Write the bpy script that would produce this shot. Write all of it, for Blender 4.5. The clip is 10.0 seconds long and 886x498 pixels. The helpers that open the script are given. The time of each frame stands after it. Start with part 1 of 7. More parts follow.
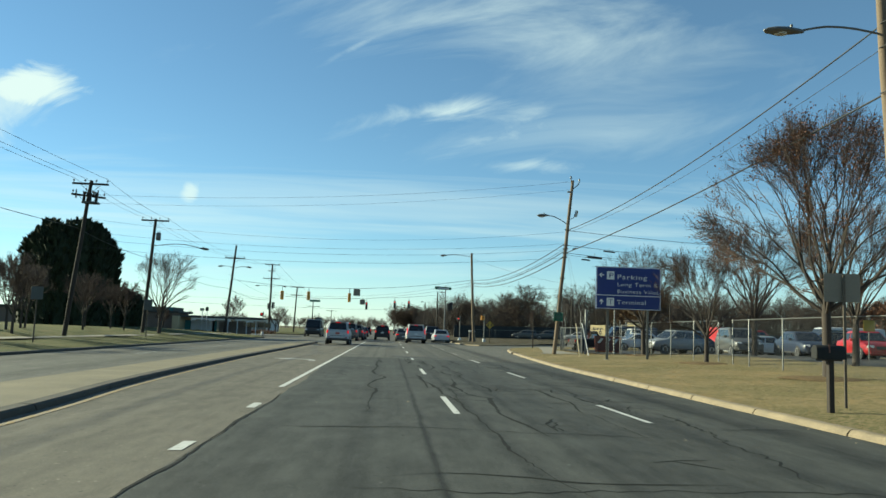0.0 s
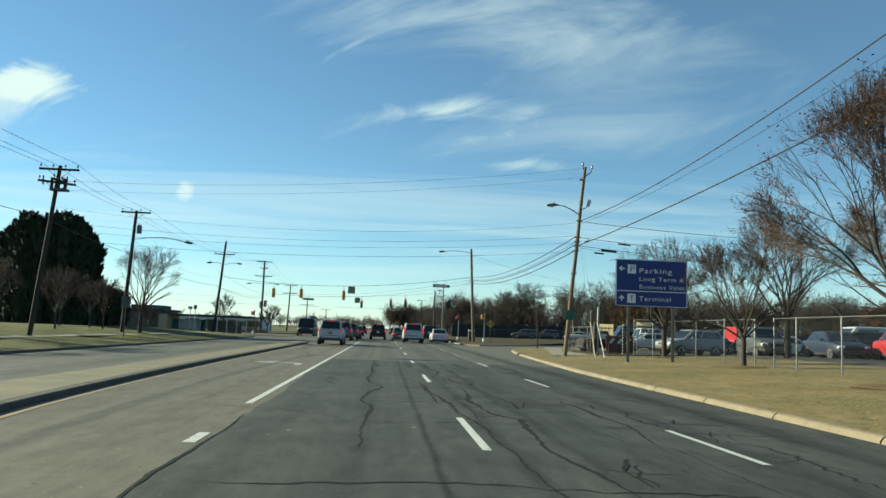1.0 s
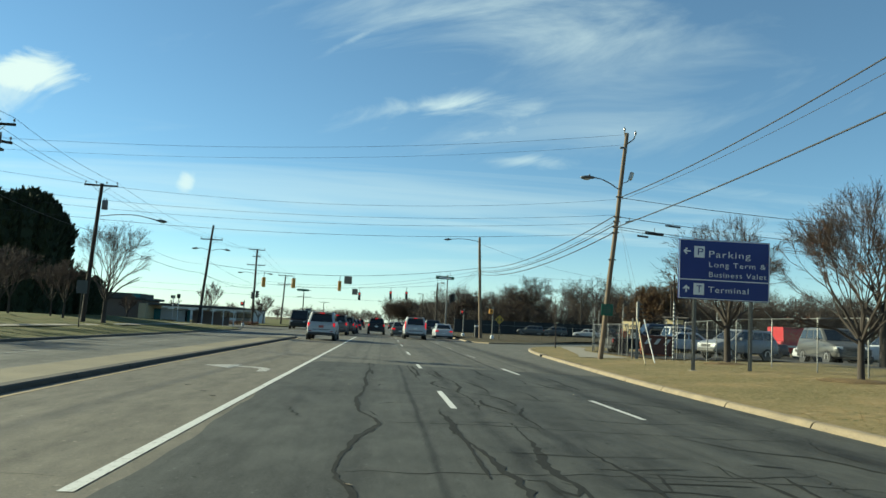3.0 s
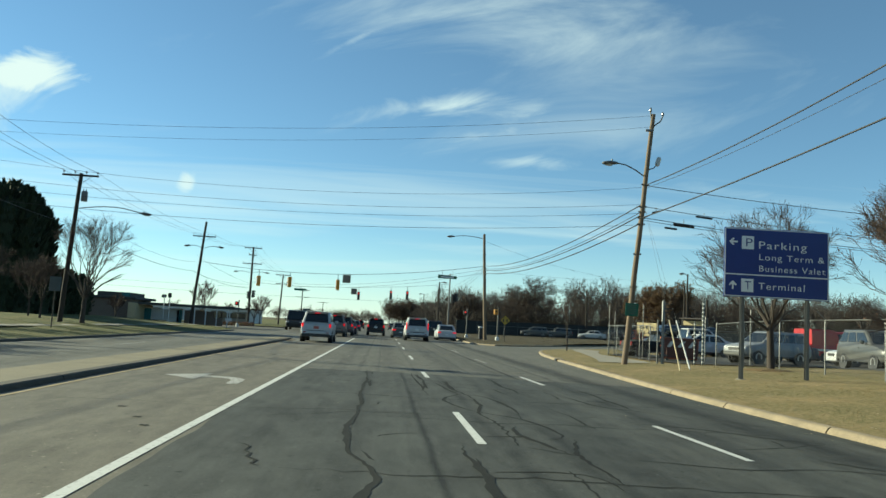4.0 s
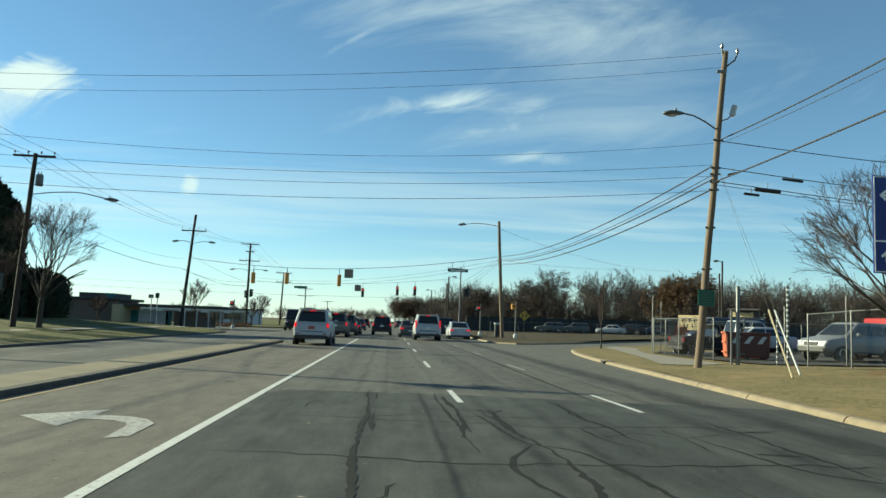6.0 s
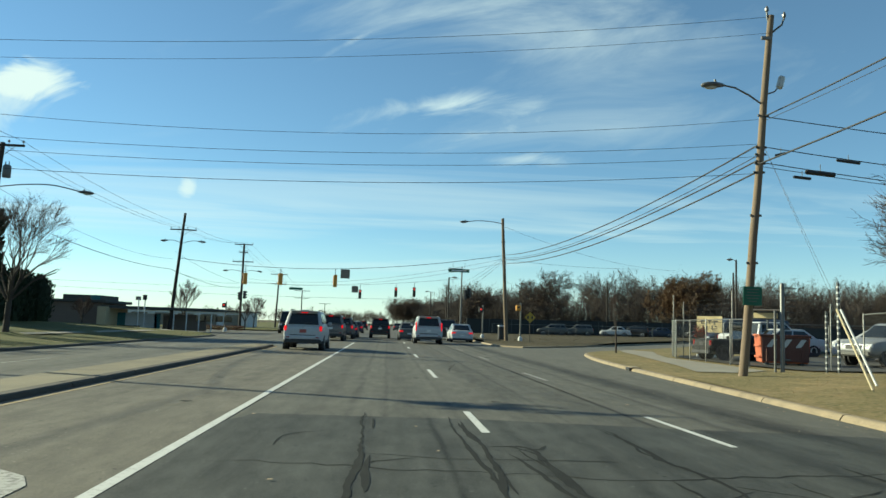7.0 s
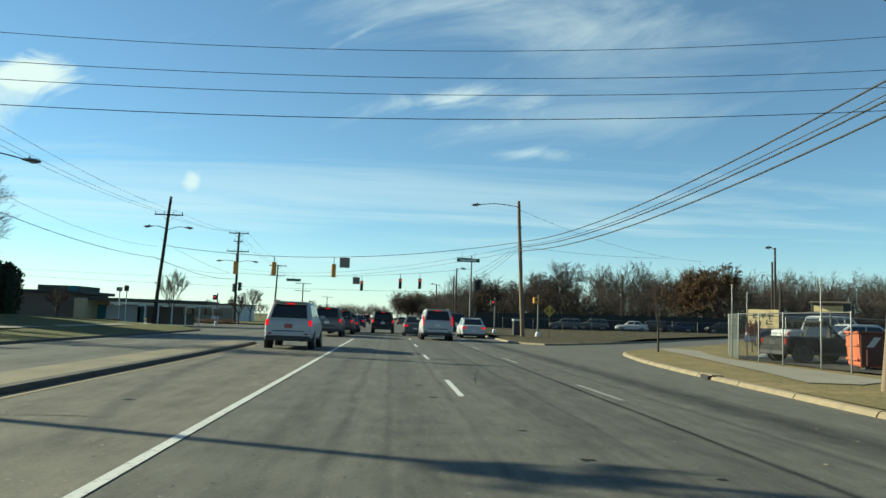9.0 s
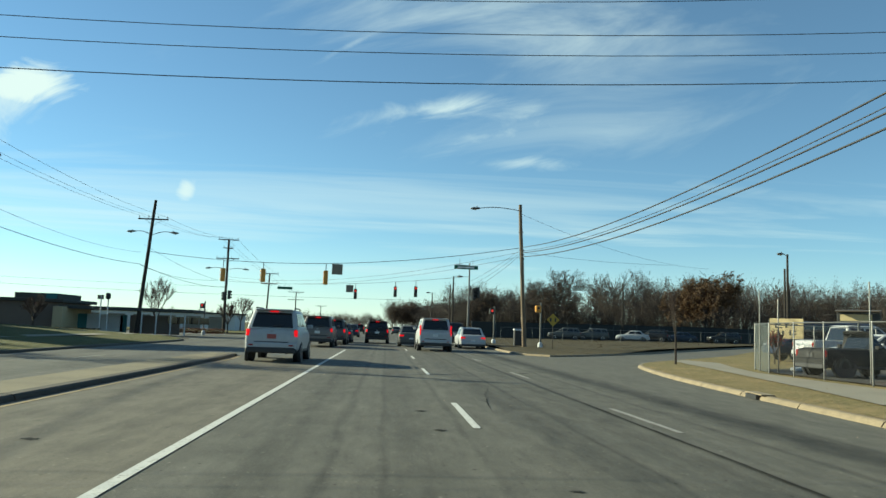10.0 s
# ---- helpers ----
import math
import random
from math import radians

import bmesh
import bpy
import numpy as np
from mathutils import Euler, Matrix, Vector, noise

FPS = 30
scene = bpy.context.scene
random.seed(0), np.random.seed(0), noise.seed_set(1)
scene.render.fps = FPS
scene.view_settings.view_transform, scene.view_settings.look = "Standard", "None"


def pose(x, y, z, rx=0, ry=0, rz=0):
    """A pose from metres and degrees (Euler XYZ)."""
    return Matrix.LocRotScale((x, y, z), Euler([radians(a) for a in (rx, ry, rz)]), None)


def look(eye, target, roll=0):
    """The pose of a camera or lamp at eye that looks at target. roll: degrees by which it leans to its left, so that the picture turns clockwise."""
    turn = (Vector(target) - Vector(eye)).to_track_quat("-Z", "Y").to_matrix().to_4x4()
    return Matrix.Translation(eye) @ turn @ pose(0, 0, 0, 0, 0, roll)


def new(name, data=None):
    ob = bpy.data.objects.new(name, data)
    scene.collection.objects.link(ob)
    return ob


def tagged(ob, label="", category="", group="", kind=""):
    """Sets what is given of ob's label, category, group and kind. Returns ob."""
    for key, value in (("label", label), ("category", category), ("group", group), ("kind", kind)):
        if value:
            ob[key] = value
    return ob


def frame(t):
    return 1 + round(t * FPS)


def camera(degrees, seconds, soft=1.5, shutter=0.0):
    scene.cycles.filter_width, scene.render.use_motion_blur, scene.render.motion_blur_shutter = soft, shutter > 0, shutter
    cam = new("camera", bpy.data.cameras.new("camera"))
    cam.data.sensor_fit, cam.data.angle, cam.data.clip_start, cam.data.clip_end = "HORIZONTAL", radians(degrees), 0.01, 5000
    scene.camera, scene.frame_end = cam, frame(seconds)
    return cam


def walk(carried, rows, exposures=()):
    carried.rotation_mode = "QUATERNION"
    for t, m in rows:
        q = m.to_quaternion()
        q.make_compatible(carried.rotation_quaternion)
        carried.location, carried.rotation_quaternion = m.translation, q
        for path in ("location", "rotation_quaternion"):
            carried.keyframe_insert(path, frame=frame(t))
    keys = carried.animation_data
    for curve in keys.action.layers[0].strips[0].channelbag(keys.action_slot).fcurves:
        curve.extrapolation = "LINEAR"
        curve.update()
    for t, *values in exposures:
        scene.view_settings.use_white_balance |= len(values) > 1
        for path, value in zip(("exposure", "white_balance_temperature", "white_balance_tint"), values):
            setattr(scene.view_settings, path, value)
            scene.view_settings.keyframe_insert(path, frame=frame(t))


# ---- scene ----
# ---- camera ----
cam = camera(60.0, 10.0)
PATH = [
    (0, (0.547, -0.162, 1.326), (0.6794, 1.8220, 1.5393), 2.14),
    (0.5, (0.517, 1.754, 1.330), (0.6530, 3.7386, 1.5325), 2.23),
    (1, (0.490, 3.645, 1.333), (0.6339, 5.6282, 1.5445), 2.18),
    (1.5, (0.480, 5.515, 1.335), (0.6229, 7.4985, 1.5473), 2.30),
    (2, (0.480, 7.362, 1.333), (0.6166, 9.3478, 1.5286), 2.57),
    (2.5, (0.485, 9.209, 1.330), (0.6270, 11.1939, 1.5269), 2.90),
    (4, (0.485, 14.604, 1.331), (0.6292, 16.5883, 1.5319), 3.19),
    (4.5, (0.481, 16.392, 1.327), (0.6186, 18.3796, 1.4984), 2.84),
    (5, (0.477, 18.112, 1.323), (0.6039, 20.0997, 1.5009), 2.61),
    (5.5, (0.469, 19.800, 1.320), (0.5936, 21.7882, 1.4974), 2.31),
    (5.7, (0.466, 20.472, 1.320), (0.5944, 22.4596, 1.5061), 2.23),
    (7, (0.420, 24.774, 1.329), (0.5577, 26.7596, 1.5278), 1.94),
    (7.5, (0.430, 26.388, 1.324), (0.5638, 28.3747, 1.5148), 2.00),
    (8, (0.439, 27.992, 1.319), (0.5769, 29.9780, 1.5114), 2.26),
    (8.5, (0.441, 29.557, 1.317), (0.5768, 31.5431, 1.5066), 2.18),
    (9, (0.433, 31.064, 1.320), (0.5615, 33.0510, 1.5030), 2.05),
    (9.5, (0.425, 32.528, 1.323), (0.5608, 34.5119, 1.5362), 1.86),
    (10, (0.418, 33.971, 1.325), (0.5593, 35.9551, 1.5326), 2.08),
]
walk(cam, [(t, look(eye, target, roll)) for t, eye, target, roll in PATH],
     [(0.0, 1.12, 6220, -15), (10.0, 1.12, 6220, -15)])

# ---- world, sun ----
SUN_AZ = (-0.921, 0.388)          # level direction towards the sun
SUN_EL = 21.8


def node_math(nt, op, a, b=None, c=None):
    n = nt.nodes.new("ShaderNodeMath")
    n.operation = op
    for i, v in enumerate((a, b, c)):
        if v is None:
            continue
        if isinstance(v, (int, float)):
            n.inputs[i].default_value = v
        else:
            nt.links.new(v, n.inputs[i])
    return n.outputs[0]


def build_world():
    w = bpy.data.worlds.new("sky")
    scene.world = w
    w.use_nodes = True
    nt = w.node_tree
    nt.nodes.clear()
    out = nt.nodes.new("ShaderNodeOutputWorld")
    sky = nt.nodes.new("ShaderNodeTexSky")
    sky.sky_type = "NISHITA"
    sky.sun_disc = False
    sky.sun_elevation = radians(SUN_EL)
    sky.sun_rotation = math.atan2(SUN_AZ[0], SUN_AZ[1])
    sky.air_density, sky.dust_density, sky.ozone_density = SKY_AIR, SKY_DUST, SKY_OZONE
    tc = nt.nodes.new("ShaderNodeTexCoord")
    sep = nt.nodes.new("ShaderNodeSeparateXYZ")
    nt.links.new(tc.outputs["Generated"], sep.inputs[0])
    ahead = node_math(nt, "MAXIMUM", node_math(nt, "ABSOLUTE", sep.outputs[1]), 0.06)
    u = node_math(nt, "DIVIDE", sep.outputs[0], ahead)
    v = node_math(nt, "DIVIDE", sep.outputs[2], ahead)

    def wisp(su, sv, turn, detail, seed):
        a, b = math.cos(turn), math.sin(turn)
        ur = node_math(nt, "ADD", node_math(nt, "MULTIPLY", u, a * su), node_math(nt, "MULTIPLY", v, b * su))
        vr = node_math(nt, "ADD", node_math(nt, "MULTIPLY", u, -b * sv), node_math(nt, "MULTIPLY", v, a * sv))
        comb = nt.nodes.new("ShaderNodeCombineXYZ")
        nt.links.new(ur, comb.inputs[0])
        nt.links.new(vr, comb.inputs[1])
        comb.inputs[2].default_value = seed
        n = nt.nodes.new("ShaderNodeTexNoise")
        n.inputs["Scale"].default_value = 1.0
        n.inputs["Detail"].default_value = detail
        n.inputs["Roughness"].default_value = 0.6
        n.inputs["Distortion"].default_value = 0.7
        nt.links.new(comb.outputs[0], n.inputs["Vector"])
        return n.outputs["Fac"]

    def blob(cu, cv, ru, rv, turn):
        a, b = math.cos(turn), math.sin(turn)
        du = node_math(nt, "SUBTRACT", u, cu)
        dv = node_math(nt, "SUBTRACT", v, cv)
        p = node_math(nt, "ADD", node_math(nt, "MULTIPLY", du, a / ru), node_math(nt, "MULTIPLY", dv, b / ru))
        q = node_math(nt, "ADD", node_math(nt, "MULTIPLY", du, -b / rv), node_math(nt, "MULTIPLY", dv, a / rv))
        r2 = node_math(nt, "ADD", node_math(nt, "MULTIPLY", p, p), node_math(nt, "MULTIPLY", q, q))
        return node_math(nt, "POWER", 2.718, node_math(nt, "MULTIPLY", r2, -1.0))

    fine = wisp(7.0, 24.0, 0.25, 9.0, 3.1)
    veil = wisp(2.4, 9.0, 0.3, 10.0, 8.4)
    band = wisp(1.2, 22.0, 0.0, 5.0, 5.7)
    puff = wisp(11.0, 15.0, 0.3, 9.0, 1.3)

    def cut(x, lo, hi):
        m = nt.nodes.new("ShaderNodeMapRange")
        m.interpolation_type = "SMOOTHSTEP"
        m.inputs["From Min"].default_value = lo
        m.inputs["From Max"].default_value = hi
        nt.links.new(x, m.inputs["Value"])
        return m.outputs["Result"]

    total = None
    for (cu, cv, ru, rv, turn, tex, lo, hi, gain) in CLOUDS:
        src = {"fine": fine, "veil": veil, "band": band, "puff": puff}[tex]
        b = blob(cu, cv, ru, rv, turn)
        soft = node_math(nt, "MULTIPLY", node_math(nt, "SUBTRACT", b, 1.0), 0.42 if tex == "puff" else 0.22)
        if tex == "puff":
            f = node_math(nt, "MULTIPLY", node_math(nt, "MULTIPLY", cut(node_math(nt, "ADD", src, soft), lo, hi), cut(b, 0.06, 0.35)), gain)
            total = f if total is None else node_math(nt, "MAXIMUM", total, f)
            continue
        f = node_math(nt, "MULTIPLY", node_math(nt, "MULTIPLY", cut(node_math(nt, "ADD", src, soft), lo, hi), node_math(nt, "POWER", b, 0.5)), gain)
        total = f if total is None else node_math(nt, "MAXIMUM", total, f)
    low = node_math(nt, "MULTIPLY", cut(band, 0.42, 0.75), node_math(nt, "POWER", 2.718, node_math(nt, "MULTIPLY", node_math(nt, "POWER", node_math(nt, "DIVIDE", node_math(nt, "SUBTRACT", v, 0.12), 0.10), 2.0), -1.0)))
    total = node_math(nt, "MAXIMUM", total, node_math(nt, "MULTIPLY", low, 0.48))
    haze = node_math(nt, "MULTIPLY", node_math(nt, "POWER", 2.718, node_math(nt, "DIVIDE", v, -0.045)), 0.55)
    total = node_math(nt, "MAXIMUM", total, haze)
    total = node_math(nt, "MAXIMUM", total, 0.035)
    total = node_math(nt, "MULTIPLY", total, node_math(nt, "GREATER_THAN", sep.outputs[2], 0.0))
    bg = nt.nodes.new("ShaderNodeBackground")
    bg.inputs["Strength"].default_value = SKY_STRENGTH
    nt.links.new(sky.outputs[0], bg.inputs["Color"])
    cl = nt.nodes.new("ShaderNodeBackground")
    cl.inputs["Color"].default_value = (0.93, 0.97, 1.0, 1)
    cl.inputs["Strength"].default_value = CLOUD_STRENGTH
    mix = nt.nodes.new("ShaderNodeMixShader")
    nt.links.new(node_math(nt, "MINIMUM", total, 1.0), mix.inputs[0])
    nt.links.new(bg.outputs[0], mix.inputs[1])
    nt.links.new(cl.outputs[0], mix.inputs[2])
    nt.links.new(mix.outputs[0], out.inputs["Surface"])


SKY_AIR, SKY_DUST, SKY_OZONE, SKY_STRENGTH, CLOUD_STRENGTH = 0.85, 0.0, 3.4, 0.067, 0.45
# clouds: centre (level, up) as slopes ahead, radii, turn, texture, thresholds, density
CLOUDS = [
    (-0.470, 0.298, 0.062, 0.030, 0.05, "puff", 0.16, 0.42, 1.0),
    (-0.505, 0.270, 0.075, 0.055, 0.30, "puff", 0.18, 0.72, 0.85),
    (-0.262, 0.168, 0.016, 0.016, -0.5, "puff", 0.06, 0.40, 0.85),
    (0.068, 0.295, 0.085, 0.014, 0.19, "fine", 0.24, 0.66, 0.85),
    (0.150, 0.280, 0.180, 0.042, 0.05, "fine", 0.30, 0.85, 0.60),
    (0.150, 0.425, 0.420, 0.085, -0.10, "veil", 0.26, 0.80, 0.70),
    (0.300, 0.340, 0.280, 0.120, 0.25, "veil", 0.28, 0.86, 0.55),
    (0.195, 0.224, 0.065, 0.010, 0.0, "fine", 0.24, 0.70, 0.55),
    (-0.046, 0.384, 0.062, 0.005, 0.55, "fine", 0.20, 0.66, 0.40),
    (0.440, 0.205, 0.120, 0.010, -0.05, "fine", 0.34, 0.88, 0.30),
    (0.030, 0.150, 0.420, 0.030, 0.02, "band", 0.34, 0.80, 0.50),
]
build_world()
sun = new("sun", bpy.data.lights.new("sun", "SUN"))
sun.data.energy, sun.data.angle, sun.data.color = 5.0, radians(0.55), (1.0, 0.85, 0.66)
c = math.cos(radians(SUN_EL))
sun.matrix_world = look((SUN_AZ[0] * c * 100, SUN_AZ[1] * c * 100, math.sin(radians(SUN_EL)) * 100), (0, 0, 0))


# ---- materials ----
def material(name, col, rough=0.7, metal=0.0, var=0.18, big=0.6, fine=25.0, bump=0.15, spec=0.5, coat=0.0, tint=None,
             stretch=(1, 1, 1), emit=0.0, grain=0.5):
    """Procedural surface: two scales of noise on colour, fine noise on relief."""
    m = bpy.data.materials.new(name)
    m.use_nodes = True
    nt = m.node_tree
    b = nt.nodes["Principled BSDF"]
    tc = nt.nodes.new("ShaderNodeTexCoord")
    mp = nt.nodes.new("ShaderNodeMapping")
    mp.inputs["Scale"].default_value = stretch
    nt.links.new(tc.outputs["Object"], mp.inputs[0])
    n1 = nt.nodes.new("ShaderNodeTexNoise")
    n1.inputs["Scale"].default_value = big
    n1.inputs["Detail"].default_value = 5.0
    n2 = nt.nodes.new("ShaderNodeTexNoise")
    n2.inputs["Scale"].default_value = fine
    n2.inputs["Detail"].default_value = 3.0
    nt.links.new(mp.outputs[0], n1.inputs["Vector"])
    nt.links.new(tc.outputs["Object"], n2.inputs["Vector"])
    s = node_math(nt, "ADD", node_math(nt, "MULTIPLY", n1.outputs["Fac"], 1.0 - grain), node_math(nt, "MULTIPLY", n2.outputs["Fac"], grain))
    ramp = nt.nodes.new("ShaderNodeValToRGB")
    ramp.color_ramp.elements[0].position = 0.30
    ramp.color_ramp.elements[1].position = 0.70
    hi = tint or col
    ramp.color_ramp.elements[0].color = tuple(x * (1 - var) for x in col) + (1,)
    ramp.color_ramp.elements[1].color = tuple(min(1, x * (1 + var)) for x in hi) + (1,)
    nt.links.new(s, ramp.inputs[0])
    nt.links.new(ramp.outputs[0], b.inputs["Base Color"])
    b.inputs["Metallic"].default_value = metal
    rr = node_math(nt, "ADD", node_math(nt, "MULTIPLY", n1.outputs["Fac"], 0.25 * rough), rough * 0.87)
    nt.links.new(rr, b.inputs["Roughness"])
    b.inputs["Specular IOR Level"].default_value = spec
    b.inputs["Coat Weight"].default_value = coat
    b.inputs["Coat Roughness"].default_value = 0.06
    if bump:
        bp = nt.nodes.new("ShaderNodeBump")
        bp.inputs["Strength"].default_value = bump
        bp.inputs["Distance"].default_value = 0.01
        nt.links.new(n2.outputs["Fac"], bp.inputs["Height"])
        nt.links.new(bp.outputs[0], b.inputs["Normal"])
    if emit:
        b.inputs["Emission Color"].default_value = (*col, 1)
        b.inputs["Emission Strength"].default_value = emit
    return m


def paint(name, col, metal=0.0):
    return material(name, col, rough=0.42, metal=metal * 0.3, var=0.08, big=1.5, fine=8, bump=0.0, spec=0.32, coat=0.2)


def ground_material(name, cols, scales, bump=0.6, rough=0.95):
    """Turf and soil: three noises mix four colours."""
    m = bpy.data.materials.new(name)
    m.use_nodes = True
    nt = m.node_tree
    b = nt.nodes["Principled BSDF"]
    tc = nt.nodes.new("ShaderNodeTexCoord")
    prev = None
    last = None
    for i, s in enumerate(scales):
        n = nt.nodes.new("ShaderNodeTexNoise")
        n.inputs["Scale"].default_value = s
        n.inputs["Detail"].default_value = 6.0
        n.inputs["Roughness"].default_value = 0.65
        nt.links.new(tc.outputs["Object"], n.inputs["Vector"])
        r = nt.nodes.new("ShaderNodeMapRange")
        r.inputs["From Min"].default_value = 0.43
        r.inputs["From Max"].default_value = 0.60
        nt.links.new(n.outputs["Fac"], r.inputs["Value"])
        mx = nt.nodes.new("ShaderNodeMix")
        mx.data_type = "RGBA"
        nt.links.new(r.outputs["Result"], mx.inputs[0])
        if prev is None:
            mx.inputs[6].default_value = (*cols[0], 1)
        else:
            nt.links.new(prev, mx.inputs[6])
        mx.inputs[7].default_value = (*cols[i + 1], 1)
        prev, last = mx.outputs[2], n.outputs["Fac"]
    nt.links.new(prev, b.inputs["Base Color"])
    b.inputs["Roughness"].default_value = rough
    b.inputs["Specular IOR Level"].default_value = 0.2
    bp = nt.nodes.new("ShaderNodeBump")
    bp.inputs["Strength"].default_value = bump
    bp.inputs["Distance"].default_value = 0.03
    nt.links.new(last, bp.inputs["Height"])
    nt.links.new(bp.outputs[0], b.inputs["Normal"])
    return m


def asphalt_material(name, col, patch, streak, aggregate=140.0, bands=(), speckle=0.9):
    """Asphalt: aggregate speckle, blotches and lengthwise wheel streaks."""
    m = bpy.data.materials.new(name)
    m.use_nodes = True
    nt = m.node_tree
    b = nt.nodes["Principled BSDF"]
    tc = nt.nodes.new("ShaderNodeTexCoord")

    def noise_at(scale, stretch, detail=4.0):
        mp = nt.nodes.new("ShaderNodeMapping")
        mp.inputs["Scale"].default_value = stretch
        nt.links.new(tc.outputs["Object"], mp.inputs[0])
        n = nt.nodes.new("ShaderNodeTexNoise")
        n.inputs["Scale"].default_value = scale
        n.inputs["Detail"].default_value = detail
        n.inputs["Roughness"].default_value = 0.6
        nt.links.new(mp.outputs[0], n.inputs["Vector"])
        return n.outputs["Fac"]

    agg = noise_at(aggregate, (1, 1, 1), 2.0)
    mid = noise_at(9.0, (1, 1, 1))
    stone = noise_at(34.0, (1, 1, 1), 3.0)
    patchy = noise_at(2.2, (1, 0.45, 1), 5.0)
    blot = noise_at(0.55, (1, 0.6, 1), 6.0)
    run = noise_at(1.5, (1, 0.018, 1), 3.0)
    f = node_math(nt, "ADD", node_math(nt, "MULTIPLY", node_math(nt, "SUBTRACT", agg, 0.5), speckle), 1.0)
    f = node_math(nt, "ADD", f, node_math(nt, "MULTIPLY", node_math(nt, "SUBTRACT", mid, 0.5), 0.45))
    f = node_math(nt, "ADD", f, node_math(nt, "MULTIPLY", node_math(nt, "SUBTRACT", stone, 0.5), 0.8 * speckle))
    f = node_math(nt, "ADD", f, node_math(nt, "MULTIPLY", node_math(nt, "SUBTRACT", patchy, 0.5), 0.9 * patch))
    f = node_math(nt, "ADD", f, node_math(nt, "MULTIPLY", node_math(nt, "SUBTRACT", blot, 0.5), patch))
    f = node_math(nt, "ADD", f, node_math(nt, "MULTIPLY", node_math(nt, "SUBTRACT", run, 0.5), 0.55 * streak))
    scuff = noise_at(7.0, (1, 0.03, 1), 5.0)
    f = node_math(nt, "ADD", f, node_math(nt, "MULTIPLY", node_math(nt, "SUBTRACT", scuff, 0.5), 0.55 * streak))
    worn = noise_at(4.5, (1, 0.25, 1), 8.0)
    f = node_math(nt, "ADD", f, node_math(nt, "MULTIPLY", node_math(nt, "SUBTRACT", worn, 0.5), 1.0))
    for scale, edge, gain in ((16.0, 0.69, 3.2), (11.0, 0.70, -2.4)):
        fleck = node_math(nt, "MAXIMUM", node_math(nt, "SUBTRACT", noise_at(scale, (1, 0.8, 1.3), 1.0), edge), 0.0)
        f = node_math(nt, "ADD", f, node_math(nt, "MULTIPLY", fleck, gain * 3.0))
    sep = nt.nodes.new("ShaderNodeSeparateXYZ")
    nt.links.new(tc.outputs["Object"], sep.inputs[0])
    drift = noise_at(0.35, (0.2, 1, 1), 3.0)
    broken = noise_at(1.1, (1, 0.35, 1), 5.0)
    for bx, width, depth, wander in bands:
        off = node_math(nt, "ADD", node_math(nt, "SUBTRACT", sep.outputs[0], bx), node_math(nt, "MULTIPLY", node_math(nt, "SUBTRACT", drift, 0.5), wander))
        q = node_math(nt, "DIVIDE", off, width)
        bell = node_math(nt, "POWER", 2.718, node_math(nt, "MULTIPLY", node_math(nt, "MULTIPLY", q, q), -1.0))
        f = node_math(nt, "SUBTRACT", f, node_math(nt, "MULTIPLY", node_math(nt, "MULTIPLY", bell, depth), node_math(nt, "ADD", broken, 0.35)))
    mul = nt.nodes.new("ShaderNodeVectorMath")
    mul.operation = "SCALE"
    mul.inputs[0].default_value = col
    nt.links.new(node_math(nt, "MAXIMUM", f, 0.25), mul.inputs["Scale"])
    nt.links.new(mul.outputs[0], b.inputs["Base Color"])
    nt.links.new(node_math(nt, "ADD", node_math(nt, "MULTIPLY", mid, 0.2), 0.68), b.inputs["Roughness"])
    b.inputs["Specular IOR Level"].default_value = 0.22
    bp = nt.nodes.new("ShaderNodeBump")
    bp.inputs["Strength"].default_value = 0.35
    bp.inputs["Distance"].default_value = 0.006
    nt.links.new(agg, bp.inputs["Height"])
    nt.links.new(bp.outputs[0], b.inputs["Normal"])
    return m


def worn_paint(name, col, under, wear):
    """Road paint that has worn through to the surface below it in flecks."""
    m = material(name, col, rough=0.75, var=0.08, big=4.0, fine=40.0, bump=0.1)
    nt = m.node_tree
    b = nt.nodes["Principled BSDF"]
    src = b.inputs["Base Color"].links[0].from_socket
    tc = nt.nodes.new("ShaderNodeTexCoord")
    n = nt.nodes.new("ShaderNodeTexNoise")
    n.inputs["Scale"].default_value = 14.0
    n.inputs["Detail"].default_value = 6.0
    n.inputs["Roughness"].default_value = 0.75
    nt.links.new(tc.outputs["Object"], n.inputs["Vector"])
    r = nt.nodes.new("ShaderNodeMapRange")
    r.inputs["From Min"].default_value = wear - 0.06
    r.inputs["From Max"].default_value = wear + 0.06
    nt.links.new(n.outputs["Fac"], r.inputs["Value"])
    mx = nt.nodes.new("ShaderNodeMix")
    mx.data_type = "RGBA"
    nt.links.new(r.outputs["Result"], mx.inputs[0])
    nt.links.new(src, mx.inputs[6])
    mx.inputs[7].default_value = (*under, 1)
    nt.links.new(mx.outputs[2], b.inputs["Base Color"])
    return m


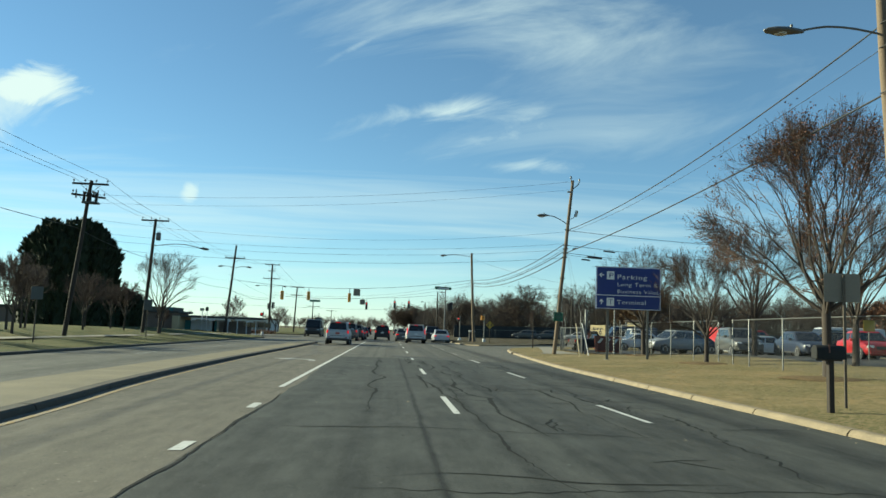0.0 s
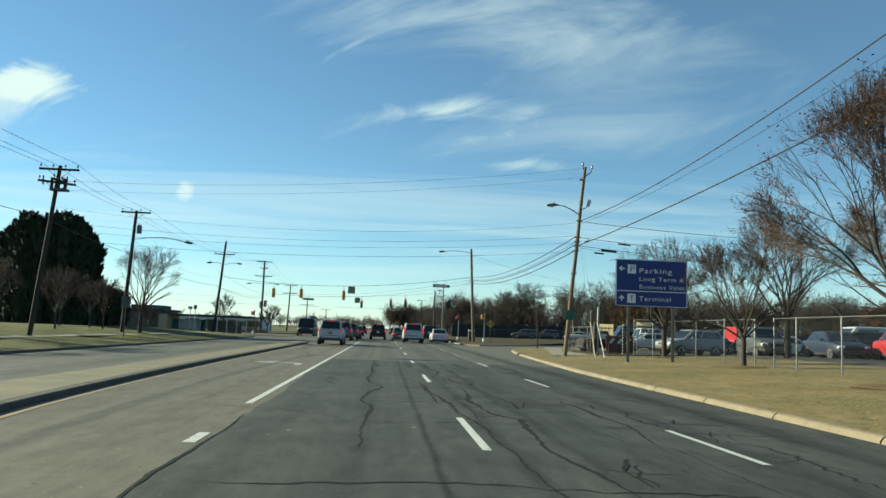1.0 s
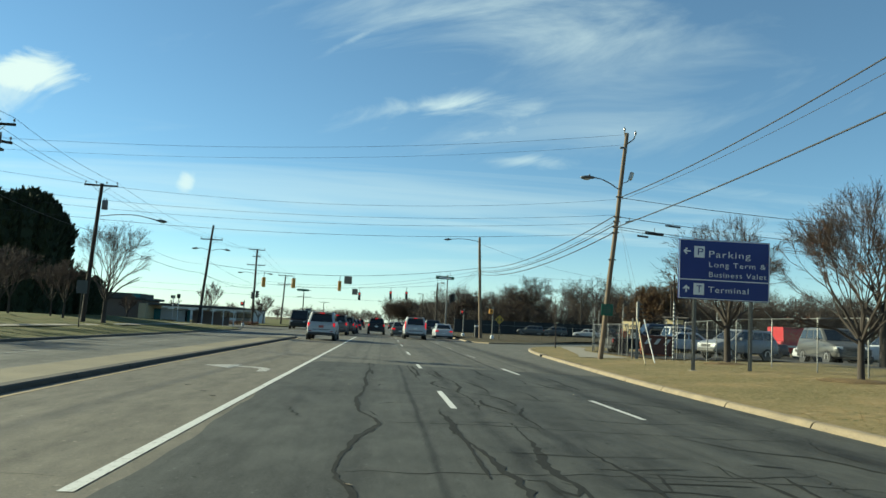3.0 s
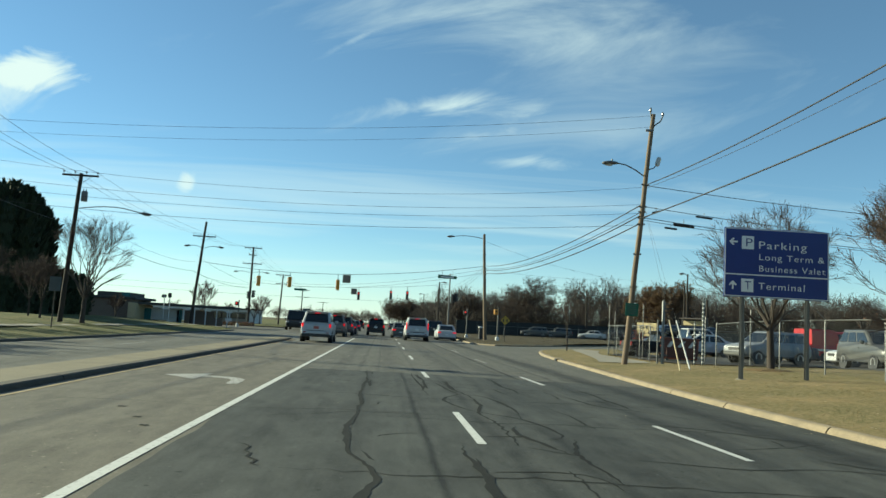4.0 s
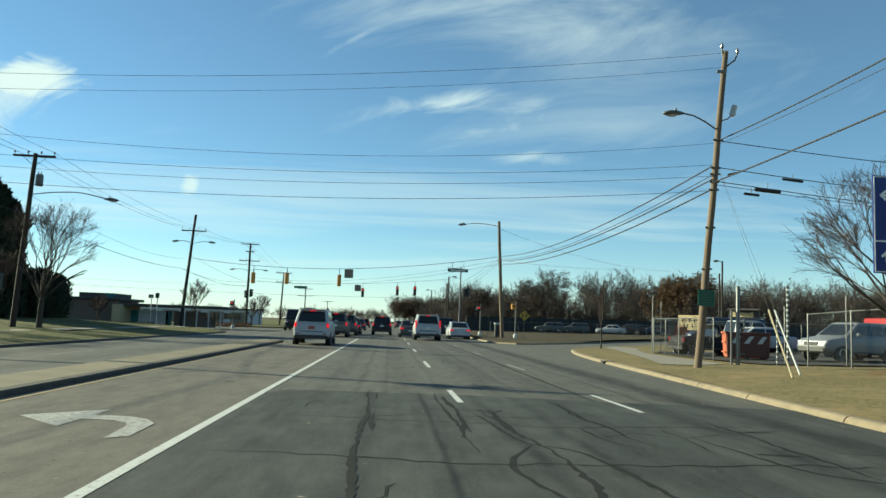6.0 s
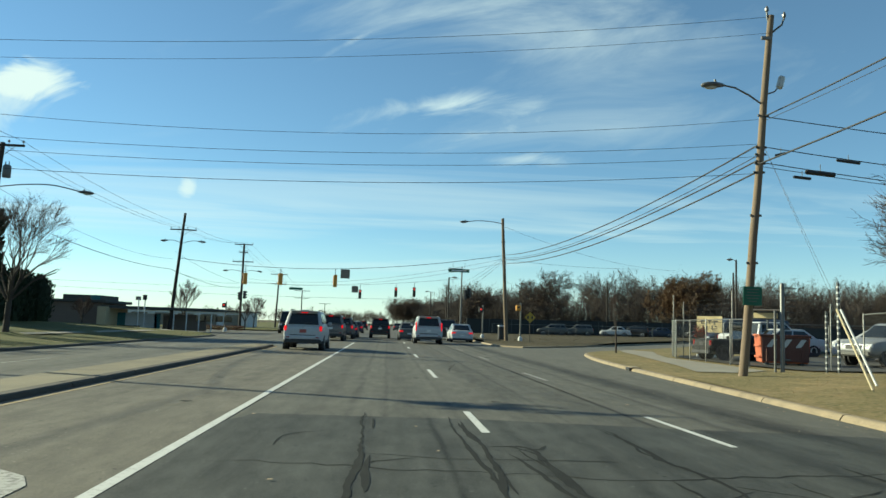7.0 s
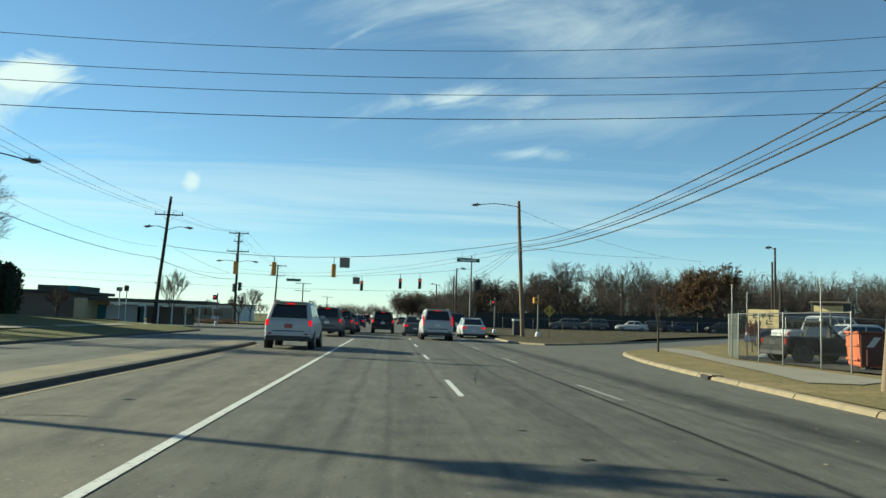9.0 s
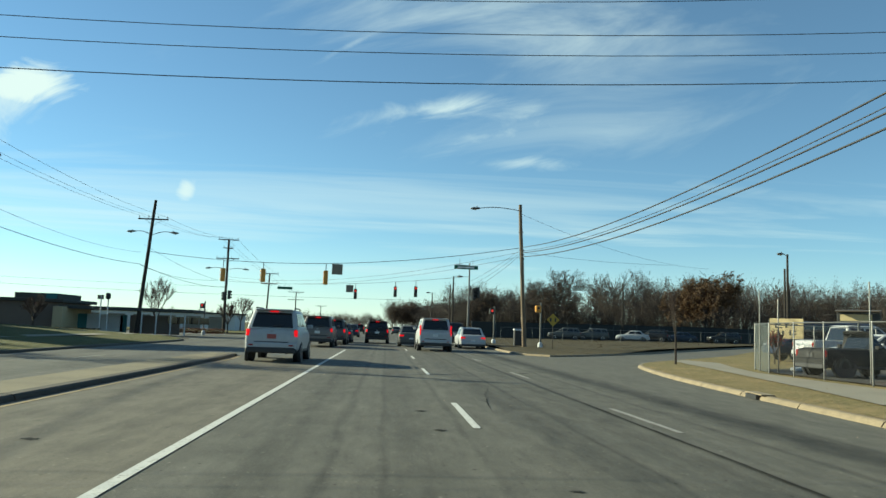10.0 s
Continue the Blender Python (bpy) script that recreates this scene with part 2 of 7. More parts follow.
def chain_link(name, opacity, col):
    """Woven wire: a diamond lattice of zinc strands with air between."""
    m = bpy.data.materials.new(name)
    m.use_nodes = True
    nt = m.node_tree
    b = nt.nodes["Principled BSDF"]
    b.inputs["Base Color"].default_value = (*col, 1)
    b.inputs["Metallic"].default_value = 0.4
    b.inputs["Roughness"].default_value = 0.55
    tc = nt.nodes.new("ShaderNodeTexCoord")
    sep = nt.nodes.new("ShaderNodeSeparateXYZ")
    nt.links.new(tc.outputs["UV"], sep.inputs[0])
    strands = None
    for sgn in (1, -1):
        d = node_math(nt, "MULTIPLY", node_math(nt, "ADD", sep.outputs[0], node_math(nt, "MULTIPLY", sep.outputs[1], sgn)), 14.0)
        t = node_math(nt, "ABSOLUTE", node_math(nt, "SUBTRACT", node_math(nt, "FRACT", d), 0.5))
        s = node_math(nt, "LESS_THAN", t, opacity / 4)
        strands = s if strands is None else node_math(nt, "MAXIMUM", strands, s)
    tr = nt.nodes.new("ShaderNodeBsdfTransparent")
    mix = nt.nodes.new("ShaderNodeMixShader")
    nt.links.new(strands, mix.inputs[0])
    nt.links.new(tr.outputs[0], mix.inputs[1])
    nt.links.new(b.outputs[0], mix.inputs[2])
    nt.links.new(mix.outputs[0], nt.nodes["Material Output"].inputs["Surface"])
    return m


ASPHALT_OLD = asphalt_material("old_asphalt", (0.056, 0.057, 0.051), 1.0, 1.0, bands=[(1.08, 0.045, 0.75, 0.12), (2.03, 0.12, 0.5, 0.4), (2.75, 0.10, 0.4, 0.6), (0.22, 0.16, 0.35, 0.5), (-0.9, 0.4, 0.2, 0.4), (4.9, 0.22, 0.3, 0.9), (6.3, 0.35, 0.6, 0.5), (3.4, 0.3, 0.25, 0.6)])
ASPHALT_NEW = asphalt_material("worn_grey_asphalt", (0.103, 0.098, 0.082), 0.45, 0.75, bands=[(-0.7, 0.3, 0.22, 0.23), (0.8, 0.35, 0.22, 0.23), (2.7, 0.35, 0.25, 0.27), (4.28, 0.05, 0.9, 0.06), (3.9, 0.4, 0.25, 0.23), (6.2, 0.45, 0.75, 0.27), (1.5, 0.06, 0.3, 0.2), (-0.1, 0.07, 0.3, 0.3), (0.45, 0.05, 0.25, 0.2), (3.1, 0.05, 0.3, 0.2), (5.3, 0.08, 0.35, 0.23), (-8.2, 0.5, 0.3, 0.18), (-11.4, 0.7, 0.35, 0.18)])
ASPHALT_TURN = asphalt_material("pale_asphalt", (0.128, 0.115, 0.090), 0.45, 0.35, bands=[(-4.2, 0.35, 0.2, 0.9), (-2.6, 0.3, 0.15, 0.6)])
ASPHALT_LOT = asphalt_material("lot_asphalt", (0.062, 0.058, 0.050), 0.4, 0.1)
TAR = material("tar_seal", (0.023, 0.024, 0.023), rough=0.95, var=0.4, big=3, fine=60, bump=0.3, spec=0.12)
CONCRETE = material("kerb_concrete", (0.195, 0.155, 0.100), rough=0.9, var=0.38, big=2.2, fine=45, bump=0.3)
# weathered kerb concrete, darkened further by shade put into the colour
CONCRETE_DARK = material("weathered_shaded_kerb", (0.056, 0.046, 0.033), rough=0.9, var=0.5, big=2.5, fine=45, bump=0.3)
MEDIAN_TOP = material("median_concrete", (0.15, 0.125, 0.075), rough=0.9, var=0.38, big=0.9, fine=50, bump=0.3)
WALK = material("walk_concrete", (0.20, 0.18, 0.14), rough=0.9, var=0.22, big=1.1, fine=90, bump=0.1)
WHITE_LINE = worn_paint("white_road_paint", (0.5, 0.5, 0.47), (0.20, 0.19, 0.17), 0.60)
FAINT_LINE = worn_paint("faded_road_paint", (0.3, 0.295, 0.27), (0.18, 0.17, 0.15), 0.50)
FAINT_ARROW = worn_paint("worn_arrow_paint", (0.36, 0.35, 0.32), (0.17, 0.16, 0.14), 0.53)
YELLOW_LINE = worn_paint("faded_yellow_paint", (0.3, 0.21, 0.08), (0.22, 0.19, 0.15), 0.52)
TURF = ground_material("dormant_turf", [(0.120, 0.108, 0.042), (0.25, 0.185, 0.092), (0.095, 0.088, 0.034), (0.225, 0.17, 0.086)], [0.30, 2.4, 11.0], bump=0.6)
# greener lawn turf, its shade also put into the darker colour
TURF_LEFT = ground_material("shaded_turf", [(0.088, 0.092, 0.024), (0.052, 0.064, 0.017), (0.135, 0.112, 0.04), (0.068, 0.072, 0.022)], [0.25, 0.7, 20.0])
TURF_FAR = ground_material("leafy_brown_turf", [(0.046, 0.037, 0.019), (0.068, 0.052, 0.025), (0.030, 0.028, 0.014), (0.075, 0.058, 0.029)], [0.25, 0.8, 12.0])
SOIL = ground_material("far_ground", [(0.09, 0.072, 0.038), (0.07, 0.062, 0.03), (0.12, 0.09, 0.05), (0.06, 0.05, 0.03)], [0.05, 0.3, 4.0])
MULCH = ground_material("mulch", [(0.085, 0.058, 0.03), (0.13, 0.088, 0.045), (0.06, 0.042, 0.025), (0.17, 0.12, 0.06)], [2.0, 8.0, 40.0])
POLE_WOOD = material("weathered_pole_wood", (0.15, 0.11, 0.074), rough=0.9, var=0.35, big=6, fine=30, bump=0.5, stretch=(1, 1, 0.08))
POLE_DARK = material("creosote_pole_wood", (0.03, 0.023, 0.018), rough=0.9, var=0.35, big=6, fine=30, bump=0.5, stretch=(1, 1, 0.08))
BARK = material("grey_bark", (0.046, 0.036, 0.029), rough=0.95, var=0.35, big=4, fine=30, bump=0.5, stretch=(1, 1, 0.3))
TWIG = material("bare_twig", (0.066, 0.044, 0.034), rough=0.95, var=0.25, big=2, fine=20, bump=0.0)
TWIG_HAZE = material("red_brown_twig", (0.055, 0.036, 0.028), rough=0.95, var=0.25, big=2, fine=20, bump=0.0)
TWIG_FAR = material("far_twig", (0.048, 0.038, 0.032), rough=0.95, var=0.35, big=0.12, fine=2, bump=0.0)
LEAF_BROWN = material("dry_brown_leaf", (0.15, 0.062, 0.03), rough=0.8, var=0.4, big=1.5, fine=12, bump=0.0)
LEAF_RUST = material("rust_leaf", (0.070, 0.040, 0.022), rough=0.85, var=0.4, big=0.35, fine=3, bump=0.0)
LEAF_ORANGE = material("orange_oak_leaf", (0.135, 0.078, 0.036), rough=0.85, var=0.4, big=0.3, fine=3, bump=0.0)
LEAF_DULL = material("dull_brush_leaf", (0.042, 0.032, 0.022), rough=0.9, var=0.4, big=0.3, fine=3, bump=0.0)
LEAF_GREEN = material("evergreen_leaf", (0.02, 0.028, 0.013), rough=0.8, var=0.4, big=0.5, fine=6, bump=0.0, spec=0.3)
LEAF_RED = material("red_leaf", (0.30, 0.03, 0.02), rough=0.8, var=0.3, big=2, fine=9, bump=0.0)
LEAF_LITTER = material("fallen_leaf", (0.40, 0.30, 0.18), rough=0.9, var=0.45, big=2, fine=20, bump=0.0)
BLADE_LAWN = material("lawn_blade", (0.08, 0.083, 0.024), rough=0.95, var=0.4, big=0.3, fine=9, bump=0.0)
BLADE = material("dry_grass_blade", (0.095, 0.092, 0.028), rough=0.95, var=0.15, big=0.3, fine=9, bump=0.0, tint=(0.285, 0.195, 0.082), grain=0.2)
for nd in BLADE.node_tree.nodes:
    if nd.type == "VALTORGB":
        nd.color_ramp.elements[0].position, nd.color_ramp.elements[1].position = 0.42, 0.58
GALV = material("galvanised_steel", (0.125, 0.125, 0.12), rough=0.5, metal=0.65, var=0.15, big=3, fine=30, bump=0.05)
STEEL_DARK = material("dark_steel", (0.08, 0.085, 0.085), rough=0.55, metal=0.5, var=0.2, big=3, fine=30, bump=0.05)
WEATHERED_STEEL = material("brown_steel_post", (0.1, 0.08, 0.06), rough=0.65, metal=0.4, var=0.25, big=4, fine=30, bump=0.1)
LAMP_GREY = material("lamp_casting", (0.12, 0.12, 0.12), rough=0.5, metal=0.4, var=0.12, big=5, fine=30, bump=0.05)
LAMP_LENS = material("lamp_glass", (0.42, 0.42, 0.40), rough=0.25, var=0.1, big=5, fine=20, bump=0.0)
CABLE = material("cable_jacket", (0.018, 0.018, 0.018), rough=0.6, var=0.1, big=2, fine=20, bump=0.0)
PORCELAIN = material("insulator", (0.14, 0.13, 0.12), rough=0.3, var=0.1, big=4, fine=20, bump=0.0)
SIGN_BLUE = material("sign_blue", (0.010, 0.028, 0.17), rough=0.42, var=0.12, big=1.2, fine=30, bump=0.0)
SIGN_WHITE = material("sign_white", (0.70, 0.72, 0.72), rough=0.5, var=0.04, big=2, fine=20, bump=0.0)
SIGN_BACK = material("sign_back_aluminium", (0.19, 0.165, 0.13), rough=0.6, metal=0.1, var=0.15, big=2, fine=30, bump=0.02)
SIGN_GREEN = material("sign_green", (0.010, 0.095, 0.060), rough=0.5, var=0.1, big=2, fine=20, bump=0.0)
SIGN_YELLOW = material("sign_yellow", (0.34, 0.22, 0.018), rough=0.5, var=0.1, big=2, fine=20, bump=0.0)
SIGN_BLACK = material("sign_black", (0.02, 0.02, 0.02), rough=0.5, var=0.1, big=2, fine=20, bump=0.0)
PLY = material("yellowed_board", (0.46, 0.37, 0.20), rough=0.8, var=0.2, big=2, fine=20, bump=0.05)
SIGNAL_YELLOW = material("signal_yellow", (0.48, 0.22, 0.025), rough=0.5, var=0.15, big=5, fine=30, bump=0.02)
LENS_RED = material("red_lens", (1.0, 0.03, 0.02), rough=0.3, var=0.02, big=2, fine=20, bump=0.0, emit=0.32)
LENS_OFF = material("dark_lens", (0.03, 0.03, 0.028), rough=0.25, var=0.1, big=2, fine=20, bump=0.0)
TAIL_ON = material("lit_tail_lamp", (0.75, 0.004, 0.012), rough=0.6, var=0.05, big=4, fine=20, bump=0.0, spec=0.15, emit=0.42)
TAIL_OFF = material("tail_lamp", (0.22, 0.012, 0.012), rough=0.2, var=0.05, big=4, fine=20, bump=0.0, coat=0.5)
HEADLAMP = material("headlamp_lens", (0.55, 0.56, 0.56), rough=0.15, var=0.08, big=4, fine=20, bump=0.0, coat=0.5)
GLASS = material("tinted_glass", (0.012, 0.014, 0.015), rough=0.06, var=0.1, big=2, fine=10, bump=0.0, spec=0.6)
TYRE = material("tyre_rubber", (0.018, 0.018, 0.018), rough=0.85, var=0.2, big=5, fine=40, bump=0.2)
RIM = material("alloy_rim", (0.34, 0.34, 0.34), rough=0.35, metal=0.7, var=0.1, big=5, fine=30, bump=0.0)
TRIM = material("black_trim", (0.025, 0.025, 0.026), rough=0.6, var=0.15, big=4, fine=30, bump=0.05)
PLATE = material("plate", (0.30, 0.075, 0.06), rough=0.6, var=0.1, big=4, fine=30, bump=0.0)
PLATE_PALE = material("pale_plate", (0.55, 0.56, 0.55), rough=0.6, var=0.1, big=4, fine=30, bump=0.0)
WHITE_PAINT = paint("white_car_paint", (0.38, 0.385, 0.39))
SILVER_PAINT = paint("silver_car_paint", (0.20, 0.205, 0.21), 0.5)
MATT_BLACK = material("matt_black_body", (0.014, 0.014, 0.014), rough=0.7, var=0.2, big=3, fine=20, bump=0.0, spec=0.25)
GREY_PAINT = paint("grey_car_paint", (0.085, 0.085, 0.08), 0.5)
TAN_PAINT = paint("taupe_car_paint", (0.14, 0.125, 0.115), 0.5)
BLACK_PAINT = paint("black_car_paint", (0.012, 0.012, 0.013))
NAVY_PAINT = paint("navy_car_paint", (0.018, 0.026, 0.048))
RED_PAINT = paint("red_car_paint", (0.30, 0.014, 0.018))
SKIP_ORANGE = material("faded_orange_steel", (0.36, 0.095, 0.042), rough=0.7, var=0.3, big=2.5, fine=20, bump=0.05)
# red darkened to carry the shade on the container's front
SHADED_RED = material("shaded_red", (0.085, 0.03, 0.021), rough=0.6, var=0.2, big=3, fine=20, bump=0.05)
STRIPE_WHITE = material("stripe_white", (0.45, 0.45, 0.43), rough=0.6, var=0.15, big=4, fine=20, bump=0.0)
WALL_BROWN = material("brown_wall", (0.16, 0.125, 0.10), rough=0.9, var=0.15, big=0.8, fine=20, bump=0.1)
WALL_TAN = material("tan_wall", (0.42, 0.35, 0.22), rough=0.9, var=0.12, big=0.8, fine=25, bump=0.1)
WALL_WHITE = material("pale_wall", (0.52, 0.53, 0.53), rough=0.8, var=0.1, big=0.8, fine=25, bump=0.05)
TEAL = material("teal_panel", (0.03, 0.13, 0.14), rough=0.6, var=0.1, big=1, fine=20, bump=0.02)
ROOF_DARK = material("dark_roof", (0.05, 0.05, 0.045), rough=0.8, var=0.2, big=1, fine=20, bump=0.1)
SCREEN = material("black_windscreen_fabric", (0.022, 0.025, 0.025), rough=0.9, var=0.25, big=0.7, fine=15, bump=0.1)
LINK = chain_link("chain_link", 0.08, (0.06, 0.06, 0.057))
LINK_DENSE = chain_link("slatted_chain_link", 0.8, (0.085, 0.095, 0.09))


# ---- mesh helpers ----
class Shape:
    """Collects vertices and faces for one mesh."""

    def __init__(self):
        self.v, self.f = [], []

    def add(self, verts, faces):
        n = len(self.v)
        self.v += [tuple(p) for p in verts]
        self.f += [tuple(i + n for i in f) for f in faces]
        return self

    def box(self, size, at=(0, 0, 0), turn=None, chamfer=0.0):
        """A box, its edges cut by chamfer (all twelve) where given."""
        hx, hy, hz = (s / 2 for s in size)
        if chamfer <= 0:
            vs = [Vector((x, y, z)) for x in (-hx, hx) for y in (-hy, hy) for z in (-hz, hz)]
            fs = [(0, 1, 3, 2), (4, 6, 7, 5), (0, 4, 5, 1), (2, 3, 7, 6), (0, 2, 6, 4), (1, 5, 7, 3)]
        else:
            c = min(chamfer, hx * 0.9, hy * 0.9, hz * 0.9)
            vs, idx = [], {}
            for sx in (-1, 1):
                for sy in (-1, 1):
                    for sz in (-1, 1):
                        for k in range(3):
                            p = [sx * (hx - c), sy * (hy - c), sz * (hz - c)]
                            p[k] = (sx * hx, sy * hy, sz * hz)[k]
                            idx[sx, sy, sz, k] = len(vs)
                            vs.append(Vector(p))
            fs = []
            for k in range(3):
                a, b = [i for i in range(3) if i != k]
                for s in (-1, 1):
                    q = []
                    for (p, r) in ((-1, -1), (1, -1), (1, 1), (-1, 1)):
                        key = [0, 0, 0]
                        key[k], key[a], key[b] = s, p, r
                        q.append(idx[(*key, k)])
                    fs.append(tuple(q))
                for p in (-1, 1):
                    for r in (-1, 1):
                        key0, key1 = [0, 0, 0], [0, 0, 0]
                        key0[k], key1[k] = -1, 1
                        key0[a] = key1[a] = p
                        key0[b] = key1[b] = r
                        fs.append((idx[(*key0, a)], idx[(*key1, a)], idx[(*key1, b)], idx[(*key0, b)]))
            for sx in (-1, 1):
                for sy in (-1, 1):
                    for sz in (-1, 1):
                        fs.append(tuple(idx[sx, sy, sz, k] for k in range(3)))
        m = (turn or Matrix()).to_4x4()
        return self.add([m @ p + Vector(at) for p in vs], fs)

    def tube(self, pts, radii, sides=8, cap=True, phase=0.0):
        """A round tube along points with a radius at each."""
        pts = [Vector(p) for p in pts]
        if isinstance(radii, (int, float)):
            radii = [radii] * len(pts)
        vs = []
        for i, p in enumerate(pts):
            d = (pts[min(i + 1, len(pts) - 1)] - pts[max(i - 1, 0)])
            d = d.normalized() if d.length > 1e-9 else Vector((0, 0, 1))
            a = d.cross(Vector((0, 0, 1)) if abs(d.z) < 0.9 else Vector((0, 1, 0))).normalized()
            b = d.cross(a)
            for k in range(sides):
                t = phase + 2 * math.pi * k / sides
                vs.append(p + radii[i] * (math.cos(t) * a + math.sin(t) * b))
        fs = []
        for i in range(len(pts) - 1):
            for k in range(sides):
                k2 = (k + 1) % sides
                fs.append((i * sides + k, i * sides + k2, (i + 1) * sides + k2, (i + 1) * sides + k))
        if cap:
            fs.append(tuple(range(sides))[::-1])
            fs.append(tuple((len(pts) - 1) * sides + k for k in range(sides)))
        return self.add(vs, fs)

    def prism(self, outline, depth, m=None):
        """A flat outline in x, y pushed through depth along z."""
        m = m or Matrix()
        n = len(outline)
        vs = [m @ Vector((x, y, 0)) for x, y in outline] + [m @ Vector((x, y, depth)) for x, y in outline]
        fs = [tuple(range(n))[::-1], tuple(range(n, 2 * n))]
        fs += [(i, (i + 1) % n, n + (i + 1) % n, n + i) for i in range(n)]
        return self.add(vs, fs)

    def loft(self, rings, close=True):
        """Skins rings of equal count; ends closed."""
        n = len(rings[0])
        vs = [p for r in rings for p in r]
        fs = []
        for i in range(len(rings) - 1):
            for k in range(n):
                k2 = (k + 1) % n
                fs.append((i * n + k, (i + 1) * n + k, (i + 1) * n + k2, i * n + k2))
        if close:
            fs.append(tuple(range(n)))
            fs.append(tuple((len(rings) - 1) * n + k for k in range(n))[::-1])
        return self.add(vs, fs)

    def mesh(self, name, smooth=False):
        me = bpy.data.meshes.new(name)
        me.from_pydata(self.v, [], self.f)
        me.update()
        if smooth:
            me.polygons.foreach_set("use_smooth", [True] * len(me.polygons))
        return me


def part(name, shape, mat, parent=None, label="", smooth=False, recalc=True):
    """Links a Shape as one mesh object under parent."""
    me = shape.mesh(name, smooth)
    if recalc and len(me.polygons) < 20000:
        bm = bmesh.new()
        bm.from_mesh(me)
        bmesh.ops.recalc_face_normals(bm, faces=bm.faces)
        bm.to_mesh(me)
        bm.free()
    me.materials.append(mat)
    ob = new(name, me)
    ob.parent = parent
    if smooth:
        try:
            me.set_sharp_from_angle(angle=radians(40))
        except AttributeError:
            pass
    return tagged(ob, label)


def thing(name, at, label, category, group="", turn=0.0):
    """An Empty at a thing's base."""
    ob = new(name)
    ob.empty_display_size = 0.2
    ob.matrix_world = pose(*at, 0, 0, turn)
    return tagged(ob, label, category, group)


def setting(name, shape, mat, label, category, smooth=False):
    return tagged(part(name, shape, mat, None, label, smooth), category=category, kind="structure")


def smoothstep(a, b, x):
    t = max(0.0, min(1.0, (x - a) / (b - a)))
    return t * t * (3 - 2 * t)


def lerp(a, b, t):
    return a + (b - a) * t


def curve_points(poly, step):
    """Catmull-Rom through a polyline, at about even steps."""
    out = []
    P = [Vector((*p, 0)) if len(p) == 2 else Vector(p) for p in poly]
    for i in range(len(P) - 1):
        p0, p1, p2, p3 = P[max(i - 1, 0)], P[i], P[i + 1], P[min(i + 2, len(P) - 1)]
        if (p1 - p0).length > 3 * (p2 - p1).length:
            p0 = p1 - (p2 - p1)
        if (p3 - p2).length > 3 * (p2 - p1).length:
            p3 = p2 + (p2 - p1)
        n = max(1, int((p2 - p1).length / step))
        for k in range(n):
            t = k / n
            out.append(0.5 * ((2 * p1) + (p2 - p0) * t + (2 * p0 - 5 * p1 + 4 * p2 - p3) * t * t + (3 * p1 - p0 - 3 * p2 + p3) * t ** 3))
    out.append(P[-1])
    return out


def sheet(name, outline, zfun, mat, step, label, category, box=None, jitter=0.0, structure=True):
    """A sheet that fills an outline, its height from zfun, with inner points every step metres."""
    from mathutils.geometry import delaunay_2d_cdt
    n = len(outline)
    pts = [Vector((p[0], p[1])) for p in outline]
    xs, ys = [p.x for p in pts], [p.y for p in pts]
    rng = random.Random(5)
    if box is None:
        box = (min(xs), min(ys), max(xs), max(ys))
    x = box[0] + step / 2
    while x < box[2]:
        y = box[1] + step / 2
        while y < box[3]:
            pts.append(Vector((x + rng.uniform(-0.2, 0.2) * step, y + rng.uniform(-0.2, 0.2) * step)))
            y += step
        x += step
    res = delaunay_2d_cdt(pts, [], [list(range(n))], 1, 1e-5)
    s = Shape()
    s.add([(p.x, p.y, zfun(p.x, p.y)) for p in res[0]], [tuple(f) for f in res[2]])
    ob = part(name, s, mat, None, label, smooth=True, recalc=False)
    me = ob.data
    if me.polygons and sum(p.normal.z for p in me.polygons) < 0:
        me.flip_normals()
    tagged(ob, category=category)
    return tagged(ob, kind="structure") if structure else ob


# ---- ground and roads ----
def street_z(x, y):
    """Height of the pavement: the far carriageway falls away, the side street climbs."""
    if x < -6.6:
        return -0.10 * min(1.0, (-6.6 - x) / 6.4)
    return 0.010 * max(0.0, min(x, 45) - 9.5) * smoothstep(62, 70, y)


def right_z(x, y):
    """Height of the land right of the road."""
    near = 0.09 + max(0.0, min(0.55, 0.042 * (x - 7.5)))
    mid = 0.085 + max(0.0, min(0.3, 0.012 * (x - 9)))
    far = 0.105 + 0.012 * max(0.0, min(x, 45) - 9.5)
    z = lerp(near, mid, smoothstep(42, 53, y))
    z = lerp(z, far, smoothstep(60, 71, y))
    if y > 78:
        z += 0.16 * smoothstep(82, 90, y)
    return z


LAWN_MOUNDS = ((-20.5, 44.0), (-19.0, 41.5), (-22.5, 50.0), (-21.0, 56.0), (-22.6, 60.5), (-21.5, 66.0), (-17.8, 63.2))


def left_z(x, y):
    """Height of the lawn across the road: a gentle bank with a low mound under each tree."""
    z = min(0.55, 0.045 * max(0.0, -13.2 - x)) + 0.05 * math.sin(0.45 * y) * smoothstep(-14, -19, x)
    for mx, my in LAWN_MOUNDS:
        z += 0.20 * math.exp(-((x - mx) ** 2 + (y - my) ** 2) / 0.9)
    return z


KERB_RIGHT = curve_points([(7.4, -40), (7.4, 10), (7.45, 20), (7.52, 30), (7.8, 36), (8.2, 42), (8.55, 47), (8.95, 52),
                           (9.6, 58), (10.45, 63), (11.3, 66.5), (12.6, 69.2), (14.4, 71.6), (20, 79), (28, 90), (40, 106), (60, 132)], 1.0)
KERB_FAR = curve_points([(8.3, 430), (8.3, 95), (8.1, 81), (8.4, 77.8), (9.6, 76.4), (12, 78.4), (15.5, 82.5), (26, 98), (40, 118), (60, 146)], 1.0)
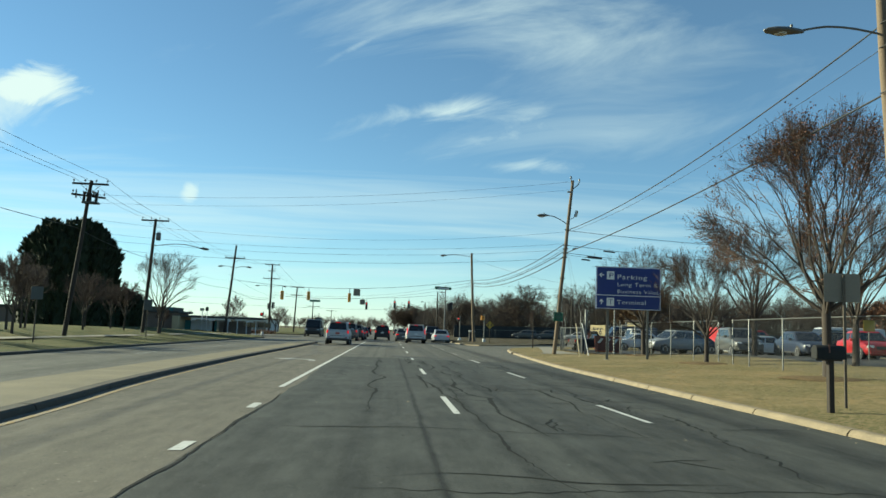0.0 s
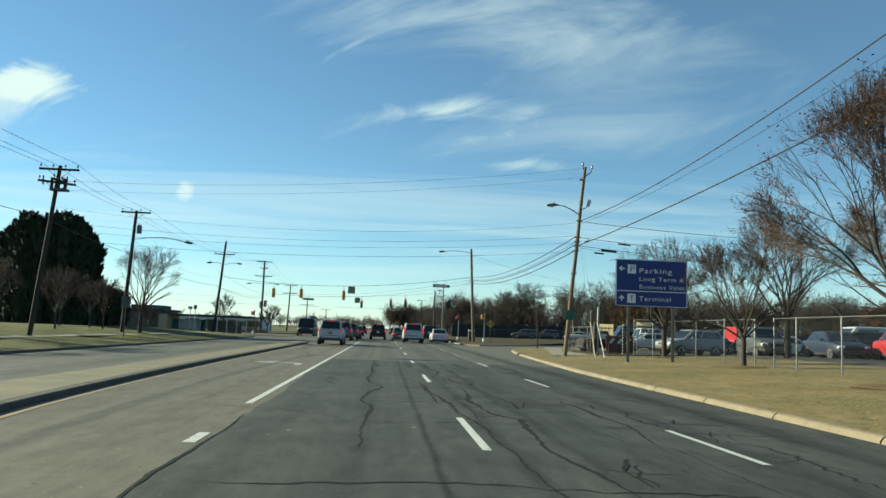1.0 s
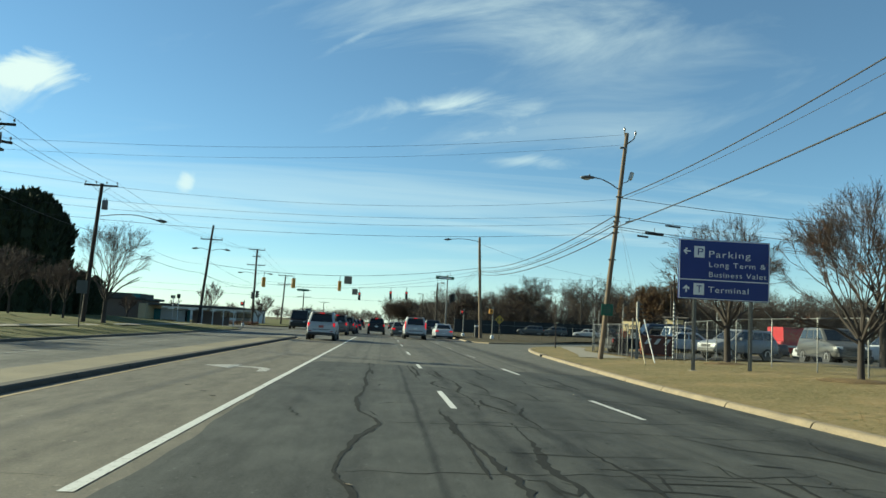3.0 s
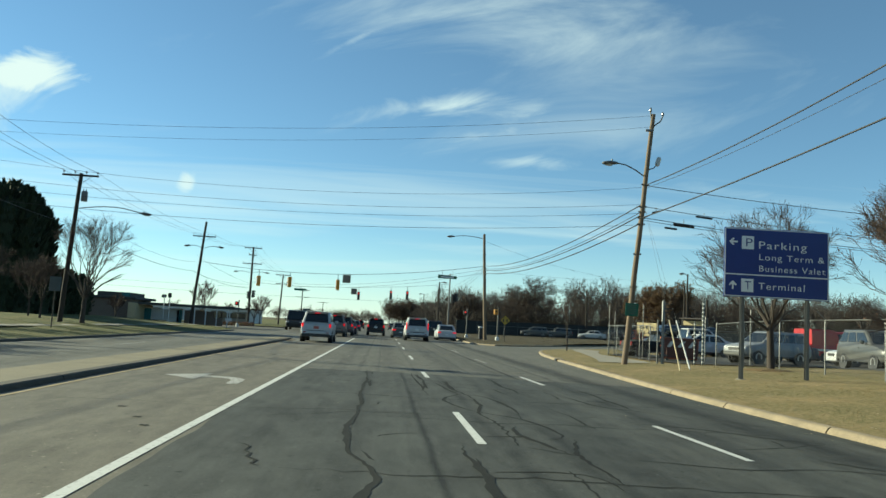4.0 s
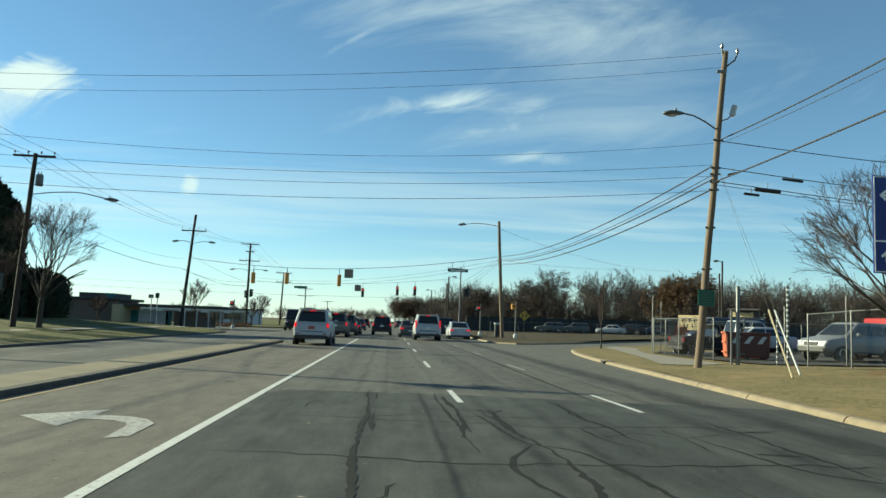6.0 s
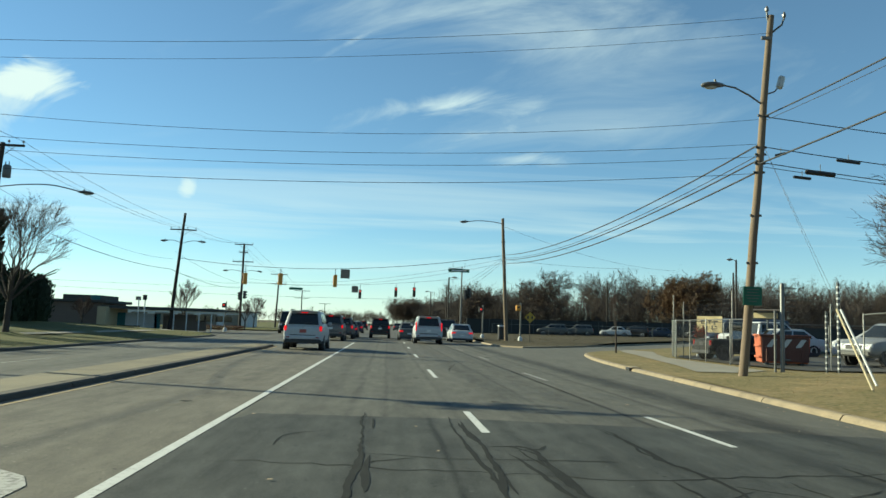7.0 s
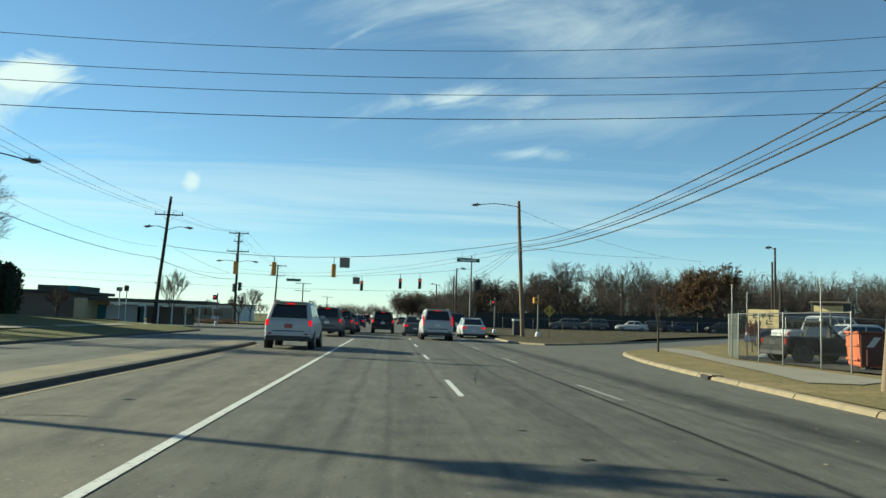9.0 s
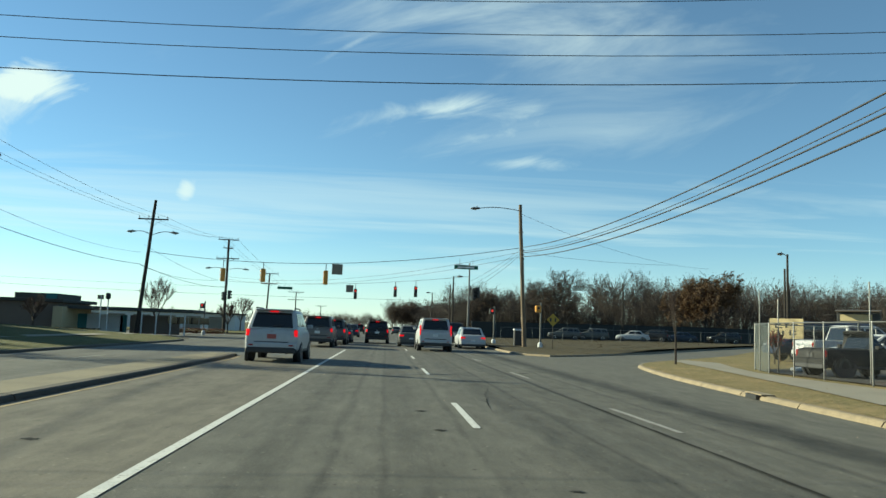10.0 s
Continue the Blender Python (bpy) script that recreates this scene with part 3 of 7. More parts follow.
KERB_LEFT = [(-13.1, -40), (-13.1, 86), (-13.8, 90), (-16, 92.5), (-20, 93.5), (-60, 94)]
MEDIAN_R = curve_points([(-4.05, -40), (-4.1, 0), (-4.3, 10), (-4.75, 16), (-5.0, 22), (-5.15, 30), (-5.2, 62), (-5.35, 64.6)], 1.0)
MEDIAN_L = curve_points([(-6.55, -40), (-6.55, 62), (-6.4, 64.4)], 1.0)

ground = sheet("ground", [(-2500, -600), (2500, -600), (2500, 4200), (-2500, 4200)], lambda x, y: -0.45, SOIL, 400,
               "flat brown winter ground reaching to the horizon", "ground")
road = sheet("road", [(-14, -40), (75, -40), (75, 165), (9, 165), (9, 130), (-60, 130), (-60, 90), (-14, 90)], lambda x, y: street_z(x, y), ASPHALT_NEW, 3.0,
             "worn grey asphalt roadway with faded lane markings", "road")
road_far = sheet("road_far", [(-13.5, 130), (8.6, 130), (8.6, 430), (-13.5, 430)], lambda x, y: street_z(x, y) - 0.001, ASPHALT_NEW, 12.0,
                 "grey asphalt road running on past the junction", "road")

EDGE = [(-1.70 + 0.25 * smoothstep(34, 13, y) - 0.05 * math.sin(y * 0.9) * math.sin(y * 0.37 + 1) - 0.02 * math.sin(y * 3.1), y) for y in [i * 0.5 - 40 for i in range(151)]]
old = sheet("road_old_surface", EDGE + [(-1.48, 35.6), (-1.44, 36.02), (1.8, 35.95), (4.6, 35.4), (7.8, 34.9)] + [(p.x - 0.02, p.y) for p in reversed(KERB_RIGHT) if p.y < 34.5],
            lambda x, y: 0.004, ASPHALT_OLD, 2.0, "older dark cracked asphalt on the through lanes", "road")
turn_lane = sheet("turn_lane_surface", [(-1.45, -40), (-1.45, 34.6), (-1.71, 34.7), (-1.71, 60), (-5.0, 60)] + [(p.x + 0.02, p.y) for p in reversed(MEDIAN_R) if p.y < 59.5],
                  lambda x, y: 0.002, ASPHALT_TURN, 3.0, "pale asphalt left-turn lane beside the median", "road")

verge_right = sheet("verge_right", [(p.x + 0.17, p.y) for p in KERB_RIGHT] + [(95, 165), (95, -40)], right_z, TURF, 1.6,
                    "dormant tan grass verge with fallen leaves", "grass", box=(7, -20, 34, 100))
verge_far = sheet("verge_far", [(p.x + (0.17 if p.x < 9 else 0.0), p.y + (0.2 if p.x > 9 else 0)) for p in KERB_FAR] + [(140, 240), (140, 430)], right_z, TURF_FAR, 2.5,
                  "brown grass verge across the side street", "grass", box=(8, 76, 60, 140))
verge_left = sheet("verge_left", [(x - 0.17, y) for x, y in KERB_LEFT] + [(-90, 94), (-90, -40)], left_z, TURF_LEFT, 1.0,
                   "winter lawn along the far side of the road", "grass", box=(-40, -20, -13.5, 93))
verge_left_far = sheet("verge_left_far", [(-13.6, 124), (-13.6, 430), (-140, 430), (-140, 124)], lambda x, y: 0.05, TURF_LEFT, 20,
                       "grass beyond the junction", "grass")
lot = sheet("parking_lot", [(19.0, -38), (19.0, 45.5), (14.6, 50.0), (14.45, 55.0), (14.5, 61.0), (15.6, 64), (40, 69), (94, 76), (94, -38)],
            lambda x, y: right_z(x, y) + 0.04, ASPHALT_LOT, 4.0, "grey asphalt parking lot behind a chain-link fence", "parking lot")
walk_r = sheet("pavement_corner", [(10.2, 48.6), (11.2, 48.0), (13.0, 49.6), (13.6, 53), (13.7, 57), (13.9, 61), (14.9, 65.3), (16.2, 69.5), (15.7, 72.4),
                                   (14.7, 71.4), (13.9, 67.8), (13.4, 64.4), (12.8, 61), (12.25, 58), (11.42, 53.4), (10.8, 50.8)], lambda x, y: right_z(x, y) + 0.022, WALK, 0.8,
               "pale concrete pavement round the street corner", "pavement")
walk_l = sheet("pavement_left", [(-18.2, -40), (-17.3, -40), (-17.3, 91), (-18.2, 91)], lambda x, y: left_z(x, y) + 0.035, WALK, 2.0,
               "narrow concrete footpath across the lawn", "pavement")


def swept(points, profile, zfun, outward):
    """Sweeps a kerb profile (outward, up) along points; outward is 1 for right of travel."""
    rings = []
    for i, p in enumerate(points):
        d = (points[min(i + 1, len(points) - 1)] - points[max(i - 1, 0)]).normalized()
        n = Vector((d.y, -d.x, 0)) * outward
        rings.append([Vector((p.x, p.y, zfun(p.x, p.y))) + n * a + Vector((0, 0, b)) for a, b in profile])
    return rings


def kerb_run(name, pts, mat, label, zfun, outward, seg, profile, skip=()):
    """A kerb laid in separate stones with open joints."""
    base = tagged(new(name), label, "kerb", kind="structure")
    run, total, k = [pts[0]], 0.0, 0
    for a, b in zip(pts, pts[1:]):
        run.append(b)
        total += (b - a).length
        if total >= seg or b is pts[-1]:
            if len(run) > 1 and k not in skip:
                r = [Vector(p) for p in run]
                r[0] = r[0].lerp(r[1], 0.02)
                r[-1] = r[-1].lerp(r[-2], 0.02)
                part("kerb_stone", Shape().loft(swept(r, profile, zfun, outward)), mat, base)
            run, total, k = [b], 0.0, k + 1
    return base


PROFILE = [(-0.02, -0.12), (0.0, 0.03), (0.04, 0.085), (0.08, 0.105), (0.19, 0.11), (0.21, 0.095), (0.21, -0.12)]
kerb_run("kerb_right", [p for p in KERB_RIGHT if p.y > -14], CONCRETE, "sunlit pale concrete kerb", street_z, 1, 2.9, PROFILE)
kerb_run("kerb_far", [p for p in KERB_FAR if p.y < 170], CONCRETE, "concrete kerb of the far corner", street_z, -1, 3.0, PROFILE)
kerb_run("kerb_left", curve_points(KERB_LEFT[:5], 1.5)[18:], CONCRETE_DARK, "kerb along the lawn, shade put into its dark colour", street_z, -1, 6.0, PROFILE)
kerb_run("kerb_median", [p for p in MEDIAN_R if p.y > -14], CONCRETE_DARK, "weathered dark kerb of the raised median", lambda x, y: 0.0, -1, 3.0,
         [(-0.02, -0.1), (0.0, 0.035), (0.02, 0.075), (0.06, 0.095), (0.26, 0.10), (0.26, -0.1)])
median = sheet("median_top", [(p.x - 0.22, p.y) for p in MEDIAN_R] + [(p.x, p.y) for p in reversed(MEDIAN_L)], lambda x, y: 0.092, MEDIAN_TOP, 1.5,
               "tan concrete top of the raised median", "median")
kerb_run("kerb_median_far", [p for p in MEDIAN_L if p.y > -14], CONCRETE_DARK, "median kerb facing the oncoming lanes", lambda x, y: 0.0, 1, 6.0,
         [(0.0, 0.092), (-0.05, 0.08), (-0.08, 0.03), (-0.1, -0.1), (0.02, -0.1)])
nose = Shape().loft([[Vector((-5.87 + 0.62 * r * math.cos(a), 64.45 + 1.1 * r * math.sin(a), z)) for a in [math.pi * k / 8 for k in range(9)]]
                     for r, z in ((1.0, -0.05), (0.97, 0.06), (0.9, 0.093), (0.05, 0.096))])
setting("median_nose", nose, MEDIAN_TOP, "rounded concrete end of the median", "median")

# storm drain in the corner kerb
drain = thing("storm_drain", (8.86, 51.2, 0), "dark storm drain opening in the concrete kerb", "drain", turn=-8)
# solid block proud of the kerb; the hole's shade is its black colour
part("opening", Shape().box((0.13, 0.72, 0.10), (0.02, 0, 0.052), chamfer=0.006), SIGN_BLACK, drain)
part("hood", Shape().box((0.3, 1.1, 0.03), (0.16, 0, 0.122), chamfer=0.008), CONCRETE, drain)


# ---- road markings ----
def stripe(points, width, mat, label, z=0.008, name="lane_line"):
    s = Shape()
    pts = [Vector((*p, 0)) for p in points]
    rings = []
    for i, p in enumerate(pts):
        d = (pts[min(i + 1, len(pts) - 1)] - pts[max(i - 1, 0)]).normalized()
        n = Vector((d.y, -d.x, 0)) * width / 2
        rings += [p - n, p + n]
    zz = [(v.x, v.y, street_z(v.x, v.y) + z) for v in rings]
    s.add(zz, [(2 * i, 2 * i + 1, 2 * i + 3, 2 * i + 2) for i in range(len(pts) - 1)])
    return tagged(part(name, s, mat, None, label, recalc=True), category="road marking", kind="structure")


solid = [(-1.71, 16.85 + 1.5 * i) for i in range(41)]
stripe(solid, 0.12, WHITE_LINE, "solid white lane line of the turn lane", name="lane_line_solid")
for a, b in ((8.1, 8.75), (12.45, 13.25), (3.9, 4.6)):
    stripe([(-1.6, a), (-1.6, b)], 0.14, WHITE_LINE, "short white guide dash at the turn lane mouth", name="guide_dash")
for a, b in ((12.45, 15.65), (23.6, 26.8), (34.55, 36.9), (44.5, 48.0), (56.3, 59.6), (67.5, 70.6), (79, 82), (1.2, 4.3), (-10, -6.9)):
    stripe([(1.72, a), (1.71, b)], 0.11, WHITE_LINE, "white lane dash", name="lane_dash")
for a, b, mt in ((11.94, 14.8, WHITE_LINE), (23.2, 26.2, WHITE_LINE), (33.8, 36.8, WHITE_LINE), (44.6, 47.8, FAINT_LINE), (56.0, 59.0, FAINT_LINE), (67, 70, FAINT_LINE), (0.8, 3.8, WHITE_LINE)):
    x = 4.74 if a < 30 else 4.6
    stripe([(x, a), (x - 0.05, b)], 0.10, mt, "thin white lane dash", name="lane_dash")
for a in (-10, 4, 18, 32, 46, 60, 74):
    stripe([(-9.7, a), (-9.7, a + 3)], 0.10, FAINT_LINE, "faded lane dash of the oncoming lanes", name="lane_dash")
stripe([(p.x + 0.22, p.y) for p in MEDIAN_R if p.y > -14], 0.10, YELLOW_LINE, "faded yellow edge line beside the median", name="edge_line")
stripe([(-6.9, -30 + 3 * i) for i in range(31)], 0.10, YELLOW_LINE, "faded yellow edge line of the oncoming lanes", name="edge_line")

arrow = Shape()
shaft = [(-2.46, 29.85), (-2.25, 30.0), (-2.28, 31.0), (-2.45, 31.35), (-2.75, 31.6), (-3.22, 31.68), (-3.22, 32.25), (-4.05, 31.45), (-3.25, 30.6), (-3.22, 31.25),
         (-2.85, 31.22), (-2.6, 31.0), (-2.52, 30.7)]
arrow.add([(x, y, 0.008) for x, y in shaft], [tuple(range(len(shaft)))])
tagged(part("turn_arrow", arrow, FAINT_ARROW, None, "worn white left-turn arrow on the road"), category="road marking", kind="structure")


def crack(points, width, seed, wander, name="crack_seal"):
    """A wandering bead of crack sealant."""
    rng = random.Random(seed)
    pts = curve_points(points, 0.14)
    s, rings = Shape(), []
    ph = [rng.uniform(0, 6.28) for _ in range(4)]
    dist = 0.0
    for i, p in enumerate(pts):
        d = (pts[min(i + 1, len(pts) - 1)] - pts[max(i - 1, 0)]).normalized()
        if i:
            dist += (p - pts[i - 1]).length
        n = Vector((d.y, -d.x, 0))
        off = wander * (0.45 * math.sin(dist * 1.1 + ph[0]) + 0.2 * math.sin(dist * 2.9 + ph[1]) + 0.28 * rng.uniform(-1, 1))
        w = 0.92 * width * (0.45 + 0.55 * math.sin(dist * 0.8 + ph[2]) ** 2) * rng.uniform(0.7, 1.25)
        s0 = i / max(1, len(pts) - 1)
        w *= min(1.0, 0.15 + 3.5 * s0, 0.15 + 3.5 * (1 - s0))
        q = p + n * off
        lift = 0.0055 + 0.004 * seed
        rings += [(q.x - n.x * w / 2, q.y - n.y * w / 2, lift), (q.x + n.x * w / 2, q.y + n.y * w / 2, lift)]
    s.add(rings, [(2 * i, 2 * i + 1, 2 * i + 3, 2 * i + 2) for i in range(len(pts) - 1)])
    return s


seals = tagged(new("crack_seals"), "wandering black tar seals on the old asphalt", "crack seal", kind="structure")
rng = random.Random(11)
SEALS_INNER_LANE = [
    ([(2.0, 33.6), (2.05, 31.1), (2.3, 28.7), (2.15, 26.7), (2.15, 24.6), (2.1, 23.6)], 0.08, 0.12),
    ([(1.35, 36.1), (1.4, 30.8), (1.46, 29.5)], 0.07, 0.05),
    ([(1.45, 23.5), (1.5, 22.1), (1.55, 21.6), (1.5, 20.9), (1.7, 18), (2.0, 14)], 0.10, 0.1),
    ([(1.6, 21.9), (2.3, 22.0), (2.6, 21.8), (2.65, 21.2)], 0.06, 0.06),
    ([(-1.5, 25.1), (-0.4, 25.7), (0.1, 26.2), (1.1, 26.3), (2.0, 26.1)], 0.03, 0.05),
    ([(1.47, 35.5), (1.52, 33.9), (1.5, 32.2), (1.4, 30.5)], 0.08, 0.05),
    ([(1.55, 33.4), (1.95, 33.5), (2.1, 33.2), (2.05, 32.4)], 0.08, 0.05),
]
SEALS_NEAR_LINE = [
    ([(3.35, 35.2), (3.4, 34.2), (3.35, 32.5), (3.5, 30)], 0.07, 0.12),
    ([(0.17, 36.4), (0.18, 27.3), (0.18, 23.3), (0.47, 21.4), (0.25, 19.9), (0.18, 18.5), (0.2, 17.7), (0.3, 17.2), (0.32, 16.4), (0.24, 15.6), (0.3, 12.5)], 0.10, 0.07),
    ([(1.53, 22.6), (1.52, 20.3), (1.51, 17.9)], 0.09, 0.03),
    ([(2.37, 22.1), (2.22, 18.7), (2.28, 17.7), (2.37, 16.2), (2.59, 15.7), (2.5, 13.0), (2.7, 10.0)], 0.12, 0.1),
    ([(1.78, 17.94), (2.0, 17.92), (2.02, 17.55), (2.16, 17.35), (2.29, 17.73), (2.15, 17.9)], 0.09, 0.02),
]
SEALS_MIDDLE = [
    ([(2.03, 16.45), (2.34, 16.39), (2.39, 16.09), (2.01, 15.93), (1.87, 16.1)], 0.09, 0.02),
    ([(1.73, 19.38), (2.18, 19.37), (2.81, 19.32), (3.49, 19.41), (4.04, 19.47)], 0.05, 0.06),
    ([(3.08, 18.0), (3.53, 18.0), (4.04, 17.98)], 0.06, 0.05),
    ([(2.77, 16.76), (3.21, 16.77), (3.77, 16.95), (4.12, 16.93)], 0.07, 0.05),
    ([(4.55, 18.6), (4.38, 17.65), (4.5, 17.4), (4.91, 17.15), (5.04, 17.1), (5.6, 16.9)], 0.08, 0.05),
    ([(4.51, 21.5), (4.84, 20.5), (5.26, 20.1), (5.67, 19.8), (5.97, 18.8)], 0.08, 0.08),
]
SEALS_OUTER_LANE = [
    ([(4.06, 19.34), (4.15, 18.4), (4.15, 17.33), (4.09, 16.8), (4.2, 15.0), (4.0, 13.2)], 0.09, 0.08),
    ([(4.56, 19.26), (4.96, 19.1)], 0.10, 0.02),
    ([(1.5, 35.66), (1.49, 34.4), (1.56, 33.45), (1.51, 32.8), (1.52, 32.1), (1.5, 31.0)], 0.09, 0.03),
    ([(1.56, 33.4), (1.8, 33.5), (1.96, 33.26), (2.07, 32.95), (2.05, 32.2), (2.1, 31.0)], 0.10, 0.03),
    ([(1.96, 33.26), (2.17, 33.3), (2.29, 33.6)], 0.06, 0.02),
    ([(3.35, 35.2), (3.41, 34.8), (3.37, 34.3), (3.37, 33.0), (3.36, 32.4)], 0.09, 0.03),
]
SEALS_LOOP = [
    ([(1.75, 33.0), (2.1, 30.2), (2.6, 29.6), (2.75, 27.6), (2.65, 26.2)], 0.09, 0.05),
    ([(2.1, 30.2), (1.7, 28.8), (2.0, 27.2), (2.65, 26.2), (2.9, 24.6), (2.45, 24.1)], 0.09, 0.05),
    ([(4.3, 31.0), (4.6, 29.0), (5.3, 28.2), (5.9, 27.4)], 0.08, 0.06),
    ([(4.5, 26.4), (5.4, 25.9), (6.2, 25.2), (6.9, 25.0)], 0.08, 0.06),
    ([(3.3, 22.9), (4.4, 22.6), (5.6, 22.8), (6.8, 22.3)], 0.06, 0.06),
]
SEALS_JOINT = [
    ([(0.28, 35.7), (0.28, 34.7)], 0.07, 0.02), ([(0.32, 32.7), (0.28, 32.0), (0.3, 31)], 0.10, 0.03),
    ([(-0.11, 32.8), (0.35, 32.8), (1.07, 32.6), (1.88, 32.6), (2.91, 32.6)], 0.04, 0.05),
    ([(-0.73, 33.2), (-0.71, 34.0), (-0.2, 34.5)], 0.04, 0.03),
    ([(0.5, 6.9), (1.1, 7.2), (1.9, 7.1), (2.4, 6.9), (3.8, 6.9)], 0.045, 0.05),
    ([(4.9, 18.9), (4.8, 14.7), (5.3, 12.9), (5.25, 10.3), (4.5, 6.9)], 0.06, 0.25),
    ([(2.0, 17.6), (1.97, 12), (2.03, 9.6), (2.1, 7.7), (2.3, 6.0)], 0.05, 0.08),
    ([(-1.42, 4), (-1.43, 9), (-1.45, 13), (-1.5, 15.5)], 0.05, 0.05),
]
for pts, w, wa in SEALS_INNER_LANE + SEALS_NEAR_LINE + SEALS_MIDDLE + SEALS_OUTER_LANE + SEALS_LOOP + SEALS_JOINT:
    part("seal", crack(pts, w, rng.random(), wa), TAR, seals)
for k, y in enumerate((6.4, 10.2, 14.6, 17.9, 21.7, 26.0, 29.3, 32.2)):
    x0, x1 = rng.uniform(-1.6, 0.3), rng.uniform(4.2, 7.2)
    part("seal", crack([(x0, y), (lerp(x0, x1, 0.5), y + rng.uniform(-0.5, 0.5)), (x1, y + rng.uniform(-0.4, 0.4))], 0.055, rng.random(), 0.22), TAR, seals)
for k in range(20):
    # alligator webs in the outer lane: a stem with two or three offshoots
    x, y = rng.uniform(2.6, 6.2), rng.uniform(4, 33)
    a = rng.choice((0.0, 0.3, 1.4, 1.7)) + rng.uniform(-0.3, 0.3)
    L = rng.uniform(0.6, 2.0)
    tip = (x + L * math.cos(a), y + 1.5 * L * math.sin(a))
    mid = (lerp(x, tip[0], 0.5) + rng.uniform(-0.15, 0.15), lerp(y, tip[1], 0.5) + rng.uniform(-0.2, 0.2))
    w = rng.uniform(0.035, 0.09)
    part("seal", crack([(x, y), mid, tip], w, rng.random(), 0.10), TAR, seals)
    for _ in range(rng.choice((1, 2))):
        a2 = a + rng.choice((-1, 1)) * rng.uniform(0.9, 1.6)
        l2 = rng.uniform(0.3, 0.8)
        part("seal", crack([mid, (mid[0] + l2 * 0.5 * math.cos(a2), mid[1] + l2 * 0.7 * math.sin(a2)), (mid[0] + l2 * math.cos(a2), mid[1] + 1.4 * l2 * math.sin(a2))], w * 0.8, rng.random(), 0.06), TAR, seals)
for k in range(16):
    x, y = rng.uniform(-1.2, 6.8), rng.uniform(4, 34)
    a = rng.uniform(0, 6.28)
    L = rng.uniform(0.5, 1.9)
    part("seal", crack([(x, y), (x + L * 0.5 * math.cos(a), y + L * 0.5 * math.sin(a) + 0.15), (x + L * math.cos(a), y + L * math.sin(a))], rng.uniform(0.03, 0.07), rng.random(), 0.22), TAR, seals)
for pts, w, wa in (([(4.28, 39.0), (4.28, 44), (4.3, 49.6)], 0.05, 0.03), ([(2.0, 52.6), (3.5, 52.3), (6.0, 52.5)], 0.05, 0.1),
                   ([(2.2, 47), (2.6, 50), (2.8, 52)], 0.03, 0.1)):
    part("seal", crack(pts, w, rng.random(), wa), TAR, seals)
for x, y, size in ((1.05, 46.5, 0.10), (1.2, 44.2, 0.08), (2.1, 40.5, 0.06), (2.4, 38.6, 0.08), (4.9, 58.5, 0.16), (3.4, 37.8, 0.05), (-3.0, 25.6, 0.09), (-2.5, 24.6, 0.07), (-2.2, 23.9, 0.06), (-2.7, 37.4, 0.08), (-3.3, 42.6, 0.1)):
    # small torn tar spots
    s = Shape().add([(x + size * math.cos(a) * rng.uniform(0.5, 1.5), y + 0.8 * size * math.sin(a) * rng.uniform(0.4, 1.5), 0.0072) for a in [2 * math.pi * k / 16 for k in range(16)]], [tuple(range(16))])
    part("patch", s, TAR, seals)
for pts, w in (([(-4.6, 26.2), (-3.2, 26.35), (-1.7, 26.1), (0.2, 26.5), (2.4, 26.2)], 0.03), ([(-4.4, 40.6), (-3.6, 40.8), (-3.0, 40.7)], 0.03), ([(-4.0, 17.2), (-2.9, 17.4), (-1.8, 17.3)], 0.014)):
    part("seal", crack(pts, w, rng.random(), 0.08), TAR, seals)


# ---- poles, lamps, wires ----
def lamp_arm(parent, start, end, rise=0.35, head=0.62, tilt=0.0):
    """A street-lamp arm with a cobra head, in the parent's space."""
    a, b = Vector(start), Vector(end)
    pts = [a, a.lerp(b, 0.3) + Vector((0, 0, rise * 0.75)), a.lerp(b, 0.65) + Vector((0, 0, rise)), b + Vector((0, 0, 0.02))]
    pts = curve_points([tuple(p) for p in pts], 0.25)
    arm = part("lamp_arm", Shape().tube(pts, 0.028, 8), LAMP_GREY, parent, smooth=True)
    d = (b - a)
    d.z = 0
    d.normalize()
    side = Vector((-d.y, d.x, 0))
    rings = []
    for t, w, up, dn in ((-0.08, 0.05, 0.045, 0.03), (0.02, 0.085, 0.075, 0.05), (0.22, 0.15, 0.10, 0.085), (0.45, 0.16, 0.085, 0.10), (0.6, 0.12, 0.05, 0.075), (0.66, 0.04, 0.01, 0.03)):
        t *= head / 0.62
        c0 = b + d * t + Vector((0, 0, -0.03 * t))
        rings.append([c0 + side * (w * math.cos(k * math.pi / 6)) + Vector((0, 0, (up if math.sin(k * math.pi / 6) > 0 else dn) * math.sin(k * math.pi / 6))) for k in range(12)])
    hd = part("lamp_head", Shape().loft(rings), LAMP_GREY, arm, smooth=True)
    lens = [[b + d * (0.36 * head / 0.62 + 0.2 * r * math.cos(k * math.pi / 6)) + side * 0.12 * r * math.sin(k * math.pi / 6) + Vector((0, 0, z)) for k in range(12)]
            for r, z in ((1.0, -0.07), (0.8, -0.115), (0.3, -0.135))]
    part("lens", Shape().loft(lens), LAMP_LENS, arm, smooth=True)
    part("photocell", Shape().tube([b + d * 0.2 + Vector((0, 0, 0.08)), b + d * 0.2 + Vector((0, 0, 0.16))], 0.035, 8), STEEL_DARK, arm)
    return arm


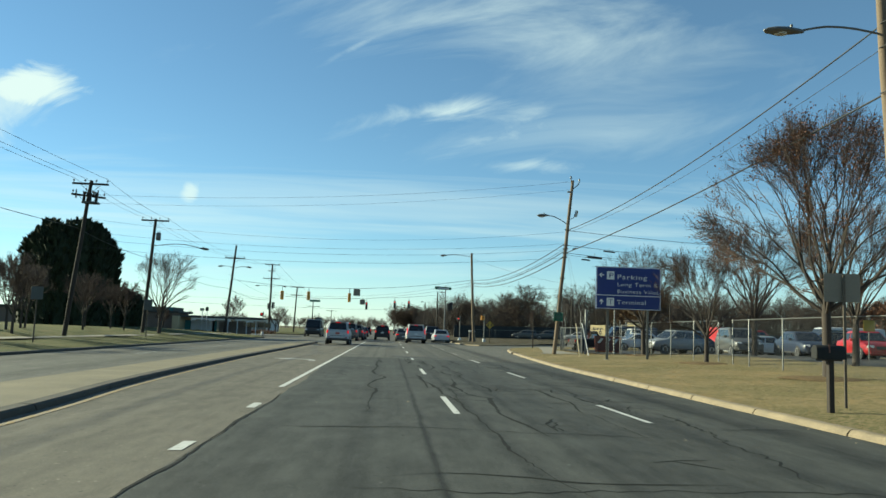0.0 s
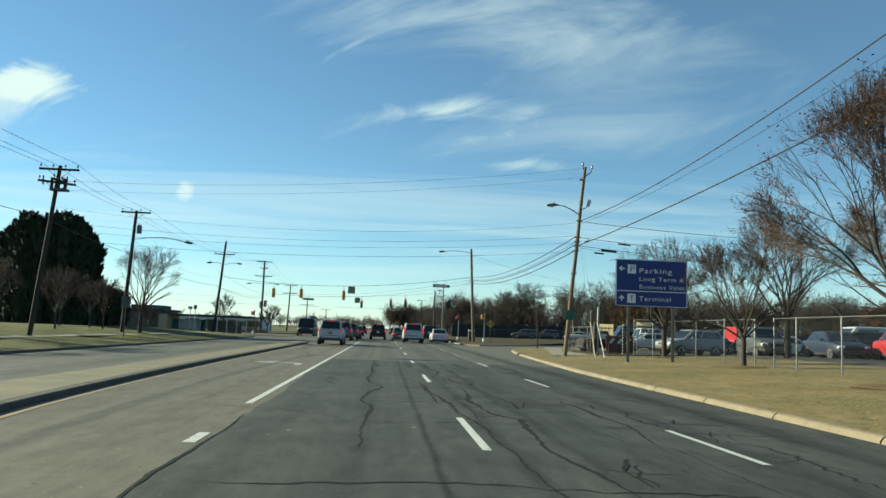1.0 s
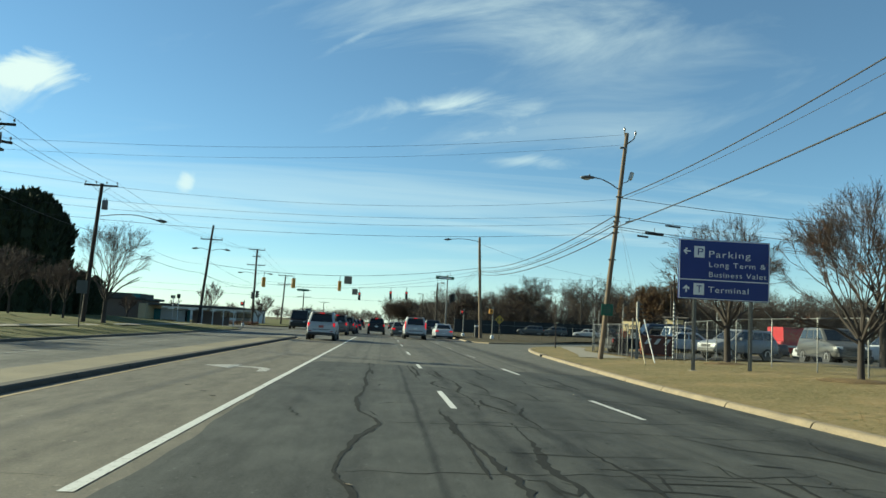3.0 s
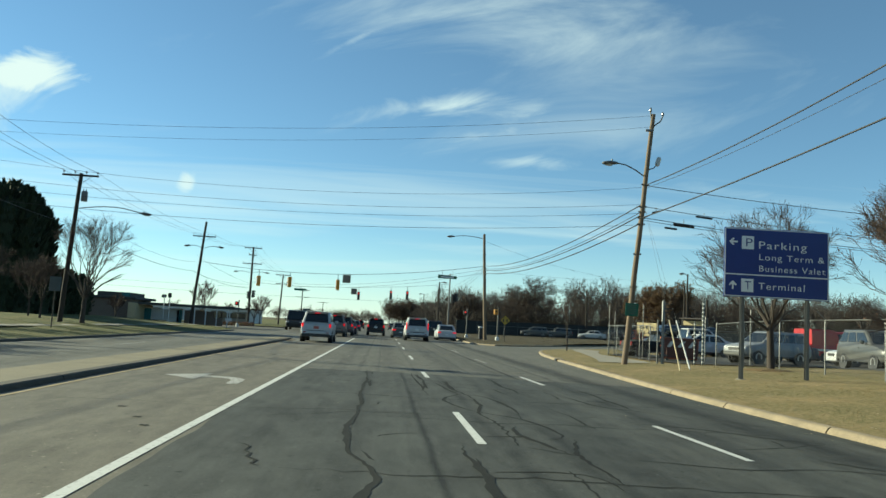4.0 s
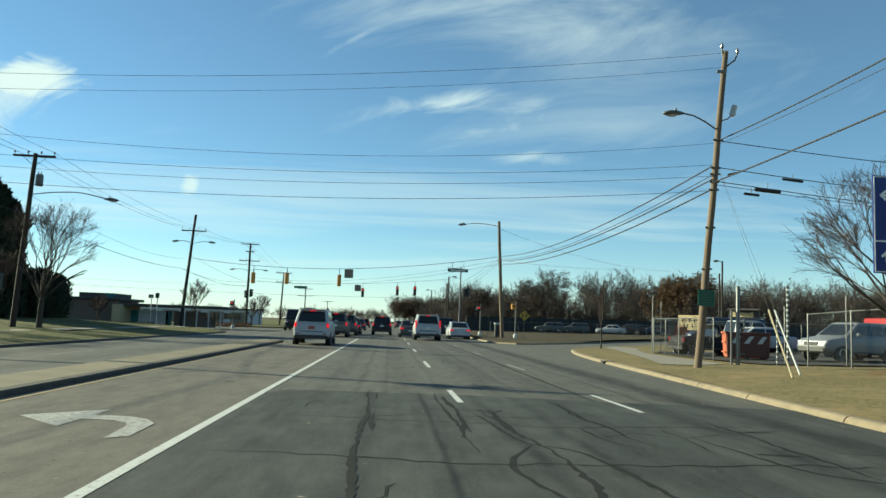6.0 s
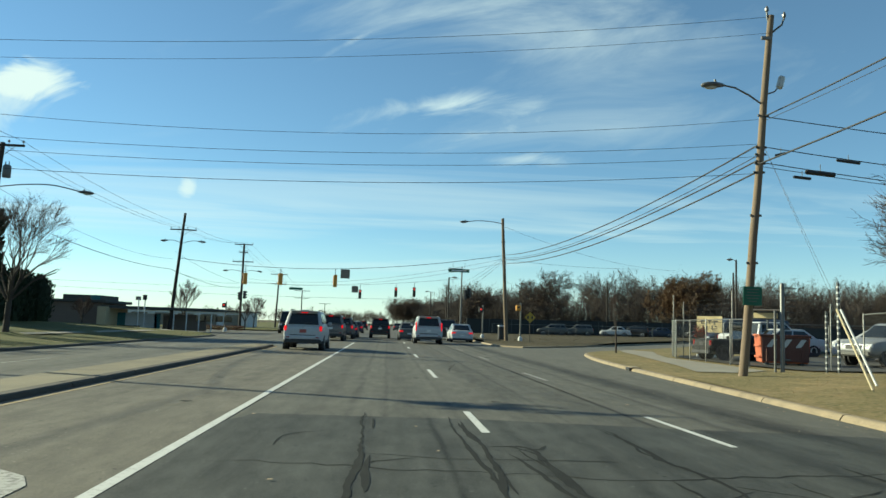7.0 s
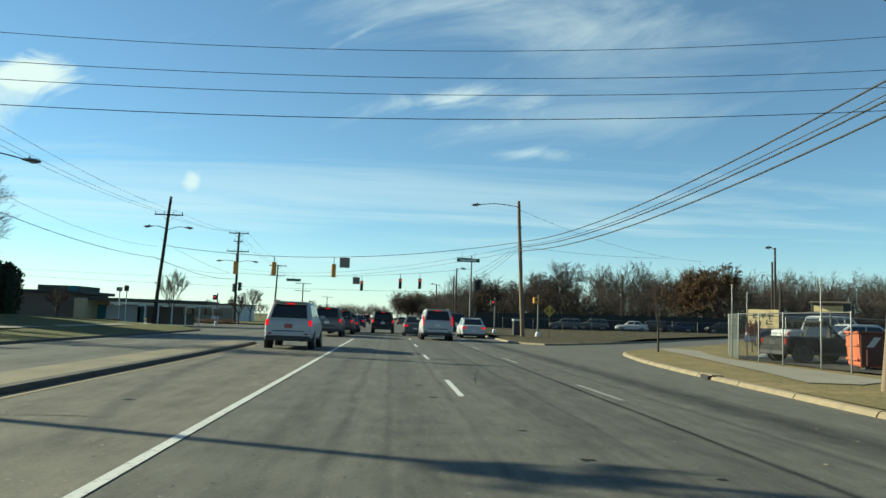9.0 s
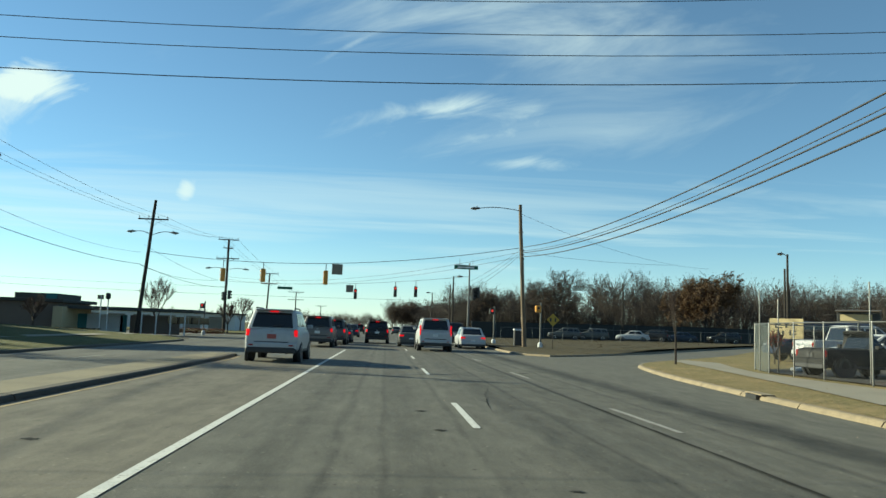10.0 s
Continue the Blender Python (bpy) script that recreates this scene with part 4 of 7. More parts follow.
def crossarm(parent, centre, half, turn=0.0, mat=None, pins=4, drop=0.0):
    m = Matrix.Rotation(radians(turn), 3, "Z")
    c0 = Vector(centre)
    arm = part("crossarm", Shape().box((2 * half, 0.09, 0.115), c0, m, 0.012), mat or POLE_DARK, parent)
    for k in range(pins):
        x = lerp(-half + 0.08, half - 0.08, k / (pins - 1))
        if abs(x) < 0.12:
            x = 0.3
        p = c0 + m @ Vector((x, 0, 0.05))
        s = Shape().tube([p, p + Vector((0, 0, 0.09)), p + Vector((0, 0, 0.10)), p + Vector((0, 0, 0.16)), p + Vector((0, 0, 0.2)), p + Vector((0, 0, 0.22))],
                         [0.012, 0.012, 0.05, 0.055, 0.035, 0.03], 8)
        part("insulator", s, PORCELAIN, arm)
    for sx in (-1, 1):
        part("brace", Shape().tube([c0 + m @ Vector((sx * half * 0.55, 0.05, -0.05)), c0 + m @ Vector((0, 0.08, -0.55))], 0.014, 6), STEEL_DARK, arm)
    return arm


def utility_pole(base, top, r0, r1, mat, label, name="utility_pole"):
    ob = thing(name, base, label, "utility pole", "utility poles")
    b = Vector(top) - Vector(base)
    n = 9
    pts = [b * (k / (n - 1)) + Vector((0.01 * math.sin(k * 1.7), 0.01 * math.cos(k * 2.1), 0)) for k in range(n)]
    pts[0] -= b.normalized() * 0.4
    part("pole", Shape().tube(pts, [lerp(r0, r1, k / (n - 1)) for k in range(n)], 12), mat, ob, smooth=True)
    return ob, b


def transformer(parent, at, r=0.2, h=0.55):
    p = Vector(at)
    can = part("transformer", Shape().tube([p + Vector((0, 0, z)) for z in (0, 0.03, h - 0.05, h, h + 0.04)], [r * 0.9, r, r, r * 0.9, r * 0.5], 14), LAMP_GREY, parent, smooth=True)
    for dx in (-0.08, 0.08):
        part("bushing", Shape().tube([p + Vector((dx, 0, h)), p + Vector((dx, 0, h + 0.2))], [0.035, 0.02], 8), PORCELAIN, can)


def cable(a, b, sag, r=0.011, name="overhead_cable", label="thin black overhead cable strung between poles"):
    cu = bpy.data.curves.new(name, "CURVE")
    cu.dimensions = "3D"
    cu.bevel_depth, cu.bevel_resolution = r, 1
    sp = cu.splines.new("POLY")
    n = 20
    sp.points.add(n)
    a, b = Vector(a), Vector(b)
    for k in range(n + 1):
        t = k / n
        p = a.lerp(b, t)
        sp.points[k].co = (p.x, p.y, p.z - 4 * sag * t * (1 - t), 1)
    cu.materials.append(CABLE)
    return tagged(new(name, cu), label, "cable", "overhead cables")


# left row
L1, L1T = (-18.2, 46.0, 0.05), (-17.42, 46.1, 9.45)
p1, b1 = utility_pole(L1, L1T, 0.14, 0.10, POLE_DARK, "dark leaning wooden utility pole with two crossarms")
crossarm(p1, b1 + Vector((0, -0.1, -0.22)), 1.05)
crossarm(p1, b1 + Vector((-0.05, -0.1, -0.95)), 0.95, 35)
crossarm(p1, b1 + Vector((-0.05, 0.12, -0.8)), 0.6, 85, pins=3)
# frame, cans and stubs added only to thicken the pole top's cast shadow
part("shadow_frame", Shape().box((0.9, 0.5, 0.12), b1 + Vector((0.1, -0.1, -1.35)), None, 0.02), STEEL_DARK, p1)
for dx in (-0.35, 0.0, 0.35):
    part("shadow_can", Shape().tube([b1 + Vector((0.1 + dx, -0.25, -1.3)), b1 + Vector((0.1 + dx, -0.25, -0.75))], [0.09, 0.07], 10), POLE_DARK, p1, smooth=True)
for dx in (-0.75, 0.5):
    part("shadow_stub", Shape().tube([b1 + Vector((dx, -0.15, -1.1)), b1 + Vector((dx, -0.2, -0.6))], [0.05, 0.04], 8), PORCELAIN, p1)
L2, L2T = (-19.05, 63.0, 0.05), (-18.72, 63.2, 9.55)
p2, b2 = utility_pole(L2, L2T, 0.16, 0.11, POLE_DARK, "dark wooden utility pole with transformer and lamp arm")
crossarm(p2, b2 + Vector((0, -0.1, -0.15)), 1.1)
transformer(p2, b2 + Vector((0.33, -0.05, -1.75)), 0.19, 0.6)
lamp_arm(p2, b2 + Vector((0, 0, -2.2)), b2 + Vector((3.6, 0.6, -2.2)), 0.25)
L3, L3T = (-20.4, 100.5, 0.0), (-19.6, 100.5, 11.4)
p3, b3 = utility_pole(L3, L3T, 0.18, 0.12, POLE_DARK, "tall dark wooden pole with twin lamp arms at the junction")
crossarm(p3, b3 + Vector((-0.05, -0.1, -1.65)), 1.25)
lamp_arm(p3, b3 + Vector((-0.1, 0, -3.0)), b3 + Vector((-1.5, -0.1, -2.75)), 0.15)
lamp_arm(p3, b3 + Vector((-0.1, 0, -3.0)), b3 + Vector((1.5, -0.1, -2.75)), 0.15)
L4, L4T = (-19.5, 131.0, 0.1), (-19.5, 131.0, 11.6)
p4, b4 = utility_pole(L4, L4T, 0.19, 0.13, POLE_DARK, "dark wooden utility pole with stacked crossarms")
crossarm(p4, b4 + Vector((0, -0.1, -0.15)), 1.25)
crossarm(p4, b4 + Vector((0, -0.1, -2.5)), 1.4)
crossarm(p4, b4 + Vector((0, -0.1, -1.2)), 0.6, pins=3)
lamp_arm(p4, b4 + Vector((0, 0, -3.9)), b4 + Vector((-2.0, 0, -3.75)), 0.15)
lamp_arm(p4, b4 + Vector((0, 0, -3.9)), b4 + Vector((2.0, 0, -3.75)), 0.15)
L5, L5T = (-18.9, 160.0, 0.0), (-18.6, 160.0, 9.4)
p5, b5 = utility_pole(L5, L5T, 0.17, 0.11, POLE_DARK, "distant dark wooden utility pole")
crossarm(p5, b5 + Vector((0, -0.1, -0.15)), 1.4)
crossarm(p5, b5 + Vector((0, -0.1, -1.8)), 1.3)
L6, L6T = (-20.6, 215.0, 0.0), (-20.6, 215.0, 8.8)
p6, b6 = utility_pole(L6, L6T, 0.17, 0.11, POLE_DARK, "distant dark wooden utility pole")
crossarm(p6, b6 + Vector((0, -0.1, -0.15)), 1.8)
crossarm(p6, b6 + Vector((0, -0.1, -1.9)), 1.8)
L7 = (-21.0, 290.0, 0.0)
p7, b7 = utility_pole(L7, (-21.0, 290.0, 7.6), 0.17, 0.11, POLE_DARK, "distant dark wooden utility pole")
crossarm(p7, b7 + Vector((0, -0.1, -0.15)), 1.9)

# right row
RA, RAT = (12.75, 17.3, 0.35), (12.32, 17.3, 10.6)
pa, ba = utility_pole(RA, RAT, 0.16, 0.11, POLE_WOOD, "weathered wooden pole carrying a street lamp")
lamp_arm(pa, ba * 0.845 + Vector((-0.1, 0, 0)), ba * 0.845 + Vector((-2.2, -0.1, -0.12)), 0.15, 0.85)
RB, RBT = (10.64, 46.3, 0.2), (11.63, 46.45, 11.0)
pb, bb = utility_pole(RB, RBT, 0.128, 0.092, POLE_WOOD, "weathered brown wooden utility pole leaning to one side")
up = bb.normalized()
for sx, dz in ((-0.12, 0.0), (0.42, -0.15)):
    s = Shape().tube([bb + Vector((0, 0, -0.55)), bb + Vector((sx * 0.8, 0, -0.12 + dz)), bb + Vector((sx, 0, 0.1 + dz))], 0.03, 8)
    part("top_bracket", s, STEEL_DARK, pb)
    part("insulator", Shape().tube([bb + Vector((sx, 0, 0.1 + dz + z)) for z in (0, 0.05, 0.12, 0.2)], [0.03, 0.06, 0.055, 0.02], 8), PORCELAIN, pb)
part("side_bracket", Shape().box((0.3, 0.08, 0.1), bb + Vector((-0.2, -0.1, -0.75)), None, 0.01), PORCELAIN, pb)
lamp_arm(pb, bb * 0.745 + Vector((-0.1, 0, 0)), bb * 0.745 + Vector((-1.35, -0.1, 0.45)), 0.12, 0.6)
fl = bb * 0.77
flood = part("floodlight_arm", Shape().tube([fl, fl + Vector((0.28, -0.05, 0.1)), fl + Vector((0.36, -0.08, 0.2))], 0.022, 8), LAMP_GREY, pb, smooth=True)
part("floodlight", Shape().box((0.2, 0.14, 0.42), fl + Vector((0.45, -0.1, 0.38)), Matrix.Rotation(radians(16), 3, "Y"), 0.05), LAMP_LENS, flood)
for k, z in enumerate((0.62, 0.6, 0.575, 0.55, 0.71, 0.43, 0.3)):
    part("clamp", Shape().tube([bb * z + Vector((-0.17, -0.02, 0)), bb * z + Vector((0.17, -0.02, 0.01))], 0.035, 8), STEEL_DARK, pb)
notice = thing("notice_board", (10.82, 46.12, 2.2), "small green notice with pale writing, fixed to the leaning pole", "sign")
part("panel", Shape().box((0.56, 0.02, 0.54), (0, -0.05, 0.27), Matrix.Rotation(radians(1), 3, "Y"), 0.008), SIGN_GREEN, notice)
part("strap", Shape().box((0.44, 0.03, 0.04), (0, 0.0, 0.27), None, 0.006), GALV, notice)
for k in range(5):
    w = (0.38, 0.3, 0.4, 0.34, 0.24)[k]
    part("writing", Shape().box((w, 0.004, 0.02), (0.0, -0.063, 0.46 - 0.085 * k)), GALV, notice, "pale line of writing")
RC, RCT = (10.4, 88.8, 0.4), (9.85, 88.8, 10.55)
pc, bc = utility_pole(RC, RCT, 0.17, 0.12, POLE_WOOD, "brown wooden pole with a lamp arm at the street corner")
lamp_arm(pc, bc * 0.955, bc * 0.955 + Vector((-3.0, 0, 0.05)), 0.15)
for k, z in enumerate((0.67, 0.64, 0.61, 0.8)):
    part("clamp", Shape().tube([bc * z + Vector((-0.18, -0.02, 0)), bc * z + Vector((0.18, -0.02, 0.01))], 0.035, 8), STEEL_DARK, pc)

V = Vector
T1, T2, T3, T4 = V(L1T), V(L2T), V(L3T), V(L4T)
for dx in (-0.95, -0.3, 0.95):
    cable(T1 + V((dx, 0, 0.1)), T2 + V((dx, 0, 0.1)), 0.25, 0.009)
    cable(T2 + V((dx, 0, 0.1)), T3 + V((dx, 0, -1.4)), 0.5, 0.009)
    cable(T3 + V((dx, 0, -1.4)), T4 + V((dx, 0, 0.1)), 0.45, 0.009)
    cable(T4 + V((dx, 0, 0.1)), V(L5T) + V((dx, 0, 0.1)), 0.4, 0.012)
    cable(V(L5T) + V((dx, 0, 0.1)), V(L6T) + V((dx, 0, 0.1)), 0.6, 0.012)
    cable(T1 + V((dx, 0, 0.1)), V((-16.5 + dx, -6, 9.8)), 0.6, 0.009)
cable(V((-18.0, 46, 6.6)), V((-18.9, 63, 6.3)), 0.2, 0.016, label="thick telephone cable between the poles")
cable(V((-18.9, 63, 6.3)), V((-20.6, 100.5, 5.9)), 0.55, 0.018, label="thick telephone cable between the poles")
cable(V((-20.6, 100.5, 5.9)), V((-19.5, 131, 5.5)), 0.5, 0.018, label="thick telephone cable between the poles")
cable(V((-18.0, 46, 6.6)), V((-16.8, -6, 6.6)), 0.5, 0.016, label="thick telephone cable between the poles")
cable(V((-18.9, 63, 7.4)), V((-20.5, 100.5, 6.9)), 0.8, 0.009)
# across the road from the leaning pole to the first left pole
for za, zb, sag, r in ((10.9, 8.6, 0.55, 0.006), (10.4, 8.1, 0.55, 0.005), (7.72, 7.2, 0.88, 0.006), (6.98, 6.4, 0.66, 0.0065), (6.6, 6.0, 0.62, 0.0065), (6.1, 5.5, 0.62, 0.008)):
    cable(V((11.15 if za < 10 else 11.55, 46.3, za)), V((-17.7, 46.0, zb)), sag, r)
# along the right side
cable(V((12.36, 17.3, 9.25)), V((11.38, 46.3, 7.85)), 0.55, 0.020)
cable(V((12.36, 17.3, 8.65)), V((11.35, 46.3, 7.7)), 0.5, 0.008)
cable(V((12.4, 17.3, 7.5)), V((11.2, 46.3, 6.4)), 0.25, 0.024)
for za, dx in ((9.25, 0.0), (8.65, 0.0), (7.5, 0.0)):
    cable(V((12.28, 17.3, za)), V((12.8, -14, za + 0.3)), 0.2, 0.014)
for za, zb, r in ((6.93, 7.42, 0.024), (6.48, 7.03, 0.024), (6.14, 6.74, 0.026), (6.62, 7.15, 0.013)):
    cable(V((11.1, 46.3, za)), V((10.0, 88.7, zb)), 0.75, r)
# from the leaning pole over the parking lot
for za, zb, r in ((7.82, 7.9, 0.014), (6.9, 6.5, 0.014), (6.42, 5.9, 0.014), (6.3, 5.85, 0.010)):
    cable(V((11.3, 46.3, za)), V((45.0, 50.0, zb + 0.4)), 0.6, r)
for x0, x1, y0, z0, z1, r in ((12.63, 13.55, 46.4, 6.24, 6.18, 0.075), (12.25, 12.8, 46.4, 6.07, 6.03, 0.045), (13.65, 14.4, 46.5, 6.66, 6.60, 0.045), (11.65, 12.0, 46.3, 6.66, 6.75, 0.04)):
    b = thing("splice_case", (x0, y0, z0), "black splice case hung on the overhead cable", "cable box", "splice cases")
    d = V((x1 - x0, 0, z1 - z0))
    part("case", Shape().tube([V((0, 0, 0)), d * 0.04, d * 0.96, d], [r * 0.5, r, r, r * 0.5], 10), CABLE, b, smooth=True)
    part("hanger", Shape().tube([d * 0.5, d * 0.5 + V((0, 0, r * 2.0 + 0.12))], 0.012, 6), STEEL_DARK, b)
# span wires of the junction
SPAN_A, SPAN_B, SPAN_SAG = V((-19.9, 100.5, 7.0)), V((10.0, 88.8, 7.4)), 1.1
FAR_A, FAR_B, FAR_SAG = V((-19.5, 131, 6.3)), V((8.35, 108.0, 6.5)), 0.55


def on_wire(a, b, sag, x):
    """The point of a sagging wire at a given x."""
    t = (x - a.x) / (b.x - a.x)
    p = a.lerp(b, t)
    return V((p.x, p.y, p.z - 4 * sag * t * (1 - t)))


cable(SPAN_A, SPAN_B, SPAN_SAG, 0.022, "span_wire", "steel span wire that carries the traffic signals")
cable(FAR_A, FAR_B, FAR_SAG, 0.016, "span_wire", "steel span wire that carries the far traffic signals")
cable(V((-60, 118, 5.2)), V((9.0, 111, 4.25)), 0.6, 0.012)
cable(V((-60, 119, 5.9)), V((-19.5, 131, 5.6)), 0.3, 0.012)
for zb in (7.1, 6.75):
    cable(V((10.0, 88.8, zb)), V((-19.5, 131, zb - 0.2)), 1.2, 0.012)
for k, (px, pz) in enumerate(((7.9, 3.6), (8.3, 3.3), (8.6, 3.0))):
    cable(V((10.0, 88.8, 7.3 - 0.2 * k)), V((px, 109, pz + 2.2)), 0.2, 0.010)
cable(V((9.9, 88.8, 9.9)), V((34, 112, 8.6)), 0.8, 0.010)
cable(V((9.9, 88.8, 7.1)), V((24, 96, 7.3)), 0.2, 0.010)
cable(V((-20.3, 100.5, 7.6)), V((-14.5, 103, 4.9)), 0.3, 0.010)
cable(V((-20.5, 100.5, 5.8)), V((-14.5, 103, 4.9)), 0.4, 0.010)


# ---- the parking sign ----
def lettering(text, parent, x, z, width, height, mat, y=-0.045):
    cu = bpy.data.curves.new("lettering", "FONT")
    cu.body = text
    cu.size = 1.0
    cu.extrude = 0.0
    cu.offset = -0.004
    cu.space_character = 1.14
    ob = new("lettering", cu)
    cu.materials.append(mat)
    ob.parent = parent
    bpy.context.view_layer.update()
    w, h = ob.dimensions.x, ob.dimensions.y
    sx = width / w
    sy = height
    ob.matrix_basis = Matrix.Translation((x, y, z)) @ Matrix.Rotation(radians(90), 4, "X") @ Matrix.Diagonal((sx, sy, 1, 1))
    return ob


sign = thing("parking_sign", (12.25, 36.94, 0.22), "large blue airport parking sign with white lettering on two steel posts", "sign", turn=-3.5)
W, H, Z0 = 3.2, 2.1, 2.5
panel = part("panel", Shape().box((W, 0.04, H), (0, 0, Z0 + H / 2), None, 0.01), SIGN_BLUE, sign)
for x, z, sx, sz in ((0, Z0 + 0.03, W - 0.06, 0.022), (0, Z0 + H - 0.03, W - 0.06, 0.022), (-W / 2 + 0.03, Z0 + H / 2, 0.022, H - 0.06), (W / 2 - 0.03, Z0 + H / 2, 0.022, H - 0.06),
                     (0, Z0 + H * 0.325, W - 0.1, 0.035)):
    part("border", Shape().box((sx, 0.008, sz), (x, -0.024, z)), SIGN_WHITE, panel, "thin white border line")
for k, y in enumerate((0.22, 0.52, 0.86)):
    part("stiffener", Shape().box((W - 0.1, 0.04, 0.05), (0, 0.04, Z0 + H * y), None, 0.006), GALV, panel)


def sx_(f):
    return -W / 2 + W * f


def sz_(f):
    return Z0 + H * (1 - f)


for text, x0, x1, base, cap in (("Parking", 0.32, 0.775, 0.290, 0.26), ("Long Term &", 0.325, 0.945, 0.455, 0.21), ("Business Valet", 0.325, 0.955, 0.620, 0.21), ("Terminal", 0.325, 0.765, 0.878, 0.235)):
    lettering(text, panel, sx_(x0), sz_(base), W * (x1 - x0), cap * 1.25, SIGN_WHITE, -0.027)
for letter, x0, top in (("P", 0.165, 0.115), ("T", 0.165, 0.735)):
    part("letter_square", Shape().box((0.37, 0.008, 0.40), (sx_(x0) + 0.185, -0.024, sz_(top) - 0.2), None, 0.003), SIGN_WHITE, panel, "white square")
    lettering(letter, panel, sx_(x0) + 0.09, sz_(top) - 0.32, 0.2, 0.36, SIGN_BLUE, -0.031)


def arrow_mark(parent, cx, cz, turn):
    out = [(-0.13, 0), (-0.01, 0.12), (0.03, 0.085), (-0.03, 0.025), (0.13, 0.025), (0.13, -0.025), (-0.03, -0.025), (0.03, -0.085), (-0.01, -0.12)]
    m = Matrix.Translation((cx, -0.024, cz)) @ Matrix.Rotation(radians(turn), 4, "Y") @ Matrix.Rotation(radians(90), 4, "X")
    part("arrow_mark", Shape().prism(out, 0.006, m), SIGN_WHITE, parent, "white arrow")


arrow_mark(panel, sx_(0.085), sz_(0.205), 0)
arrow_mark(panel, sx_(0.085), sz_(0.83), 90)
for x in (-0.99, 0.99):
    post = Shape()
    for yy in (-0.055, 0.055):
        post.box((0.10, 0.012, 3.9), (x, 0.1 + yy, 1.75), None, 0.003)
    post.box((0.012, 0.10, 3.9), (x, 0.1, 1.75), None, 0.003)
    part("post", post, GALV, sign)
    part("post_face", Shape().box((0.03, 0.006, 2.5), (x - 0.03, 0.035, 1.25)), GALV, sign)
    part("footing", Shape().tube([(x, 0.1, -0.15), (x, 0.1, 0.03), (x, 0.1, 0.05)], [0.16, 0.16, 0.13], 14), WALK, sign)

# ---- mailbox and the sign seen from behind ----
mb = thing("mailbox", (8.5, 13.3, 0.16), "black metal mailbox on a weathered wooden post", "mailbox")
part("post", Shape().box((0.10, 0.10, 1.0), (0.02, 0, 0.42), None, 0.008), POLE_DARK, mb)
rings = []
for x in (-0.27, -0.26, 0.26, 0.27):
    sc = 0.95 if abs(x) > 0.265 else 1.0
    rings.append([Vector((x, sc * y, 0.92 + 0.12 + sc * z)) for y, z in [(-0.105, -0.115), (-0.105, 0.03)] + [(0.105 * -math.cos(a), 0.03 + 0.105 * math.sin(a)) for a in [math.pi * k / 8 for k in range(1, 8)]] + [(0.105, 0.03), (0.105, -0.115)]])
box_body = part("box", Shape().loft(rings), MATT_BLACK, mb, smooth=True)
part("door", Shape().box((0.008, 0.19, 0.2), (-0.276, 0, 1.03), None, 0.003), MATT_BLACK, box_body)
part("flag", Shape().box((0.03, 0.006, 0.16), (-0.05, -0.112, 1.12), None, 0.002), SHADED_RED, box_body)
part("support", Shape().box((0.4, 0.18, 0.03), (0.0, 0, 0.91), None, 0.005), POLE_DARK, mb)
bs = thing("sign_from_behind", (9.3, 14.0, 0.19), "grey aluminium back of a road sign on a steel post", "sign", turn=-8)
part("panel", Shape().prism([(-0.34, 0), (0.34, 0), (0.34, 0.52), (0.31, 0.55), (-0.31, 0.55), (-0.34, 0.52)], 0.004,
                            Matrix.Translation((-0.08, 0.04, 1.98)) @ Matrix.Rotation(radians(90), 4, "X")), SIGN_BACK, bs)
part("post", Shape().box((0.05, 0.03, 2.7), (-0.06, 0, 1.15), None, 0.005), WEATHERED_STEEL, bs)
part("bolt", Shape().tube([(-0.06, -0.03, 2.1), (-0.06, 0.05, 2.1)], 0.01, 6), GALV, bs)
part("bolt", Shape().tube([(-0.06, -0.03, 2.42), (-0.06, 0.05, 2.42)], 0.01, 6), GALV, bs)


# ---- chain-link fence ----
def fence_posts(parent, spots, h, r=0.025, mat=None):
    for k, (x, y) in enumerate(spots):
        z = right_z(x, y)
        s = Shape().tube([(x, y, z - 0.3), (x, y, z + h), (x, y, z + h + 0.03)], [r, r, r * 0.6], 8)
        part("post", s, mat or GALV, parent, smooth=True)


def fence_panel(parent, a, b, h, mat, name="mesh_panel"):
    """A panel of woven wire between two posts, with lattice coordinates in metres."""
    za, zb = right_z(*a) + 0.03, right_z(*b) + 0.03
    L = math.hypot(b[0] - a[0], b[1] - a[1])
    me = bpy.data.meshes.new(name)
    me.from_pydata([(a[0], a[1], za), (b[0], b[1], zb), (b[0], b[1], zb + h), (a[0], a[1], za + h)], [], [(0, 1, 2, 3)])
    uv = me.uv_layers.new(name="lattice")
    for i, c2 in enumerate(((0, 0), (L, 0), (L, h), (0, h))):
        uv.data[i].uv = c2
    me.materials.append(mat)
    ob = new(name, me)
    ob.parent = parent
    return ob


def rail(parent, a, b, h, r=0.02):
    part("rail", Shape().tube([(*a, right_z(*a) + h), (*b, right_z(*b) + h)], r, 8), GALV, parent, smooth=True)


